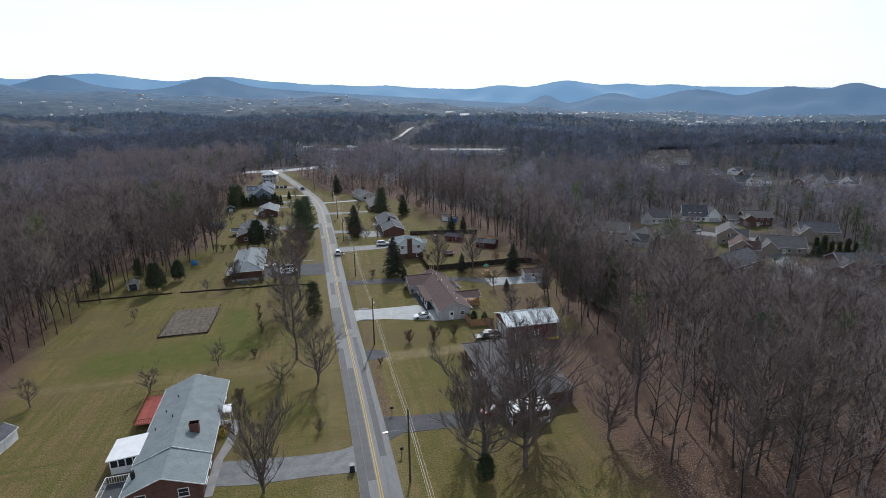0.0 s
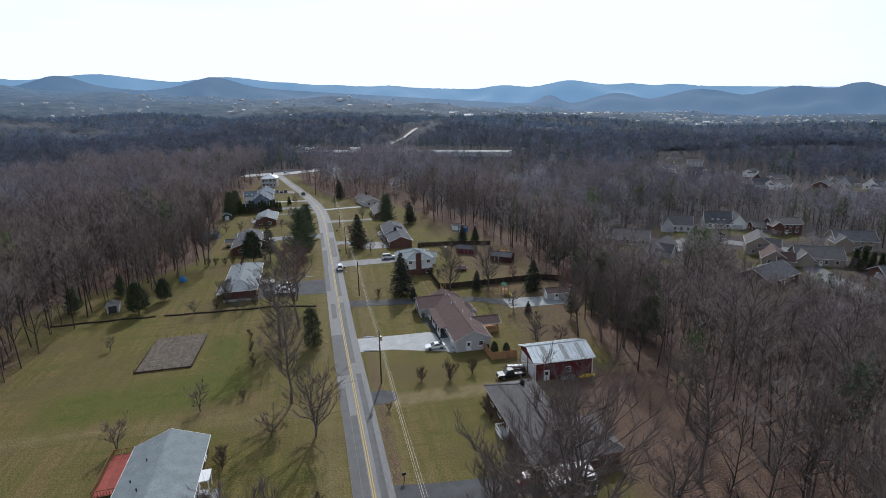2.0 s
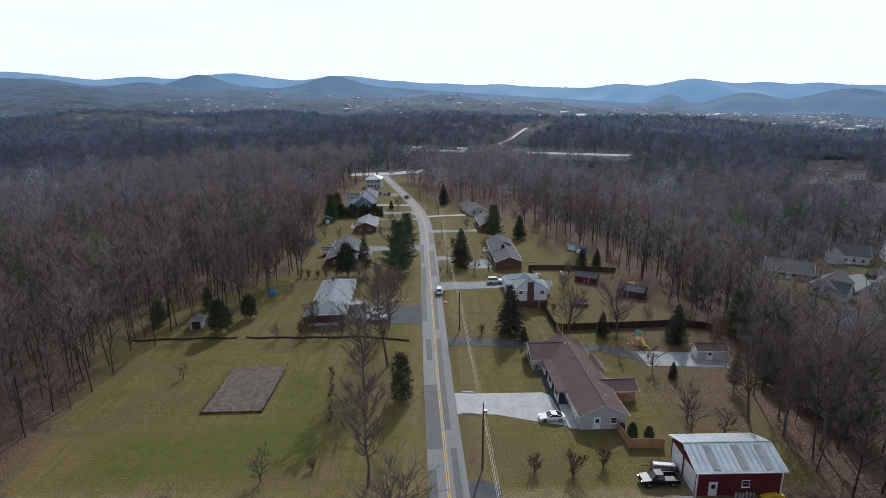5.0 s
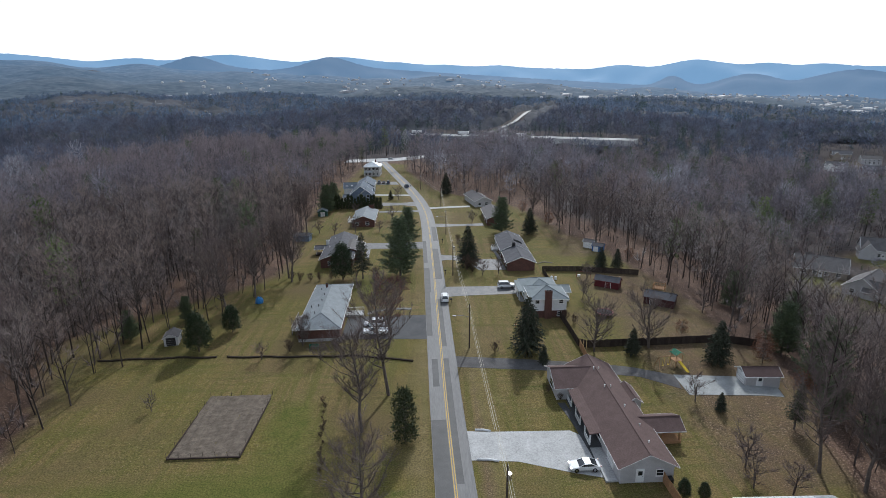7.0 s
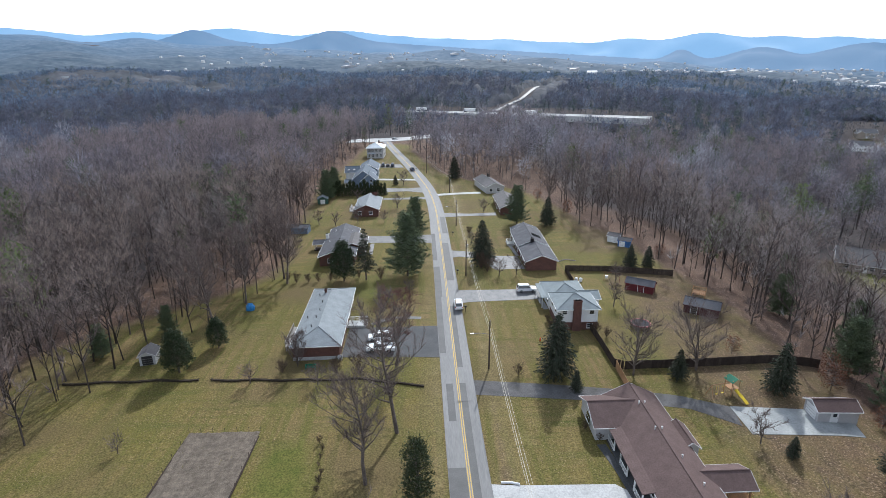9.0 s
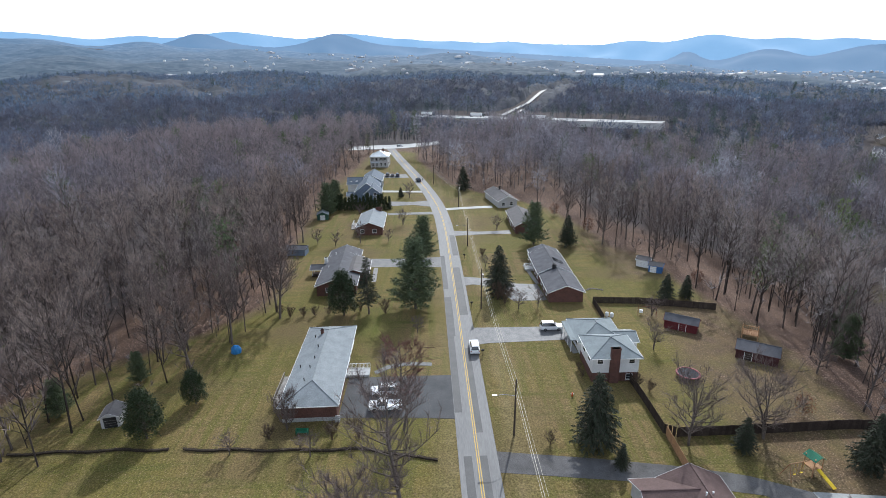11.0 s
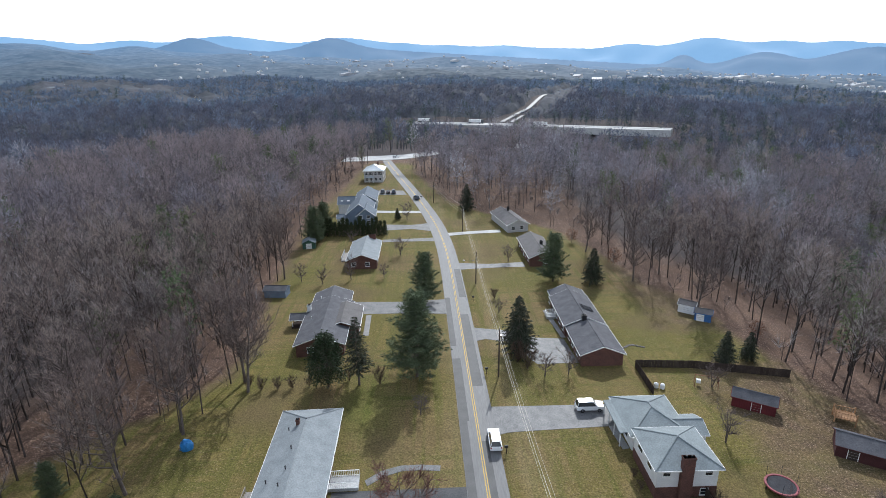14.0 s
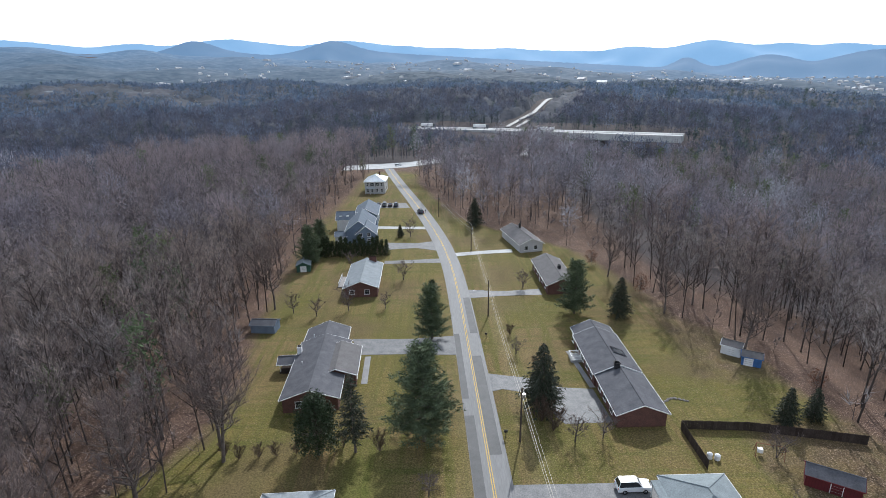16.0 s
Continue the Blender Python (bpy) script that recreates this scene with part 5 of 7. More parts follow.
def railing(parent, p, q, z0, h, mat, gap=0.35):
    """Top rail, bottom rail and balusters between two points."""
    p, q = Vector((*p, 0)), Vector((*q, 0))
    n = max(1, int((q - p).length / gap))
    r = part("railing", bar((p.x, p.y, z0 + h), (q.x, q.y, z0 + h), 0.06), mat, parent)
    part("bottom_rail", bar((p.x, p.y, z0 + 0.12), (q.x, q.y, z0 + 0.12), 0.04), mat, r)
    me = None
    for k in range(n + 1):
        c = p.lerp(q, k / n)
        if me is None:
            first = part("baluster", bar((0, 0, z0), (0, 0, z0 + h), 0.035), mat, r)
            me = first.data
            first.location = (c.x, c.y, 0)
            continue
        o = new("baluster", me)
        o.parent = r
        o.location = (c.x, c.y, 0)
    return r


def planks(parent, x0, x1, y0, y1, z, mat, width=0.3, along="y", name="plank"):
    """A deck of separate boards on a shared mesh."""
    n = max(1, int(((x1 - x0) if along == "y" else (y1 - y0)) / width))
    step = ((x1 - x0) if along == "y" else (y1 - y0)) / n
    me = None
    for k in range(n):
        if me is None:
            bm = boxes((0.012, step - 0.012, 0, y1 - y0, 0, 0.05) if along == "y" else (0, x1 - x0, 0.012, step - 0.012, 0, 0.05))
            me = bpy.data.meshes.new(name)
            bm.to_mesh(me)
            bm.free()
            me.materials.append(mat)
        ob = new(name, me)
        ob.parent = parent
        ob.location = (x0 + k * step, y0, z) if along == "y" else (x0, y0 + k * step, z)


# brick ranch house with a grey roof
hA = thing("house", "long brick ranch house with a grey shingle gable roof", "house", -24.2, 82.4, 2.2)
block(hA, 0, 3.2, 9.8, 21.6, 2.7, 4.65, "gable", "y", BRICK, ROOF_GREY)
block(hA, 0, -11.0, 9.6, 7.0, 2.55, 4.4, "gable", "y", BRICK, ROOF_GREY)
chimney(hA, 2.4, -3.4, 2.8, 5.3, 1.3, 0.9)
vents(hA, ((-2.0, 8.0, 4.0), (-3.2, 4.2, 3.5), (-1.6, 1.2, 4.2), (-3.8, -0.6, 3.3)))
for u in (-2.9, 2.4):
    window(hA, "s", u, -14.5, 0.9, 1.2, 1.1)
for v in (-12, -8.4, 3, 7, 11):
    window(hA, "e", 4.9, v, 0.9, 1.5, 1.2)
    window(hA, "w", -4.9, v, 0.9, 1.5, 1.2)
door(hA, "e", 4.9, 5.0)
flat_roof(hA, 5.1, 6.7, 3.2, 5.8, 2.45, WHITE, "porch_roof")
posts(hA, ((6.5, 3.4), (6.5, 5.6)), 0, 2.4, WHITE)
part("step", boxes((5.0, 6.4, 3.0, 4.4, 0, 0.3)), CONCRETE, hA)
flat_roof(hA, -9.5, -4.7, -5.8, 0.0, 2.45, WHITE, "sunroom_roof", (0.35, 0))
part("sunroom_wall", boxes((-9.1, -4.9, -5.5, -5.35, -0.5, 1.1), (-9.1, -8.95, -5.35, -0.3, -0.5, 1.1), (-9.1, -4.9, -0.3, -0.15, -0.5, 1.1)), WHITE, hA)
part("sunroom_glass", boxes((-9.0, -4.9, -5.46, -5.4, 1.1, 2.35), (-9.06, -9.0, -5.4, -0.3, 1.1, 2.35)), GLASS, hA)
posts(hA, [(-9.05, y) for y in (-5.45, -3.8, -2.1, -0.3)] + [(x, -5.45) for x in (-8.0, -7.0, -6.0, -5.0)], 1.1, 2.4, WHITE, 0.08)
part("pipe_chimney", rods(((-4.3, -11.5, 2.5), (-4.3, -11.5, 4.0), 0.3, 0.3, 8)), DARK, hA)
deckA = thing("deck", "red stained timber deck with railings behind the brick house", "deck", -32.0, 92.8, 2.2)
planks(deckA, -1.4, 1.9, -4.8, 4.8, 0.95, DECK_RED, 0.3)
for a, b in (((-1.4, -4.8), (-1.4, 4.8)), ((-1.4, -4.8), (1.6, -4.8)), ((-1.4, 4.8), (1.6, 4.8))):
    railing(deckA, a, b, 1.0, 0.95, RAIL_RED)
posts(deckA, ((-1.3, -4.7), (-1.3, 0), (-1.3, 4.7), (1.5, -4.7), (1.5, 4.7)), -0.3, 0.95, RAIL_RED, 0.08)
fenceA = thing("patio_fence", "white railing round a dark patio beside the sunroom", "fence", -31.3, 71.5, 2.2)
part("paving", boxes((-1.4, 1.6, -6, 2.8, -0.1, 0.06)), SEALED, fenceA)
for a, b in (((-1.5, -6), (-1.5, 2.9)), ((-1.5, 2.9), (1.7, 2.9)), ((0.4, -6), (0.4, -1.5))):
    railing(fenceA, a, b, 0, 1.15, WHITE, 0.3)

# red barn
barn = thing("barn", "red boarded barn with a galvanised sheet roof and white doors", "barn", 43.9, 107.9, -1)
block(barn, 0, 0, 8.2, 11.8, 4.0, 5.5, "gable", "x", RED_BOARD, METAL_ROOF, 0.4)
for k in range(1, 15):
    u = -6.3 + 12.6 * k / 15
    for s in (-1, 1):
        part("roof_seam", rods(((u, s * 4.4, 4.02), (u, s * 0.1, 5.66), 0.035, 0.035, 4)), METAL_ROOF, barn)
for u in (-3.2, 0.6, 3.9):
    bm = bmesh.new()
    roof_slab(bm, [(u - 0.45, -4.2, 4.12), (u + 0.45, -4.2, 4.12), (u + 0.45, -0.5, 5.475), (u - 0.45, -0.5, 5.475)], 0.03)
    part("roof_light", bm, SKYLIGHT, barn, "clouded roof light sheet")
for v in (-2.0, 2.0):
    door(barn, "w", -5.9, v, 3.2, 3.1, WHITE, "garage_door")
door(barn, "s", -3.6, -4.1, 1.0, 2.1)
window(barn, "s", 0.9, -4.1, 1.4, 0.9, 0.9)
for u in (-5.98, 5.8):
    part("corner_board", boxes((u, u + 0.18, -4.18, -4.02, 0, 3.9)), WHITE, barn)
part("gable_vent", rods(((-5.9, 0, 4.6), (-6.0, 0, 4.6), 0.28, 0.28, 10)), WHITE, barn)
pallets = thing("pallet_stack", "wooden pallets and boards leaning on the barn", "pallets", 44.6, 103.3)
for k in range(6):
    part("board", boxes((-1.5 + k * 0.5, -1.2 + k * 0.5, -0.1, 0.05, 0, 0.9 - 0.1 * (k % 3))), GREY_WOOD, pallets)
tarp = single("tarpaulin", boxes((46.8, 50.0, 103.0, 103.5, 0, 0.28), (47.4, 49.2, 103.1, 103.6, 0.28, 0.4)), PLASTIC_YELLOW, "yellow tarpaulin on the ground by the barn", "tarpaulin")

# taupe roofed house among bare trees
hR = thing("house", "low brick house with a taupe hip roof under bare trees", "house", 31.4, 88.6, 0.5)
block(hR, 0, 0, 8.6, 23.4, 2.7, 4.6, "hip", "y", BRICK, ROOF_TAUPE, trim=TAN_SIDING)
block(hR, 4.5, -6.4, 9.0, 9.5, 2.7, 4.5, "hip", "x", BRICK, ROOF_TAUPE, trim=TAN_SIDING)
chimney(hR, 0.9, 7.6, 3.6, 5.2, 0.7, 0.5, DARK)
vents(hR, ((1.2, 4.6, 4.2), (2.4, 2.8, 3.7), (1.2, -2.6, 4.3), (4.4, -4.4, 4.4)), WHITE)
for v in (-8, -4.5, 4.6, 8.4):
    window(hR, "w", -4.3, v, 0.9, 1.5, 1.2)
door(hR, "w", -4.3, 0.6)
part("porch_step", boxes((-6.0, -4.4, -0.8, 1.8, 0, 0.4)), CONCRETE, hR)
railing(hR, (-6.0, -0.8), (-6.0, 1.8), 0.4, 0.9, WHITE)
railing(hR, (-6.0, 1.8), (-4.5, 1.8), 0.4, 0.9, WHITE)
carport = thing("carport", "white sheet roofed carport beside the house", "carport", 31.0, 74.7, -3)
flat_roof(carport, -3.4, 3.4, -1.9, 1.9, 2.5, WHITE, "carport_roof", (0.1, 0.15))
posts(carport, ((-3.2, -1.7), (0, -1.7), (3.2, -1.7), (-3.2, 1.7), (3.2, 1.7)), 0, 2.45, WHITE)
part("carport_panel", boxes((-3.2, -3.1, -1.7, 1.7, 0, 1.1), (1.5, 3.2, -1.75, -1.65, 0, 1.1)), SIDING, carport)

# brown roofed house with porch
hB = thing("house", "pale grey house with brown shingle roof and white front porch", "house", 29.6, 134.7, 0.6)
block(hB, 0.4, -0.3, 7.6, 28.4, 2.7, 4.6, "gable", "y", SIDING, ROOF_BROWN, 0.5, trim=SIDING)
block(hB, -3.9, 10.1, 7.4, 6.6, 2.7, 4.35, "gable", "x", SIDING, ROOF_BROWN, 0.45, trim=SIDING)
block(hB, 6.0, -4.3, 4.2, 6.6, 2.3, 3.3, "gable", "x", SIDING, ROOF_BROWN, 0.3, 2.0, "porch_beam", trim=SIDING)
posts(hB, ((8.9, -6.2), (8.9, -2.4), (6.0, -6.2)), -0.2, 2.35, TREATED, 0.08)
part("back_deck", boxes((4.6, 9.2, -6.4, -2.2, -0.3, 0.35)), TREATED, hB)
railing(hB, (9.2, -6.4), (9.2, -2.2), 0.35, 0.9, TREATED)
block(hB, 4.8, 4.0, 2.2, 5.0, 2.4, 3.2, "gable", "y", SIDING, ROOF_BROWN, 0.25, trim=SIDING)
flat_roof(hB, -5.4, -3.2, -6.8, 6.8, 2.42, ROOF_BROWN, "porch_roof", (0.35, 0))
posts(hB, [(-5.2, v) for v in (-6.5, -3.9, -1.3, 1.3, 3.9, 6.5)], 0, 2.35, WHITE, 0.09)
part("porch_floor", boxes((-5.5, -3.4, -6.8, 6.8, -0.2, 0.3)), SEALED, hB)
part("apron", boxes((-5.2, -3.5, -14.2, -6.9, -0.2, 0.12)), CONCRETE, hB)
for a, b in ((-6.5, -3.9), (-1.3, 1.3), (3.9, 6.5)):
    railing(hB, (-5.3, a), (-5.3, b), 0.3, 0.85, WHITE, 0.25)
for v in (-5.2, -2.5, 0.2, 5.2):
    window(hB, "w", -3.4, v, 0.9, 1.3, 1.3)
window(hB, "w", -7.2, 10.1, 0.8, 1.8, 1.5)
door(hB, "w", -3.4, 2.9)
door(hB, "w", -3.4, -10.6, 2.6, 2.2, WHITE, "garage_door")
door(hB, "s", -0.6, -14.5)
window(hB, "s", 2.2, -14.5, 1.0, 0.9, 0.9)
for u in (-8, -2, 4):
    window(hB, "e", 4.2, u - 4.5, 1.0, 1.2, 1.1)
vents(hB, ((1.6, -11.5, 4.15), (2.0, -7.2, 4.0), (1.4, -2.5, 4.3), (0.0, 3.0, 4.65), (1.1, 3.2, 4.4), (0.0, 9.0, 4.65), (1.0, 9.3, 4.4)), WHITE)
# boards fence with gate beside it
fb = thing("board_fence", "new yellow timber board fence beside the grey house", "fence", 0, 0, 0, 0)


def board_fence(parent, pts, h, mat, width=0.5, name="board"):
    """Upright boards on shared meshes along a line, with slight unevenness."""
    me = []
    for k in range(3):
        bm = boxes((0.01, width - 0.01, -0.02, 0.02, -0.3, h + 0.02 * k))
        m = bpy.data.meshes.new(name)
        bm.to_mesh(m)
        bm.free()
        m.materials.append(mat)
        me.append(m)
    for p, q in zip(pts, pts[1:]):
        d = math.hypot(q[0] - p[0], q[1] - p[1])
        n = max(1, int(d / width))
        a = math.degrees(math.atan2(q[1] - p[1], q[0] - p[0]))
        for k in range(n):
            u = k / n
            x, y = p[0] + (q[0] - p[0]) * u, p[1] + (q[1] - p[1]) * u
            ob = new(name, me[(k * 7) % 3])
            ob.parent = parent
            ob.matrix_basis = pose(x, y, ground_z(x, y) + 0.02 * math.sin(k * 1.7), 0, 0, a)


board_fence(fb, [(32.5, 120.6), (32.7, 114.9), (38.2, 114.6)], 1.75, TREATED)

# patio shed
sh = thing("shed", "grey patio shed with a brown roof and white door", "shed", 61.0, 145.2, -3)
block(sh, 0, 0, 3.4, 6.2, 2.1, 3.0, "gable", "x", SIDING, ROOF_BROWN, 0.3)
door(sh, "s", -0.6, -1.7, 1.0, 1.9)
door(sh, "w", -3.1, 0, 2.2, 1.9, WHITE, "garage_door")

# hip roofed brick house with parking pad
hC = thing("house", "brick ranch house with a pale grey hip roof", "house", -24.4, 178.6, 1.8)
block(hC, 0, 0, 8.8, 27.0, 2.75, 4.4, "hip", "y", BRICK, ROOF_PALE)
chimney(hC, -1.2, 8.4, 3.4, 4.9, 0.5, 0.5)
vents(hC, ((-2.4, 7.4, 3.9), (0, 9.0, 4.3), (-1.0, 2.6, 4.4), (-0.9, -1.6, 4.45), (-1.2, -4.6, 4.35), (-1.5, -8.4, 4.2), (-3.2, -3.2, 3.6)))
for v in (-10, -6, -1.5, 3, 8, 11):
    window(hC, "w", -4.4, v, 0.9, 1.5, 1.2)
for v in (3.5, 6.5, 10.5):
    window(hC, "e", 4.4, v, 0.9, 1.6, 1.3)
door(hC, "e", 4.4, -1.2)
part("plinth", boxes((-4.45, 4.45, -13.56, -13.4, -0.6, 0.3)), CONCRETE, hC)
part("porch_step", boxes((4.5, 8.6, -1.6, 0.8, -0.2, 0.45)), CONCRETE, hC)
railing(hC, (4.6, 0.8), (8.6, 0.8), 0.45, 0.95, WHITE, 0.25)
railing(hC, (4.6, -1.6), (7.0, -1.6), 0.45, 0.95, WHITE, 0.25)
for k in range(3):
    part("side_step", boxes((4.1, 4.9, -14.2 + 0.25 * k, -13.5, -0.3, 0.1 + 0.2 * k)), CONCRETE, hC)
planks(hC, -6.6, -4.5, -10.0, -1.6, 0.7, GREY_WOOD, 0.3)
railing(hC, (-6.6, -10), (-6.6, -1.6), 0.75, 0.95, GREY_WOOD)
railing(hC, (-6.6, -10), (-4.7, -10), 0.75, 0.95, GREY_WOOD)
posts(hC, ((-6.5, -9.9), (-6.5, -5.8), (-6.5, -1.7)), -0.4, 0.7, GREY_WOOD)
window(hC, "e", 4.5, 7.9, 1.2, 2.6, 0.5)

# split-level white house
hJ = thing("house", "white split-level house with grey hip roofs and brick chimney", "house", 28.5, 183.0, -0.5)
block(hJ, 0.0, 5.0, 8.2, 9.4, 2.9, 4.6, "hip", "y", WHITE_SIDING, ROOF_GREY, 0.5)
block(hJ, -0.2, -4.9, 8.2, 8.0, 4.7, 6.4, "hip", "y", WHITE_SIDING, ROOF_GREY, 0.5)
part("brick_storey", boxes((-4.34, 3.94, -8.94, -0.86, -0.8, 1.55)), BRICK, hJ)
block(hJ, 4.9, 2.6, 4.6, 4.0, 2.6, 3.5, "gable", "x", WHITE_SIDING, ROOF_GREY, 0.35)
chimney(hJ, -0.5, -9.2, -0.5, 6.6, 1.6, 0.7)
for u in (-3.0, 2.6):
    window(hJ, "s", u, -8.9, 3.4, 0.9, 0.8)
window(hJ, "s", 2.3, -8.94, 0.3, 1.0, 0.9)
for v in (-6.6, -3.2):
    window(hJ, "w", -4.3, v, 2.9, 1.4, 1.2)
for v in (3, 7):
    window(hJ, "w", -4.1, v, 0.9, 1.5, 1.2)
door(hJ, "w", -4.1, 5.2)
flat_roof(hJ, -5.8, -4.0, 1.0, 9.4, 2.65, ROOF_GREY, "porch_roof", (0.2, 0))
posts(hJ, [(-5.6, v) for v in (1.3, 4, 6.6, 9.1)], 0, 2.6, WHITE)

# long brick house, grey roof
hE = thing("house", "long brick ranch house with dark grey gable roofs", "house", 27.4, 222.4, -0.4)
block(hE, 0, -9.2, 8.0, 12.0, 2.7, 4.3, "gable", "y", BRICK, ROOF_DARK, 0.45)
block(hE, -0.2, 4.3, 8.2, 14.6, 2.9, 4.65, "gable", "y", BRICK, ROOF_DARK, 0.45)
block(hE, 0, 13.6, 7.6, 4.2, 2.7, 4.2, "gable", "y", BRICK, ROOF_DARK, 0.45)
chimney(hE, -0.6, -3.6, 3.7, 5.3, 0.9, 0.8, DARK)
bm = bmesh.new()
roof_slab(bm, [(0.3, 1.2, 4.72), (2.9, 1.2, 3.62), (2.9, 3.6, 3.62), (0.3, 3.6, 4.72)], 0.08)
part("solar_panel", bm, GLASS, hE, "dark glass panel on the roof")
for v in (-12, -8.4, -5.4, -1, 2, 5, 9, 13):
    window(hE, "w", -4.3 if v > -3 else -4.0, v, 0.8, 1.3, 1.3)
for v in (-11, -5, 1, 7, 12):
    window(hE, "e", 4.05, v, 0.8, 1.3, 1.2)
part("front_porch", boxes((-6.4, -4.3, 5.6, 8.0, -0.2, 0.5)), CONCRETE, hE)
for a, b in (((-6.4, 5.6), (-6.4, 8.0)), ((-6.4, 5.6), (-4.4, 5.6)), ((-6.4, 8.0), (-4.4, 8.0))):
    railing(hE, a, b, 0.5, 0.9, WHITE, 0.22)
door(hE, "w", -4.3, 6.8, z=0.4)

# brick house left of the pines
hD = thing("house", "brick house with grey shingle roofs and white chimney", "house", -28.0, 227.6, 2.4)
block(hD, -0.6, -3.2, 9.6, 20.4, 2.8, 4.5, "gable", "y", BRICK, ROOF_DARK, 0.45)
block(hD, -0.9, 10.3, 8.4, 6.8, 2.6, 4.2, "gable", "y", BRICK, ROOF_DARK, 0.45)
# Same roof, but lighter shingles here paint the sun on the east half.
block(hD, 3.0, -1.0, 7.2, 10.4, 2.8, 4.1, "gable", "y", BRICK, ROOF_TAUPE, 0.4)
chimney(hD, -5.2, 2.6, 0, 4.4, 0.8, 1.0, WHITE)
block(hD, -7.2, 1.4, 3.2, 3.6, 2.2, 2.9, "gable", "x", WHITE, ROOF_DARK, 0.3, 2.05, "porch_beam")
posts(hD, ((-8.8, 0.1), (-8.8, 2.7), (-6.0, 0.1)), -0.2, 2.1, WHITE)
part("porch_floor", boxes((-9.0, -5.4, -0.2, 3.0, -0.3, 0.35)), OLD_WOOD, hD)
for v in (-11, -7, 6, 10):
    window(hD, "w", -5.4 if v < 7 else -5.1, v, 0.9, 1.4, 1.2)
for v in (-4, 0, 3):
    window(hD, "e", 6.6, v, 0.9, 1.4, 1.2)
window(hD, "s", -2.5, -13.4, 1.0, 1.2, 1.1)
vents(hD, ((-3.3, 8.4, 3.6), (-3.8, -2.6, 3.6)), WHITE)

# small brick house
hF = thing("house", "small brick house with a pale grey roof", "house", -25.7, 273.6, 1)
block(hF, 0, 0, 8.6, 18.4, 2.8, 4.5, "gable", "y", BRICK, ROOF_PALE, 0.4)
chimney(hF, 1.8, 8.6, 2.8, 5.2, 2.0, 0.7)
for u in (-2.4, 1.6):
    window(hF, "s", u, -9.2, 0.9, 1.2, 1.1)
for v in (-5, 0, 5):
    window(hF, "e", 4.3, v, 0.9, 1.4, 1.2)
railing(hF, (-7.0, -2), (-7.0, 5.5), 0.3, 1.0, WHITE)
part("side_deck", boxes((-7.1, -4.4, -2.1, 5.6, -0.2, 0.3)), GREY_WOOD, hF)

# big blue-grey house
hH = thing("house", "large blue-grey two-storey house with several gables", "house", -33.4, 329.0, 2)
block(hH, 0.8, -8.5, 9.0, 17.0, 4.6, 8.0, "gable", "y", BLUE_SIDING, ROOF_BLUE, 0.5)
block(hH, 1.6, 10.5, 8.4, 16.0, 5.0, 7.4, "gable", "y", BLUE_SIDING, ROOF_BLUE, 0.5)
block(hH, -5.8, 2.6, 7.0, 6.4, 4.4, 6.6, "gable", "x", WHITE_SIDING, ROOF_BLUE, 0.4)
block(hH, 3.4, -15.6, 6.6, 8.6, 4.2, 6.8, "gable", "y", BLUE_SIDING, ROOF_BLUE, 0.4)
block(hH, -5.6, -14.5, 4.4, 4.0, 2.6, 3.6, "gable", "x", WHITE_SIDING, ROOF_BLUE, 0.3)
for v in (-15, -10, -5, 6, 11, 16):
    window(hH, "e", 5.9 if v > 0 else 5.35, v, 1.0, 1.4, 1.4)
    window(hH, "e", 5.9 if v > 0 else 5.35, v, 3.2, 1.4, 1.2)
for u in (1.6, 4.4):
    window(hH, "s", u, -19.9, 1.0, 1.1, 1.3)
    window(hH, "s", u, -19.9, 3.2, 1.1, 1.1)
for u in (-7.6, -5.0):
    window(hH, "s", u, -0.7, 2.6, 1.2, 1.2)
    part("roof_window", boxes((u - 0.5, u + 0.5, 0.2, 1.4, 5.15, 5.5)), WHITE, hH)

# two-storey house
hW = thing("house", "two-storey grey-green house with a pale metal hip roof", "house", -34.2, 396.0, -2)
block(hW, 0, 0, 9.6, 12.4, 6.0, 8.2, "hip", "y", SIDING, METAL_ROOF, 0.5)
chimney(hW, 1.6, 2.0, 6.6, 9.2, 0.7, 0.7)
for u in (-3.4, -1.2, 1.2, 3.4):
    window(hW, "s", u, -6.2, 3.8, 0.9, 1.4)
    for d in (-0.85, 0.57):
        part("shutter", boxes((u + d, u + d + 0.28, -6.26, -6.18, 3.7, 5.3)), DARK, hW)
    window(hW, "s", u, -6.2, 0.9, 0.9, 1.4)
for v in (-3, 0, 3):
    window(hW, "e", 4.8, v, 3.8, 0.9, 1.4)
    window(hW, "e", 4.8, v, 0.9, 0.9, 1.4)
flat_roof(hW, -4.4, 0.4, -8.4, -6.1, 2.7, METAL_ROOF, "porch_roof", (0, 0.4))
posts(hW, ((-4.2, -8.2), (-2, -8.2), (0.2, -8.2)), 0, 2.65, WHITE)

# grey house behind a pine, and the next one by the bend
hG = thing("house", "low grey roofed house behind a pine tree", "house", 27.0, 272.6, 1)
block(hG, 0, 0, 7.6, 20.0, 2.8, 4.5, "gable", "y", BRICK, ROOF_TAUPE, 0.45)
chimney(hG, 1.0, -2, 3.6, 5.2, 0.8, 0.7, DARK)
for v in (-7, -3, 3, 7):
    window(hG, "w", -3.8, v, 0.9, 1.4, 1.2)
window(hG, "s", 0.8, -10.0, 0.9, 1.2, 1.2)
door(hG, "w", -3.8, 0)
hI = thing("house", "grey roofed house by the bend of the road", "house", 23.6, 307.0, 11)
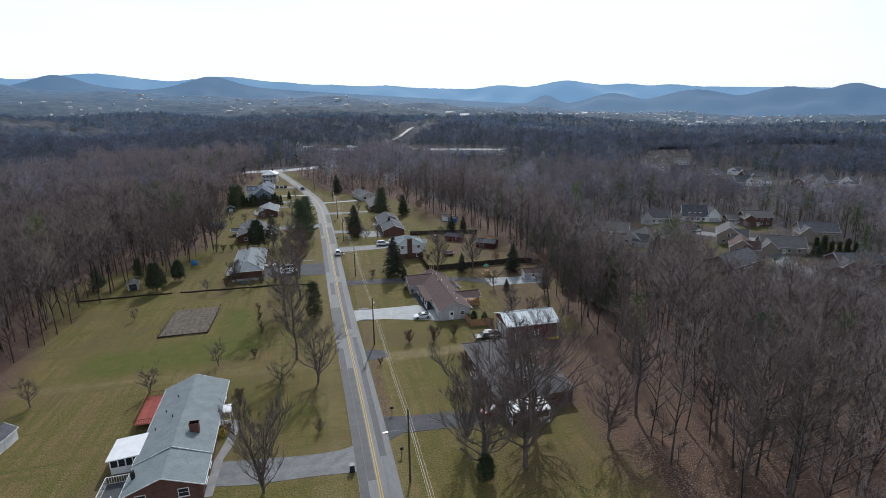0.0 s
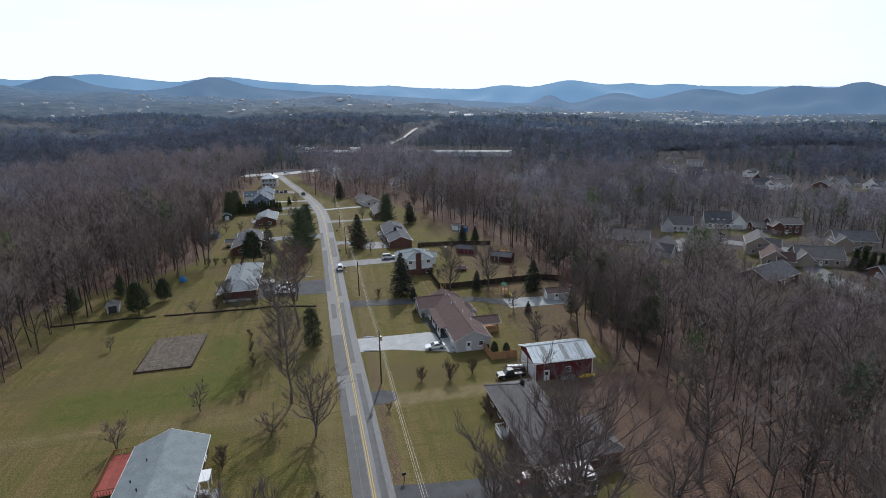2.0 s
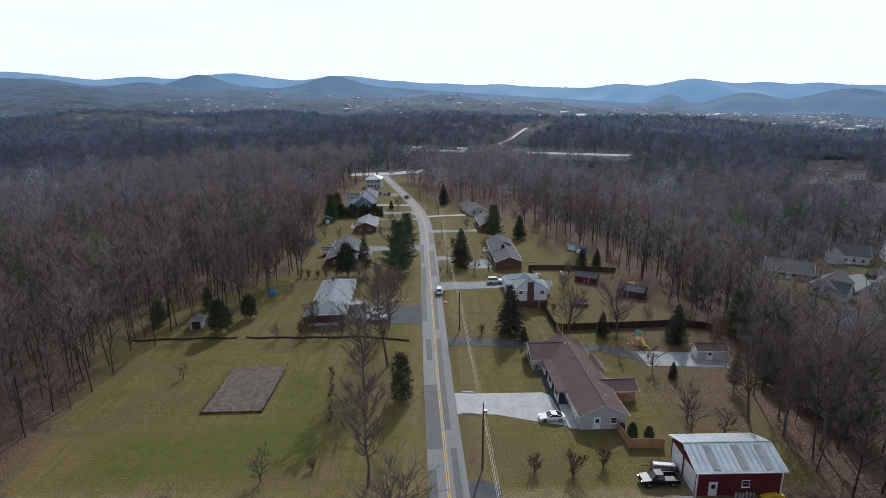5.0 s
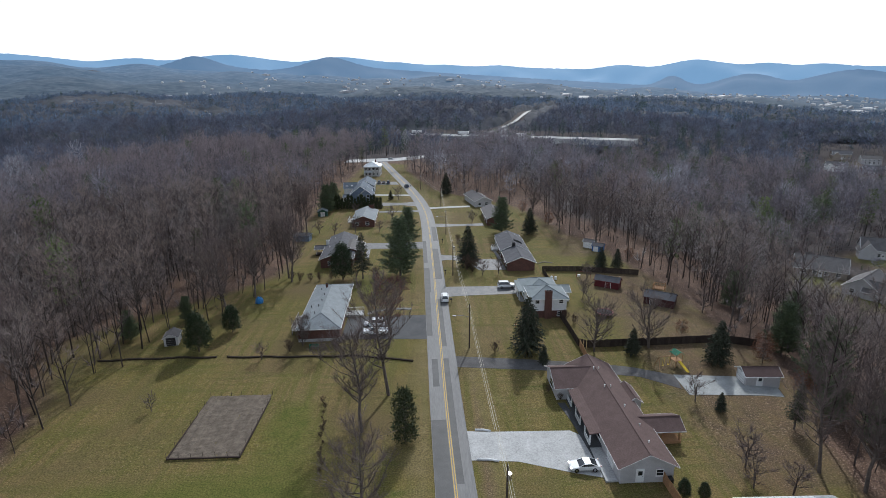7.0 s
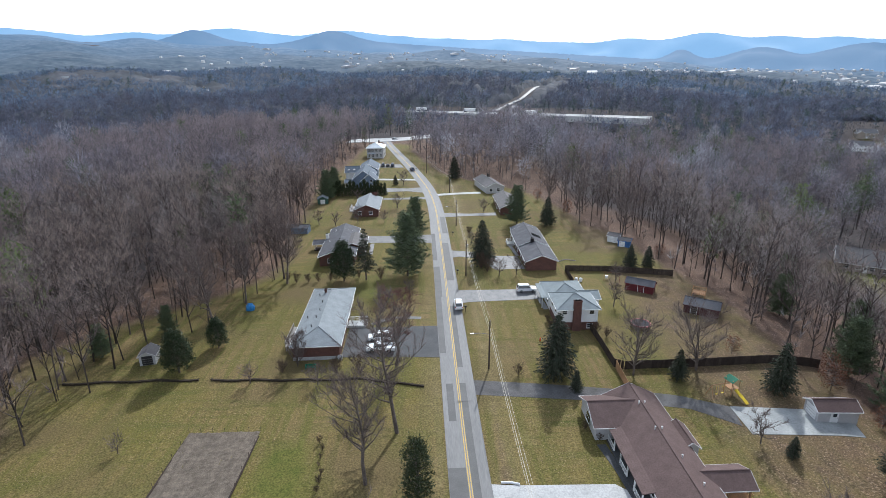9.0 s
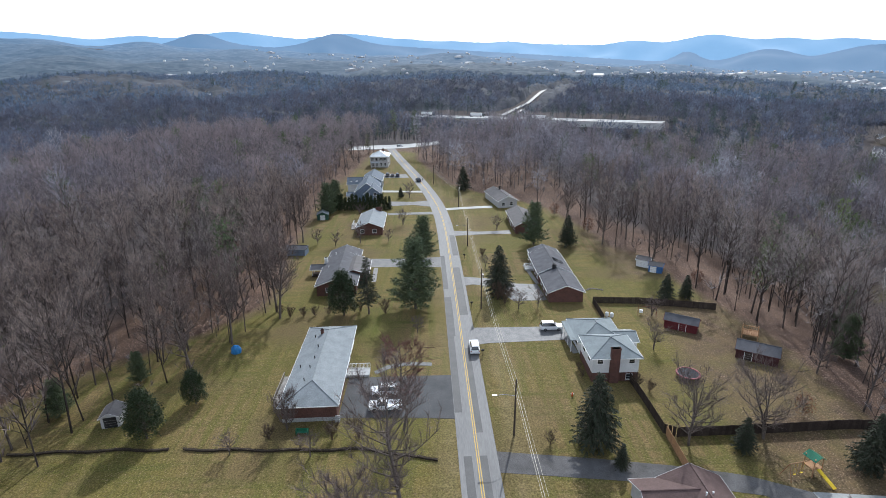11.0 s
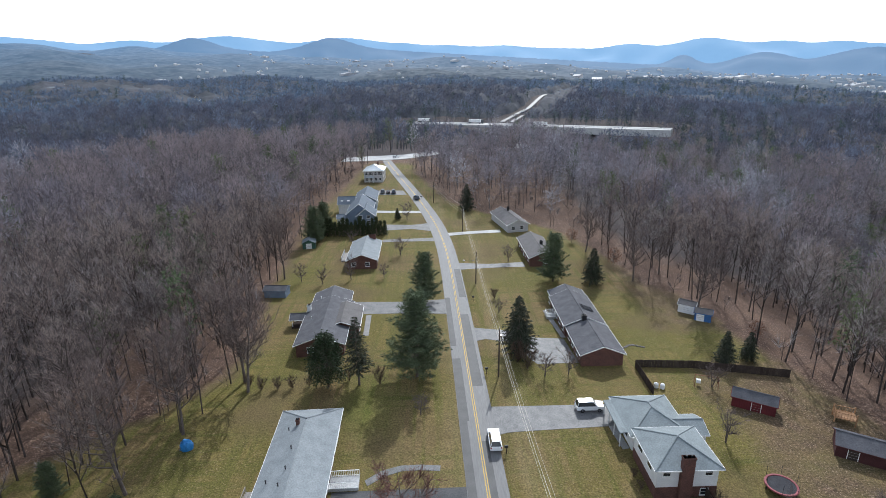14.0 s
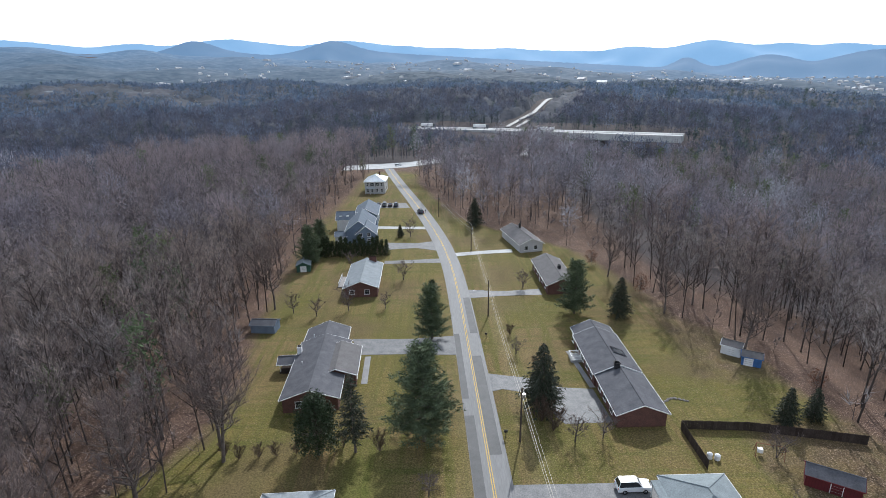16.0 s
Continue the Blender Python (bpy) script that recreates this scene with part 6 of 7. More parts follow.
block(hI, 0, 0, 7.6, 19.0, 2.9, 4.6, "gable", "y", SIDING, ROOF_TAUPE, 0.5)
chimney(hI, 0.8, 4.0, 4.0, 5.8, 0.6, 0.6, DARK)
for u in (-1.8, 1.4):
    window(hI, "s", u, -9.5, 0.9, 1.2, 1.2)
for v in (-6, -1, 5):
    window(hI, "w", -3.6, v, 0.9, 1.4, 1.2)


# ---- sheds and yard buildings ----
def shed(x, y, rot, w, l, eave, ridge, wall, roof, label, along="y", doors=(), leaf=WHITE):
    s = thing("shed", label, "shed", x, y, rot)
    block(s, 0, 0, w, l, eave, ridge, "gable", along, wall, roof, 0.2, trim=wall)
    for side, px, py, dw in doors:
        door(s, side, px, py, dw, 1.75, leaf, "shed_door")
    return s


shed(-53.5, 88.4, -8, 3.6, 5.0, 2.0, 2.9, WHITE, ROOF_DARK, "white garden shed with a dark roof", "y", (("e", 1.8, 0.2, 1.4),))
shed(-56.0, 166.4, 12, 2.8, 3.4, 1.9, 2.7, SIDING, ROOF_TAUPE, "pale grey garden shed at the edge of the woods", "y", (("s", 0, -1.7, 1.7),), DARK)
shed(-45.4, 246.6, -6, 3.4, 5.6, 2.0, 2.7, BLUE_SIDING, ROOF_DARK, "blue-grey shed at the edge of the woods", "x")
shed(-45.6, 286.8, 8, 4.0, 4.4, 2.0, 3.0, material("green boarding", (0.05, 0.11, 0.08), None, 1, 0.8), ROOF_PALE, "dark green shed with a pale roof", "y", (("s", 0, -2.2, 1.6),))
shed(48.4, 192.9, -33, 2.9, 6.4, 1.9, 2.8, RED_BOARD, ROOF_DARK, "red boarded shed with a grey roof", "x", (("s", 0.4, -1.45, 1.3),), RED_BOARD)
shed(57.6, 180.8, -33, 4.4, 7.0, 1.9, 2.9, material("dark red-brown boarding", (0.07, 0.025, 0.025), None, 0.8, 0.8), ROOF_DARK, "dark red-brown shed with a grey roof", "x", (("s", -1.4, -2.2, 1.2),), OLD_WOOD)
shed(54.4, 230.0, -40, 2.6, 3.6, 2.0, 2.7, WHITE_SIDING, ROOF_TAUPE, "white garden shed with cross-braced doors", "x", (("s", 0, -1.3, 1.3),))
shed(56.0, 225.8, -30, 2.8, 3.4, 1.9, 2.5, material("bright blue boarding", (0.06, 0.15, 0.36), None, 1, 0.8), ROOF_TAUPE, "bright blue garden shed with white doors", "x", (("s", -0.5, -1.4, 1.4),))

# ---- fences, hedgebank, garden bed ----
f1 = thing("yard_fence", "weathered dark board fence round the back yards", "fence", 0, 0, 0, 0)
board_fence(f1, [(30.8, 176.0), (31.2, 168), (31.4, 160.2), (33.0, 159.3), (48, 159.6), (62, 160.2), (70, 160.4)], 1.7, OLD_WOOD, 0.5)
f1b = thing("yard_fence", "paler timber board fence panel by the grey house", "fence", 0, 0, 0, 0)
board_fence(f1b, [(31.6, 159.8), (31.4, 151.4)], 1.7, TREATED, 0.5)
f2 = thing("yard_fence", "dark board fence behind the split-level house", "fence", 0, 0, 0, 0)
board_fence(f2, [(33.2, 197.0), (33.4, 206.4), (44, 205.4), (60, 201.2)], 1.6, OLD_WOOD, 0.5)

bed = thing("garden_bed", "dug brown vegetable bed with a low timber edge", "garden bed", -34.4, 136.6, 0)
bm = bmesh.new()
n, m = 26, 40
g = [[bm.verts.new((-5.5 + 11.0 * i / n + 0.25 * (j / m - 0.5), -8.4 + 16.8 * j / m, ground_z(-34, 128 + 17 * j / m) - ground_z(-34.4, 136.6) + 0.1 + 0.05 * math.sin(i * 2.1 + 0.9 * math.sin(j * 0.3)) + 0.07 * random.uniform(-1, 1))) for j in range(m + 1)] for i in range(n + 1)]
for i in range(n):
    for j in range(m):
        bm.faces.new((g[i][j], g[i + 1][j], g[i + 1][j + 1], g[i][j + 1]))
part("soil", bm, SOIL, bed)
for a, b in (((-5.6, -8.5), (5.4, -8.5)), ((5.4, -8.5), (5.7, 8.5)), ((5.7, 8.5), (-5.4, 8.5)), ((-5.4, 8.5), (-5.6, -8.5))):
    bm = bmesh.new()
    rod(bm, (a[0], a[1], 0.1), (b[0], b[1], 0.1), 0.14, n=4)
    part("edging", bm, OLD_WOOD, bed)
    k = 6
    for i in range(k):
        x, y = a[0] + (b[0] - a[0]) * i / k, a[1] + (b[1] - a[1]) * i / k
        part("stake", rods(((x, y, -0.2), (x + 0.03, y, 1.1), 0.04, 0.03, 5)), OLD_WOOD, bed)


# ---- trees of the yards ----
_bm = (BARK, TWIG)
BIG = [Kind("bare_tree", bare_tree(11 + i, 20, 5.6, 0.26, 34, 6, 4400, 0.28, 1.15, 6, 0.034, 1.5, spread=0.6), _bm, "tall leafless deciduous tree with grey bark") for i in range(3)]
WIDE = [Kind("bare_tree", bare_tree(31 + i, 12, 5.4, 0.14, 36, 7, 4200, 0.17, 1.05, 6, 0.024, 1.3, 3), _bm, "wide spreading leafless tree with many limbs") for i in range(3)]
FAN = [Kind("bare_tree", bare_tree(41 + i, 11, 4.0, 0.05, 46, 7, 4600, 0.12, 1.9, 5, 0.028, 1.4, 5), _bm, "leafless fan-shaped tree of upright limbs") for i in range(2)]
SMALL = [Kind("small_tree", bare_tree(51 + i, 5, 2.3, 0.22, 18, 6, 1300, 0.09, 0.8, 5, 0.022, 0.8, 2), _bm, "small leafless fruit tree on the lawn") for i in range(3)]
BUSH = [Kind("shrub", bare_tree(61 + i, 2.4, 1.35, 0.02, 20, 3, 800, 0.03, 1.6, 3, 0.026, 0.8, 6), (SHRUB, SHRUB), "leafless brown twiggy shrub", "shrub") for i in range(2)]
SPRUCE = [Kind("spruce", spruce(71 + i, 12, 4.7, 0.1, 27, 15, 0.4, 0.16, 0.2), (BARK, NEEDLE), "dark green spruce with drooping branches") for i in range(2)]
THIN = Kind("spruce", spruce(75, 14, 3.7, 0.2, 28, 12, 0.2, 0.15, 0.15), (BARK, NEEDLE), "thin sparse spruce with a bare lower trunk")
WPINE = [Kind("white_pine", plumed_pine(81 + i, 17, 6.4), (BARK, PINE), "large green white pine with tufted boughs") for i in range(2)]
ROUND = Kind("magnolia", clump_tree(91, 9.5, lambda u: 3.1 * (1.15 - 0.55 * u) * math.sqrt(max(0.02, 1 - ((u - 0.5) / 0.52) ** 2)), 0.22, 190, 46, 0.7, 0.16, 0.9, 0.36, 0.16), (BARK, HOLLY), "round dark broadleaf evergreen tree")
COLUMN = Kind("cedar", clump_tree(95, 8.6, lambda u: 1.65 * math.sqrt(max(0.02, 1 - ((u - 0.4) / 0.62) ** 2)), 0.15, 110, 34, 0.55, 0.05, 1.0, 0.5, 0.12), (BARK, CEDAR), "dark columnar cedar on the verge")
HEDGE = Kind("hedge_conifer", clump_tree(97, 5.6, lambda u: 1.3 * (1 - u) ** 0.95, 0.1, 64, 26, 0.42, 0.03, 1.2, 0.42, 0.15), (BARK, CEDAR), "dark green conifer in a dense hedge row", "conifer", "conifer hedge")

for k, x, y, s, a in ((0, -7.8, 107.9, 0.9, 10), (1, -11.2, 133.6, 0.95, 80), (2, -7.5, 143.9, 1.1, 200), (1, 49.0, 70.9, 1.05, 30), (2, 52.8, 51.5, 1.15, 300), (0, 58.6, 49.5, 1.1, 250), (1, 57.9, 62.5, 0.95, 110), (2, 42.8, 274.1, 0.75, 15), (0, 48.6, 249.3, 0.75, 60), (1, 57.4, 253.7, 0.8, 190), (2, -38.8, 202.0, 0.95, 45), (0, -40.4, 205.4, 1.0, 120), (1, -45.5, 190.5, 0.95, 10), (2, -48.0, 178.0, 0.95, 220), (0, -46.5, 258.0, 0.9, 75), (1, 59.0, 117.0, 0.9, 20), (2, 55.5, 121.0, 0.85, 160), (0, 62.5, 113.5, 0.95, 280), (2, 55.6, 228.2, 0.85, 330)):
    BIG[k].plant(x, y, s, a)
Kind("bare_tree", bare_tree(14, 20, 5.2, 0.25, 30, 6, 4600, 0.28, 0.9, 6, 0.04, 1.5), (BARK, RED_TWIG), "leafless tree with reddish budding twigs by the parking pad").plant(-8.7, 162.4, 0.82, 140)
for k, x, y, s, a in ((0, 26.0, 63.0, 1.75, 0), (1, 19.5, 62.0, 1.45, 70), (2, 30.5, 70.5, 1.55, 150), (1, 34.0, 157.4, 0.95, 30), (2, 45.8, 158.4, 1.0, 210), (0, -3.4, 96.5, 0.95, 100), (1, 41.0, 66.0, 1.0, 310)):
    WIDE[k].plant(x, y, s, a)
FAN[0].plant(-10.9, 67.0, 1.1, 0)
FAN[1].plant(-27.1, 163.0, 0.6, 40)
FAN[0].plant(19.0, 70.5, 0.9, 200)
for k, x, y, s, a in ((0, -23.6, 109.3, 0.95, 0), (1, -34.4, 100.7, 1.0, 80), (2, -54.3, 101.0, 1.1, 10), (0, -10.4, 98.0, 0.9, 140), (1, -34.4, 158.0, 0.75, 0), (2, -22.2, 157.0, 0.8, 60), (0, 46.4, 139.3, 1.0, 20), (1, 39.2, 184.3, 1.05, 120), (2, 15.6, 204.0, 0.95, 20), (0, 20.2, 204.6, 0.95, 210), (1, 44.5, 199.0, 0.9, 0), (2, -7.4, 193.6, 0.75, 50), (0, -27.6, 256.0, 1.2, 10), (1, -35.1, 253.3, 0.9, 100), (2, -41.1, 255.4, 1.0, 200), (1, -15.0, 276.0, 1.15, 0), (0, -31.3, 288.0, 0.9, 90), (2, -18.5, 256.5, 0.8, 170), (1, 17.7, 267.6, 1.0, 0), (0, -14.5, 318.0, 1.2, 0), (2, 49.0, 117.0, 1.0, 30), (0, 44.4, 118.4, 0.9, 0), (1, 10.5, 232.0, 0.7, 0), (2, 45.6, 122.5, 1.25, 290), (0, -48.5, 141.0, 0.6, 20), (1, -24.0, 158.6, 0.5, 20), (2, 66.0, 176.0, 1.2, 0)):
    SMALL[k].plant(x, y, s, a)
for i, (x, y, s) in enumerate(((16.7, 110.0, 1.0), (22.2, 109.1, 1.3), (27.2, 110.5, 1.0), (-3.3, 79.7, 0.7), (-19.5, 160.5, 1.1), (-15.5, 160.8, 1.2), (-29.4, 161.0, 0.9), (-31.0, 203.0, 0.8), (-33.6, 202.8, 0.8), (-36.6, 202.6, 0.9), (-39.0, 203.4, 0.9), (-28.0, 203.4, 0.7), (-15.0, 203.4, 1.2), (-20.8, 204.8, 0.8), (10.4, 240.6, 0.9), (13.6, 158.4, 0.8), (11.4, 209.6, 1.6), (12.8, 207.0, 1.4), (25.4, 84.2, 1.1), (25.6, 93.5, 0.8), (25.7, 96.5, 0.9), (-17.0, 91.6, 0.9), (-17.4, 94.0, 0.8), (23.0, 141.0, 0.5), (21.5, 143.5, 0.5), (9.2, 101.0, 0.5), (22.8, 178.0, 0.5), (22.9, 175.5, 0.5), (31.6, 172.0, 0.9), (-16.6, 112.0, 0.6), (13.6, 228.0, 0.6), (33.4, 171.0, 0.7))):
    BUSH[i % 2].plant(x, y, s, i * 47)
for i, y in enumerate(np.arange(124.5, 143.5, 1.6)):
    BUSH[i % 2].plant(-16.2 - 0.14 * (y - 124) + 0.25 * math.sin(i * 2.1), y, 0.32 + 0.12 * math.sin(i * 1.3), i * 61, "low brown stubble of a cut-back border")
for k, x, y, s, a in ((0, 20.2, 157.9, 1.05, 0), (1, 12.0, 212.8, 1.08, 40), (1, 22.6, 153.3, 0.35, 10), (0, 56.8, 151.7, 0.78, 90), (1, 37.4, 248.5, 0.85, 0), (0, 50.6, 206.4, 0.6, 30), (1, 55.9, 207.6, 0.52, 70), (1, -18.2, 318.5, 0.4, 0), (0, 9.5, 330.0, 0.95, 40), (1, 41.4, 156.0, 0.5, 0), (0, 49.3, 136.4, 0.3, 0)):
    SPRUCE[k].plant(x, y, s, a)
RUST = material("dry rust-brown oak leaves", (0.2, 0.085, 0.045), (0.13, 0.06, 0.035), 1.5, 0.9, 0.3, 5)
RUSTY = Kind("oak_sapling", clump_tree(99, 4.5, lambda u: 1.7 * math.sqrt(max(0.03, 1 - ((u - 0.6) / 0.5) ** 2)), 0.06, 46, 18, 0.55, 0.2, 0.9, 0.26, 0.12), (BARK, RUST), "young oak still holding dry rust-brown leaves")
for x, y, sc, a in ((55.0, 163.5, 0.8, 0), (66.5, 152.5, 1.2, 70), (70.0, 158.0, 1.0, 150), (68.0, 143.0, 0.9, 200), (47.5, 262.0, 1.1, 20), (41.0, 284.0, 1.0, 90), (63.0, 217.0, 0.8, 40)):
    RUSTY.plant(x, y, sc, a)
THIN.plant(-18.8, 203.3, 1.0, 0)
THIN.plant(58.5, 131.0, 0.6, 50)
WPINE[0].plant(-8.2, 205.5, 1.02, 0)
WPINE[1].plant(-6.9, 240.0, 0.76, 60)
WPINE[1].plant(27.4, 250.8, 0.8, 30)
WPINE[0].plant(74.5, 146.5, 0.85, 200)
WPINE[1].plant(72.0, 120.0, 0.9, 270)
WPINE[0].plant(-44.5, 291.0, 0.75, 270)
WPINE[1].plant(-43.0, 300.5, 0.7, 10)
for i, (x, y, s) in enumerate(((-66.0, 168.0, 0.42), (-57.5, 177.5, 0.36), (70.5, 128.0, 0.6), (67.0, 134.5, 0.5), (75.5, 160.0, 0.7), (81.0, 152.0, 0.7), (86.0, 172.0, 0.75), (79.0, 186.0, 0.6), (92.0, 205.0, 0.75))):
    WPINE[i % 2].plant(x, y, s, i * 71, "young green pine at the edge of the woods")
ROUND.plant(-24.4, 202.9, 1.1, 0)
ROUND.plant(-48.6, 162.0, 0.88, 120)
ROUND.plant(-44.5, 170.5, 0.66, 20)
ROUND.plant(34.0, 117.2, 0.3, 0)
ROUND.plant(36.6, 116.8, 0.26, 60)
ROUND.plant(19.5, 61.5, 0.45, 200)
COLUMN.plant(-4.0, 130.8, 1.08, 0)
COLUMN.plant(-6.8, 262.0, 0.6, 60)
for i in range(19):
    HEDGE.plant(-47.6 + 1.45 * i, 298.6 + 0.2 * math.sin(i * 2.2), 1.0 + 0.16 * math.sin(i * 1.7), i * 37)
for i in range(6):
    HEDGE.plant(203.0 + 1.4 * i, 178.0 - 2.3 * i, 1.45 + 0.2 * math.sin(i * 1.9), i * 53)
fo = Kind("forsythia", clump_tree(98, 1.2, lambda u: 0.7, 0.04, 20, 26, 0.3, 0.15, 1.0, 0.2, 0.06), (SHRUB, YELLOW_LEAF), "small yellow flowering bush by the brick house", "shrub")
fo.plant(-18.6, 83.0, 1.1)


# ---- vehicles ----
def profile_body(bm, prof, w, tuck=0.0):
    """Extrudes a side profile (x, z) across the width; tuck narrows what lies above the waist."""
    waist = 0.95
    def yv(z):
        return w / 2 - (tuck * max(0, z - waist))
    a = [bm.verts.new((x, -yv(z), z)) for x, z in prof]
    b = [bm.verts.new((x, yv(z), z)) for x, z in prof]
    n = len(prof)
    for i in range(n):
        bm.faces.new((a[i], b[i], b[(i + 1) % n], a[(i + 1) % n]))
    bm.faces.new(a[::-1])
    bm.faces.new(b)


def car(kind, mat, x, y, rot, label, z=0.06):
    c = thing("car" if kind != "pickup" else "pickup_truck", label, "car" if kind != "pickup" else "truck", x, y, rot, ground_z(x, y) + z)
    if kind == "coupe":
        L, W, low, roof = 4.4, 1.75, 0.85, 1.32
        prof = [(-2.2, 0.3), (2.15, 0.3), (2.2, 0.55), (2.0, 0.72), (0.85, 0.9), (-1.6, 0.95), (-2.15, 0.85)]
        cab = [(0.95, 0.88), (0.15, 1.3), (-0.75, 1.32), (-1.75, 0.93)]
    elif kind == "suv":
        L, W, low, roof = 4.7, 1.85, 1.0, 1.8
        prof = [(-2.35, 0.35), (2.3, 0.35), (2.35, 0.75), (2.2, 0.98), (1.0, 1.08), (-2.3, 1.08), (-2.38, 0.7)]
        cab = [(1.05, 1.06), (0.4, 1.7), (0.1, 1.78), (-2.0, 1.78), (-2.28, 1.06)]
    else:
        L, W, low, roof = 5.6, 1.95, 1.05, 1.85
        prof = [(-2.8, 0.45), (2.75, 0.45), (2.8, 0.85), (2.65, 1.08), (1.35, 1.16), (-0.55, 1.16), (-0.56, 0.75), (-2.68, 0.75), (-2.7, 1.12), (-2.8, 1.12)]
        cab = [(1.4, 1.14), (0.75, 1.8), (0.5, 1.86), (-0.35, 1.86), (-0.5, 1.14)]
    bm = bmesh.new()
    profile_body(bm, prof, W)
    bmesh.ops.bevel(bm, geom=bm.edges[:], offset=0.05, segments=1, affect="EDGES")
    part("body", bm, mat, c)
    bm = bmesh.new()
    profile_body(bm, cab, W - 0.1, 0.35)
    part("glasshouse", bm, GLASS, c, "dark window glass")
    xr = [p[0] for p in cab if p[1] > cab[0][1] + 0.3]
    zr = max(p[1] for p in cab)
    part("roof", boxes((min(xr) - 0.02, max(xr) + 0.02, -W / 2 + 0.36, W / 2 - 0.36, zr - 0.04, zr + 0.035)), mat, c)
    for s in (-1, 1):
        pl = bmesh.new()
        for i in range(len(cab) - 1):
            (x0, z0), (x1, z1) = cab[i], cab[i + 1]
            f = lambda z: s * (W / 2 - 0.05 - 0.35 * max(0, z - 0.95))
            rod(pl, (x0, f(z0), z0), (x1, f(z1), z1), 0.045, n=4)
        part("roof_pillar", pl, mat, c)
    if kind == "pickup":
        for s in (-1, 1):
            part("bed_side", boxes((-2.75, -0.52, s * (W / 2) - 0.06, s * (W / 2) + 0.02, 0.6, 1.14)), mat, c)
    for sx in (-1, 1):
        for sy in (-1, 1):
            px, py, r = sx * L * 0.3, sy * (W / 2 - 0.06), 0.34 if kind != "pickup" else 0.4
            t = part("tyre", rods(((px, py - 0.11, r), (px, py + 0.11, r), r, r, 14)), TYRE, c)
            part("rim", rods(((px, py + sy * 0.112, r), (px, py + sy * 0.125, r), r * 0.6, r * 0.55, 10)), CHROME, t)
    hz = prof[2][1] + 0.08
    for s in (-1, 1):
        part("headlight", boxes((L / 2 - 0.14, L / 2 + 0.01, s * W * 0.36 - 0.17, s * W * 0.36 + 0.17, hz - 0.12, hz + 0.05)), CHROME, c)
        part("tail_light", boxes((-L / 2 - 0.03, -L / 2 + 0.06, s * W * 0.42 - 0.1, s * W * 0.42 + 0.1, 0.75, 1.0)), CAR_RED, c)
    return c


car("coupe", CAR_WHITE, 22.3, 123.4, 180, "white two-door coupe parked on the concrete driveway")
car("suv", CAR_WHITE, -12.6, 171.9, 180, "white estate car parked on the asphalt pad")
car("pickup", CAR_WHITE, -12.0, 167.7, 180, "white pickup truck parked on the asphalt pad")
car("suv", CAR_WHITE, 21.0, 193.6, 0, "white off-road car parked on the wide driveway")
car("pickup", CAR_BLACK, 33.9, 106.6, 180, "black pickup truck parked beside the red barn")
car("suv", CAR_WHITE, 4.1, 186.0, 90, "white estate car driving along the road")
car("coupe", CAR_RED, 25.4, 77.4, 180, "dark red car parked under the bare trees")
car("suv", CAR_BLUE, -11.6, 352.0, 105, "dark car on the far road")
for k, (dx, m) in enumerate(((-30.6, CAR_BLACK), (-27.8, CAR_GREY), (-25.2, CAR_BLACK), (-22.6, CAR_BLUE))):
    car("suv" if k % 2 else "coupe", m, dx, 366.0 - 0.4 * k, 92, "dark parked car in the small yard")
trailer = thing("trailer", "flat trailer loaded with white pipes by the barn", "trailer", 35.6, 109.6, 170)
part("bed", boxes((-2.2, 1.6, -0.9, 0.9, 0.55, 0.68)), OLD_WOOD, trailer)
part("load", boxes((-2.0, 1.2, -0.5, 0.2, 0.68, 0.95)), WHITE, trailer)
for s in (-1, 1):
    part("tyre", rods(((0, s * 0.95, 0.33), (0, s * 1.12, 0.33), 0.33, 0.33, 12)), TYRE, trailer)
part("drawbar", rods(((1.6, 0, 0.55), (3.0, 0, 0.5), 0.06, 0.06, 6)), DARK, trailer)


def lorry(x, y, rot, z, mat, label):
    c = thing("lorry", label, "lorry", x, y, rot, z)
    part("trailer_box", boxes((-8.5, 5.0, -1.3, 1.3, 1.2, 4.0)), mat, c)
    part("cab", boxes((5.6, 8.0, -1.25, 1.25, 0.8, 3.6)), CAR_GREY, c)
    part("windscreen", boxes((7.95, 8.06, -1.1, 1.1, 2.0, 3.1)), GLASS, c)
    for px in (-7.5, -6.2, 4.0, 7.0):
        part("tyre", rods(((px, -1.2, 0.5), (px, 1.2, 0.5), 0.5, 0.5, 10)), TYRE, c)


def on_highway(u, d):
    p = dense(_hw, 10)
    i = int(u * (len(p) - 2))
    t = p[i + 1] - p[i]
    q = offset(p, d)[i]
    return q[0], q[1], math.degrees(math.atan2(t[1], t[0])), 2.5


for u, d in ((0.14, -5), (0.37, -5), (0.62, 6)):
    hx, hy, ha, hz = on_highway(u, d)
    lorry(hx, hy, ha + (180 if d > 0 else 0), hz, WHITE, "white lorry on the far highway")

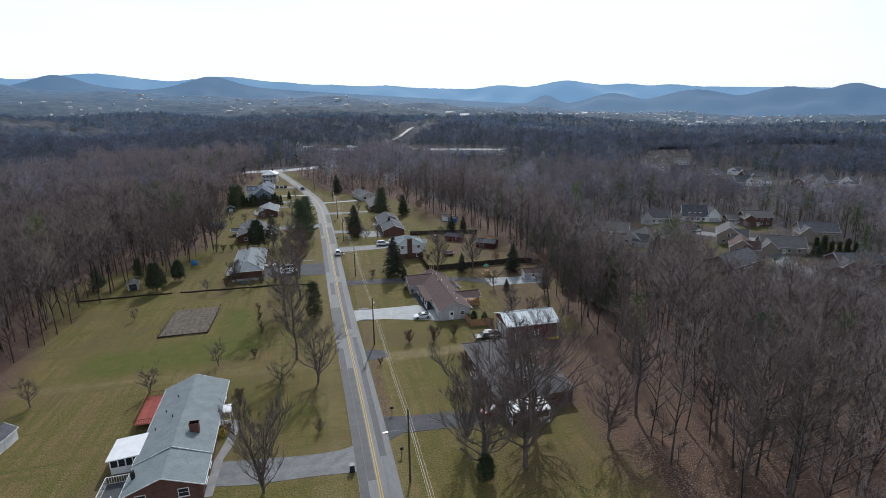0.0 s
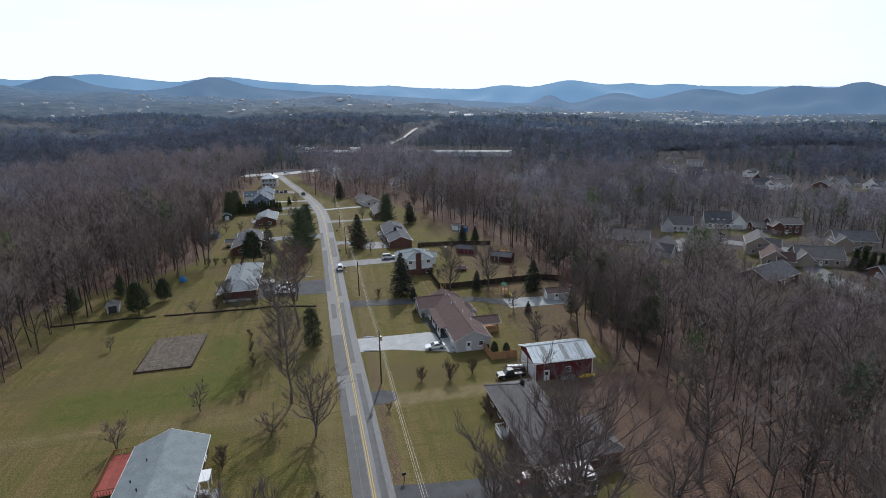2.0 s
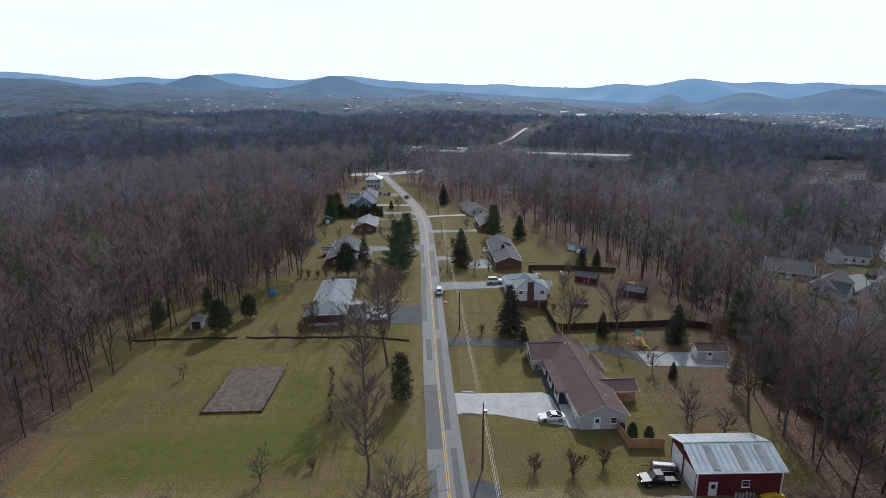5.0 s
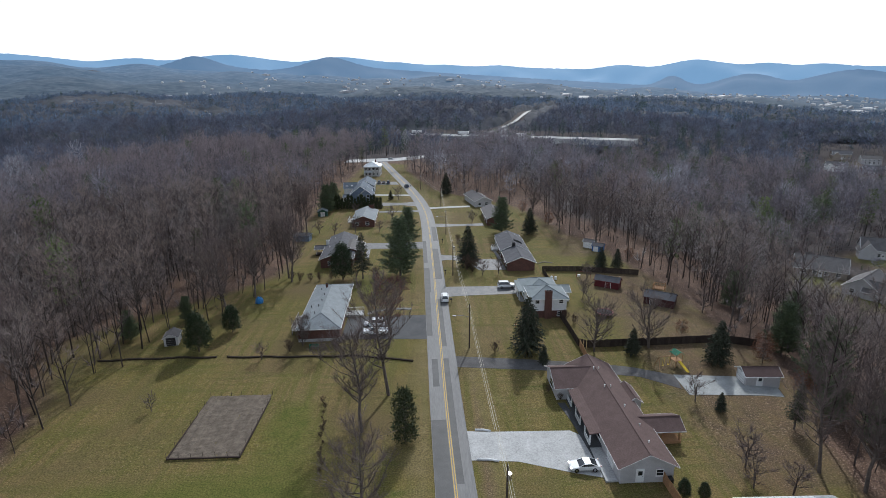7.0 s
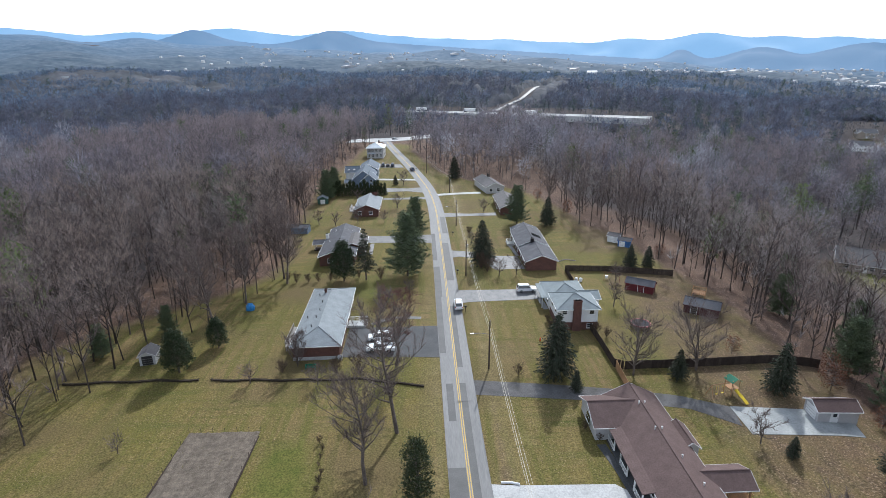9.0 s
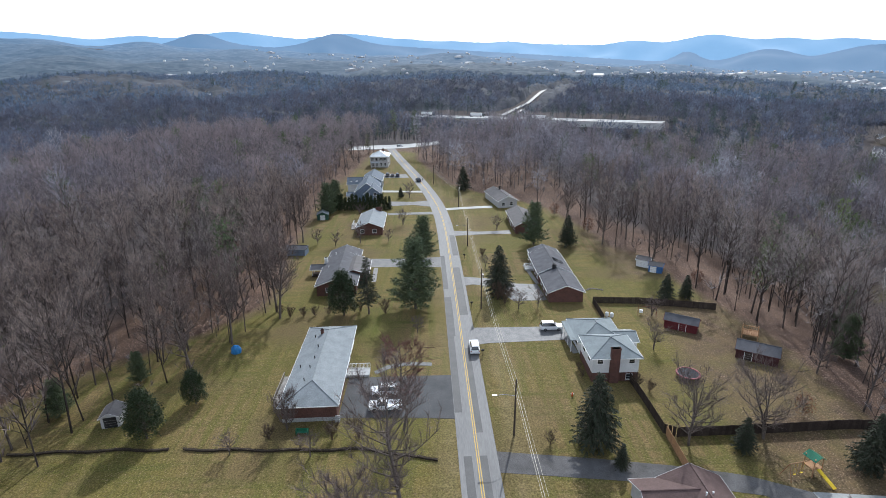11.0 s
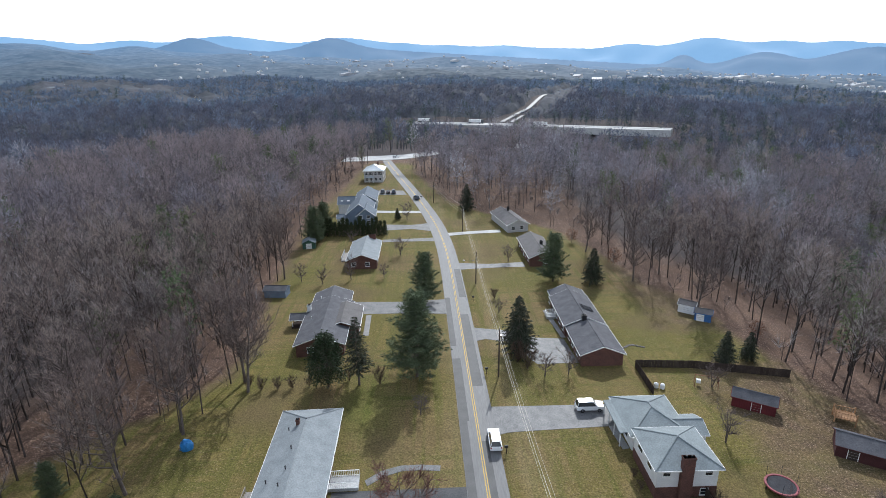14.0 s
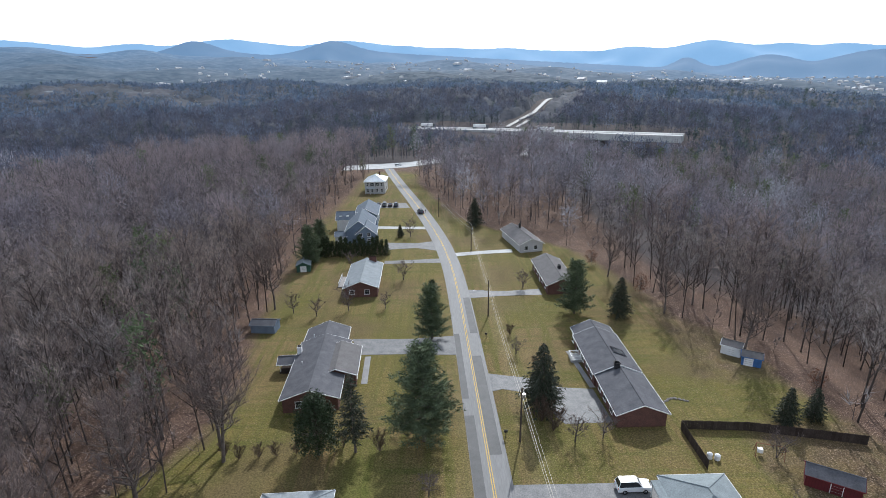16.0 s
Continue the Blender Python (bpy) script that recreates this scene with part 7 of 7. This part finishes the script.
# ---- poles, wires and street lamps ----
POLES = ((9.1, 64.0, 11.5, True), (9.0, 111.0, 11.0, False), (8.4, 160.6, 9.8, True), (7.0, 204.5, 9.8, False), (6.6, 250.6, 9.0, True), (6.0, 300.0, 9.0, False), (-4.0, 345.0, 9.0, False))
for x, y, h, lamp in POLES:
    p = thing("utility_pole", "tall brown timber utility pole" + (" with a street lamp arm" if lamp else " with a transformer"), "utility pole", x, y)
    part("pole", rods(((0, 0, -0.5), (0.1, 0, h), 0.17, 0.11, 8)), POLE_WOOD, p)
    part("insulator", rods(((0.1, 0, h), (0.1, 0, h + 0.35), 0.06, 0.04, 6)), DARK, p)
    if lamp:
        a = part("lamp_arm", rods(((0, 0, h * 0.72), (-1.6, -0.3, h * 0.72 + 0.5), 0.05, 0.045, 6), ((-1.6, -0.3, h * 0.72 + 0.5), (-2.9, -0.4, h * 0.72 + 0.45), 0.045, 0.04, 6)), CHROME, p)
        part("lamp_head", boxes((-3.5, -2.8, -0.55, -0.25, h * 0.72 + 0.36, h * 0.72 + 0.52)), CHROME, a)
    else:
        part("transformer", rods(((0.35, 0, h - 2.0), (0.35, 0, h - 1.1), 0.28, 0.28, 10)), CHROME, p)
for k, (dz, dx, r) in enumerate(((0.35, 0.1, 0.016), (-1.4, 0.15, 0.028), (-2.3, 0.1, 0.02))):
    bm = bmesh.new()
    pts = [(8.9, -20.0, 11.5)] + [(x, y, h) for x, y, h, _ in POLES]
    for (x0, y0, h0), (x1, y1, h1) in zip(pts, pts[1:]):
        last = None
        for i in range(13):
            u = i / 12
            x, y = x0 + (x1 - x0) * u + dx, y0 + (y1 - y0) * u
            z = ground_z(x0, y0) * (1 - u) + ground_z(x1, y1) * u + h0 * (1 - u) + h1 * u + dz - 3.2 * u * (1 - u)
            if last:
                rod(bm, last, (x, y, z), r, n=4)
            last = (x, y, z)
    single("overhead_cable", bm, WIRE, "overhead cable strung between the utility poles", "cable", "cables over the road side")

# ---- small things ----
def mailbox(x, y):
    m = thing("mailbox", "dark mailbox on a timber post by the road", "mailbox", x, y)
    part("post", boxes((-0.06, 0.06, -0.06, 0.06, -0.2, 1.05)), OLD_WOOD, m)
    part("box", boxes((-0.3, 0.25, -0.14, 0.14, 1.05, 1.36), (-0.3, 0.25, -0.09, 0.09, 1.36, 1.43)), DARK, m)


for p in ((8.9, 70.3), (9.0, 82.0), (4.9, 205.6), (5.0, 239.2), (-9.5, 352.0), (5.6, 183.6)):
    mailbox(*p)
b = thing("wheelie_bin", "dark wheelie bin standing by the driveway", "bin", 1.3, 68.4)
part("body", boxes((-0.35, 0.35, -0.4, 0.4, 0.05, 1.15)), DARK, b)
part("lid", boxes((-0.38, 0.38, -0.43, 0.43, 1.15, 1.25)), CAR_GREY, b)
b = thing("wheelie_bin", "black bin by the house corner and fence", "bin", 33.2, 119.6)
part("body", boxes((-0.35, 0.35, -0.4, 0.4, 0.0, 1.1)), DARK, b)
part("lid", boxes((-0.38, 0.38, -0.43, 0.43, 1.1, 1.2)), DARK, b)

for (x0, y0), (x1, y1) in (((7.2, 133.1), (9.7, 132.7)), ((6.9, 126.1), (10.1, 125.5))):
    bm = bmesh.new()
    rod(bm, (x0, y0, ground_z(x0, y0) + 0.12), ((x0 + x1) / 2, (y0 + y1) / 2 + 0.15, ground_z(x1, y1) + 0.16), 0.16, n=6)
    rod(bm, ((x0 + x1) / 2, (y0 + y1) / 2 + 0.15, ground_z(x1, y1) + 0.16), (x1, y1, ground_z(x1, y1) + 0.12), 0.16, n=6)
    single("culvert_kerb", bm, WHITE, "curved whitewashed kerb where a culvert passes under the driveway", "kerb")

tr = thing("trampoline", "round trampoline with dark bed and red rim pad", "trampoline", 41.7, 174.8)
bm = bmesh.new()
bmesh.ops.create_circle(bm, cap_ends=True, radius=1.86, segments=28, matrix=Matrix.Translation((0, 0, 0.8)))
part("mat", bm, MESH_BED, tr)
bm = bmesh.new()
ring = [[bm.verts.new((r * math.cos(2 * math.pi * i / 28), r * math.sin(2 * math.pi * i / 28), z)) for r, z in ((1.78, 0.84), (1.84, 0.9), (2.05, 0.9), (2.1, 0.84), (2.1, 0.74), (1.78, 0.74))] for i in range(28)]
for i in range(28):
    p, q = ring[i], ring[(i + 1) % 28]
    for k in range(6):
        bm.faces.new((p[k], p[(k + 1) % 6], q[(k + 1) % 6], q[k]))
part("rim_pad", bm, RED_PAD, tr)
for i in range(6):
    a = i * math.pi / 3
    part("leg", rods(((2 * math.cos(a), 2 * math.sin(a), 0), (2 * math.cos(a), 2 * math.sin(a), 0.8), 0.04, 0.04)), DARK, tr)
    part("net_pole", rods(((2.05 * math.cos(a), 2.05 * math.sin(a), 0.8), (2.1 * math.cos(a), 2.1 * math.sin(a), 2.4), 0.025, 0.025)), DARK, tr)

pl = thing("play_set", "timber climbing frame with green canopy and yellow slide", "play set", 48.4, 151.4, 15)
for x in (-0.8, 0.8):
    for y in (-0.8, 0.8):
        part("post", rods(((x, y, 0), (x * 0.9, y * 0.9, 3.0), 0.08, 0.07)), TREATED, pl)
part("platform", boxes((-0.85, 0.85, -0.85, 0.85, 1.25, 1.35)), TREATED, pl)
bm = bmesh.new()
roof_slab(bm, [(-1, -1, 2.7), (0, -1, 3.3), (0, 1, 3.3), (-1, 1, 2.7)], 0.04)
roof_slab(bm, [(0, -1, 3.3), (1, -1, 2.7), (1, 1, 2.7), (0, 1, 3.3)], 0.04)
part("canopy", bm, PLASTIC_GREEN, pl)
bm = bmesh.new()
roof_slab(bm, [(-0.3, -0.85, 1.35), (0.3, -0.85, 1.35), (0.5, -3.4, 0.15), (-0.1, -3.4, 0.15)], 0.08)
part("slide", bm, PLASTIC_YELLOW, pl)
part("swing_beam", rods(((-0.8, 0, 2.3), (-4.0, 0.2, 2.3), 0.07, 0.07)), TREATED, pl)
for s in (-0.9, 0.9):
    part("swing_leg", rods(((-4.0, 0.2, 2.3), (-4.2, s + 0.2, 0), 0.06, 0.06)), TREATED, pl)
for u in (-1.8, -3.0):
    part("swing", boxes((u - 0.22, u + 0.22, -0.1, 0.1, 0.5, 0.55), (u - 0.21, u - 0.19, -0.01, 0.01, 0.55, 2.25), (u + 0.19, u + 0.21, -0.01, 0.01, 0.55, 2.25)), PLASTIC_YELLOW, pl)

sw = thing("swing_set", "old metal swing set on the back lawn", "swing set", 43.6, 199.4, -20)
part("beam", rods(((-1.9, 0, 2.0), (1.9, 0, 2.0), 0.05, 0.05)), RAIL_RED, sw)
for u in (-1.9, 1.9):
    for s in (-0.8, 0.8):
        part("leg", rods(((u, 0, 2.0), (u, s, 0), 0.045, 0.045)), RAIL_RED, sw)
part("seat", boxes((-1.6, -0.9, -0.3, 0.3, 0.5, 1.1)), WHITE, sw)
gz = thing("tree_house", "new pale timber platform with railings", "platform", 60.6, 188.6, -30)
part("platform", boxes((-1.5, 1.5, -1.2, 1.2, 0.9, 1.05)), TREATED, gz)
for x in (-1.4, 1.4):
    for y in (-1.1, 1.1):
        part("post", boxes((x - 0.08, x + 0.08, y - 0.08, y + 0.08, -0.2, 2.2)), TREATED, gz)
for a, b2 in (((-1.4, -1.1), (1.4, -1.1)), ((-1.4, 1.1), (1.4, 1.1)), ((-1.4, -1.1), (-1.4, 1.1))):
    railing(gz, a, b2, 1.05, 0.9, TREATED)
tp = thing("tarp_heap", "blue tarpaulin over a heap at the edge of the woods", "tarpaulin", -43.4, 187.0)
bm = bmesh.new()
bmesh.ops.create_icosphere(bm, subdivisions=3, radius=1.0)
for v in bm.verts:
    v.co = Vector((v.co.x * 1.0, v.co.y * 0.8, max(-0.1, v.co.z * 1.3 + 0.4))) * (1 + 0.18 * noise.noise(v.co * 2.3))
part("cover", bm, PLASTIC_BLUE, tp)
bench = thing("garden_bench", "green garden bench beside the hedge bank", "bench", -24.5, 162.0, 0)
part("seat", boxes((-1, 1, -0.25, 0.25, 0.4, 0.46)), PLASTIC_GREEN, bench)
part("backrest", boxes((-1, 1, 0.25, 0.3, 0.5, 0.95)), PLASTIC_GREEN, bench)
for x in (-0.9, 0.9):
    part("leg", boxes((x - 0.04, x + 0.04, -0.25, 0.3, 0, 0.95)), PLASTIC_GREEN, bench)
for x, y in ((34.6, 199.4), (35.6, 199.0)):
    g2 = thing("gas_tank", "small white round tank by the fence", "tank", x, y)
    part("tank", rods(((0, 0, 0.05), (0, 0, 0.8), 0.42, 0.42, 12), ((0, 0, 0.8), (0, 0, 1.0), 0.42, 0.2, 12)), WHITE, g2)
hy = thing("fire_hydrant", "small orange and white fire hydrant on the lawn", "hydrant", 19.7, 170.0)
part("barrel", rods(((0, 0, 0), (0, 0, 0.6), 0.16, 0.15, 10), ((0, 0, 0.6), (0, 0, 0.75), 0.18, 0.06, 10)), ORANGE, hy)
part("cap", rods(((-0.24, 0, 0.45), (0.24, 0, 0.45), 0.07, 0.07, 8)), WHITE, hy)

# a low earth step across the left lawns, with dead grass hanging over it
BANK = material("bare earth of a cut bank", (0.045, 0.034, 0.024), (0.03, 0.023, 0.017), 1.5, 0.95, 0.3, 5, 0.5, 6)


def bank_y(x):
    return 158.6 + 0.5 * np.sin(x * 0.09) + 0.18 * np.sin(x * 0.7) - 3.0 * smooth(-16, -2, x)


bank = Soup()
rngb = np.random.default_rng(9)
for x0, x1 in ((-68.0, -43.6), (-41.8, -3.0)):
    bx = np.arange(x0, x1, 0.8)
    ribbon("earth_bank", np.stack([bx, bank_y(bx) + 0.35 + 0.06 * np.sin(bx * 3.1)], -1), np.stack([bx, bank_y(bx) + 0.05 * np.sin(bx * 4.3)], -1), BANK, "dark earth step cut across the lawn", 0.3, "bank", "structure", 0.8, 0.6)
    for x in np.arange(x0, x1, 0.16):
        y = float(bank_y(x)) + 0.3 + rngb.normal() * 0.12
        p = np.array([[x + rngb.normal() * 0.1, y + rngb.normal() * 0.1, ground_z(x, y) + 0.24] for _ in range(3)])
        q = p + rngb.normal(size=(3, 3)) * np.array([0.2, 0.15, 0.06]) + np.array([0, -0.15, 0.12])
        bank.slivers(p, q, np.full(3, 0.07), rngb)
co, f = bank.done()
hb = quick("bank_grass", co, f, material("dead grass", (0.13, 0.1, 0.05), (0.09, 0.072, 0.036), 1.0, 0.95, 0.3, 6))
tagged(hb, "dead grass along the top of the earth step", "grass", kind="stuff")
# stone borders
for i in range(26):
    a = i / 25
    x, y = 33.6 + 4.2 * a, 213.6 + 1.2 * math.sin(a * 3.0)
    bm = bmesh.new()
    bmesh.ops.create_icosphere(bm, subdivisions=1, radius=0.22 + 0.1 * random.random())
    for v in bm.verts:
        v.co *= 1 + 0.3 * noise.noise(v.co * 5 + Vector((i, 0, 0)))
        v.co.z *= 0.7
    st = single("border_stone", bm, STONE, "grey field stone in a garden border", "stone", "stones of the garden border")
    st.location = (x + random.uniform(-0.3, 0.3), y, ground_z(x, y) + 0.05)


# ---- the housing to the right, and far houses ----
def far_house(x, y, rot, w, l, eave, ridge, wall, roof, label, wing=True, dormers=0):
    h = thing("house", label, "house", x, y, rot)
    block(h, 0, 0, w, l, eave, ridge, "gable", "x", wall, roof, 0.4, -2.0)
    if wing:
        block(h, -l * 0.36, -w * 0.42, w * 0.6, w * 0.7, eave * 0.9, ridge * 0.88, "gable", "y", wall, roof, 0.35, -2.0)
    for u in (-0.3, -0.1, 0.12, 0.34):
        window(h, "s", u * l, -w / 2, 1.0, 1.2, 1.3)
        if eave > 4:
            window(h, "s", u * l, -w / 2, 3.6, 1.1, 1.2)
    for k in range(dormers):
        u = (k - (dormers - 1) / 2) * 2.8
        part("dormer", boxes((u - 0.6, u + 0.6, -w * 0.36, -w * 0.1, eave + 0.2, eave + 1.9)), wall, h)
        window(h, "s", u, -w * 0.36, eave + 0.6, 0.7, 0.9)
    for v in (-0.22, 0.22):
        window(h, "w", -l / 2, v * w, 1.0, 1.1, 1.3)
        window(h, "e", l / 2, v * w, 1.0, 1.1, 1.3)
    if eave > 4:
        window(h, "w", -l / 2, 0, 3.8, 1.4, 1.3)
    door(h, "s", 0.01 * l, -w / 2)
    return h


hw = far_house(204, 257, -26, 9.0, 13.0, 3.2, 8.4, WHITE_SIDING, ROOF_DARK, "white house with dark roof and three dormers", False, 3)
block(hw, 9.6, 0.4, 7.6, 10.0, 3.2, 7.6, "gable", "y", WHITE_SIDING, ROOF_DARK, 0.4, -2)
door(hw, "s", 9.6, -4.6, 4.6, 2.3, SIDING, "garage_door")
far_house(226, 236.5, -20, 9.0, 14.0, 5.2, 7.6, BRICK, ROOF_TAUPE, "dark brick two-storey house with taupe roof")
far_house(218.5, 243.5, -20, 7.0, 8.0, 2.8, 4.8, BRICK, ROOF_TAUPE, "brick garage wing with taupe roof", False)
far_house(187, 210, 52, 10.0, 15.0, 5.0, 8.4, TAN_SIDING, ROOF_TAUPE, "tan two-storey house with brown gabled roof")
far_house(180, 194, 52, 9.0, 12.0, 3.2, 6.4, TAN_SIDING, ROOF_BROWN, "tan house with brown gabled roof")
far_house(228.5, 202, -28, 11.0, 16.0, 4.8, 8.2, TAN_SIDING, ROOF_DARK, "large tan house with grey gabled roof")
far_house(196, 189, -30, 11.0, 17.0, 3.2, 6.8, TAN_SIDING, ROOF_TAUPE, "tan bungalow with taupe roof")
far_house(181, 258, -30, 9.5, 14.0, 3.6, 7.4, SIDING, ROOF_TAUPE, "grey sided house with several gables")
far_house(144, 241, -35, 12.0, 16.0, 2.8, 6.4, TAN_SIDING, ROOF_TAUPE, "low house with a wide taupe hip roof", False)
far_house(146, 221, 35, 10.0, 15.0, 2.9, 6.4, SIDING, ROOF_TAUPE, "grey gabled house half hidden by trees")
far_house(160.0, 176.0, 20, 13.0, 20.0, 2.8, 6.2, BRICK, ROOF_DARK, "low brick house with a broad dark roof", False)
far_house(200, 158, -20, 11.0, 16.0, 4.8, 7.6, BRICK, ROOF_DARK, "red brick house with a dark hip roof", True)
ribbon("street", [(150, 228), (170, 240), (186, 236), (196, 222), (206, 209), (199, 196), (188, 172), (186, 130)], [(154, 219), (171, 230), (182, 227), (189, 217), (197, 207), (191, 197), (179, 174), (177, 130)], OLD_ASPHALT, "pale street among the houses on the right", 0.1, thick=0.3)
for x, y, r, m in ((187, 232, -20, CAR_WHITE), (193, 240, 70, CAR_BLACK), (173, 235, 10, CAR_BLACK)):
    car("suv", m, x, y, r, "parked car on the street of new houses")
_hr = np.random.default_rng(12)
for i, (x, y) in enumerate(FAR_HOMES):
    far_house(x, y, _hr.uniform(-40, 40), 10, 15, _hr.choice([3.0, 4.8]), 7.6, (TAN_SIDING, SIDING, WHITE_SIDING, BRICK)[i % 4], (ROOF_DARK, ROOF_TAUPE, ROOF_DARK)[i % 3], "distant suburban house with a dark gabled roof", i % 2 == 0)
for i, (x, y) in enumerate(HILL_HOMES):
    far_house(x, y, _hr.uniform(-40, 40), 11, 17, 4.5, 8.5, (TAN_SIDING, WHITE_SIDING, SIDING)[i % 3], (ROOF_DARK, ROOF_PALE, ROOF_TAUPE)[i % 3], "distant hill-top house with a gabled roof", False)
# crossroads beyond the last houses
ribbon("parking", [(12, 505), (46, 545)], [(30, 492), (66, 530)], CONCRETE, "pale car park beside the crossroads", 0.28, "parking", thick=0.3)
for i in range(12):
    x, y = 24 + 30 * (i % 6) / 5 + _hr.uniform(-1, 1), 504 + 33 * (i % 6) / 5 - 7 * (i // 6)
    car("suv", (CAR_WHITE, CAR_BLACK, CAR_GREY)[i % 3], x, y, 130 + _hr.uniform(-6, 6), "parked car in the far car park")
for i, (x, y) in enumerate(((-28, 474), (2, 497), (40, 546), (58, 575))):
    car("suv", (CAR_WHITE, CAR_BLACK)[i % 2], x, y, 50, "car driving on the far crossroad")
# town in the valley
co, fs, n = [], [], 0
for i in range(760):
    if i < 600:
        a = _hr.normal(0.62, 0.22)
        r = _hr.uniform(1500, 3300)
        x, y = r * math.sin(a), r * math.cos(a)
    else:
        x, y = _hr.uniform(-900, 900), _hr.uniform(1500, 3200)
    w, l, h = (_hr.uniform(6, 10), _hr.uniform(6, 12), _hr.uniform(4, 6)) if _hr.random() < 0.95 else (_hr.uniform(25, 50), _hr.uniform(15, 30), _hr.uniform(5, 8))
    z = float(valley_z(np.array(x), np.array(y))) - 0.5
    a = _hr.uniform(0, 3.14)
    c, s = math.cos(a), math.sin(a)
    q = [(-w, -l, 0), (w, -l, 0), (w, l, 0), (-w, l, 0), (-w, -l, h), (w, -l, h), (w, l, h), (-w, l, h), (0, -l, h * 1.5), (0, l, h * 1.5)]
    co += [(x + (p[0] * c - p[1] * s) / 2, y + (p[0] * s + p[1] * c) / 2, z + p[2]) for p in q]
    for f in ((0, 1, 5), (0, 5, 4), (1, 2, 6), (1, 6, 5), (2, 3, 7), (2, 7, 6), (3, 0, 4), (3, 4, 7), (4, 5, 8), (6, 7, 9), (5, 6, 9), (5, 9, 8), (7, 4, 8), (7, 8, 9)):
        fs.append([k + n for k in f])
    n += 10
tw = quick("far_town", np.array(co), np.array(fs), material("pale far buildings", (0.6, 0.6, 0.6), (0.3, 0.3, 0.32), 0.03, 0.7))
tagged(tw, "pale buildings of a distant town in the valley", "town", kind="stuff")
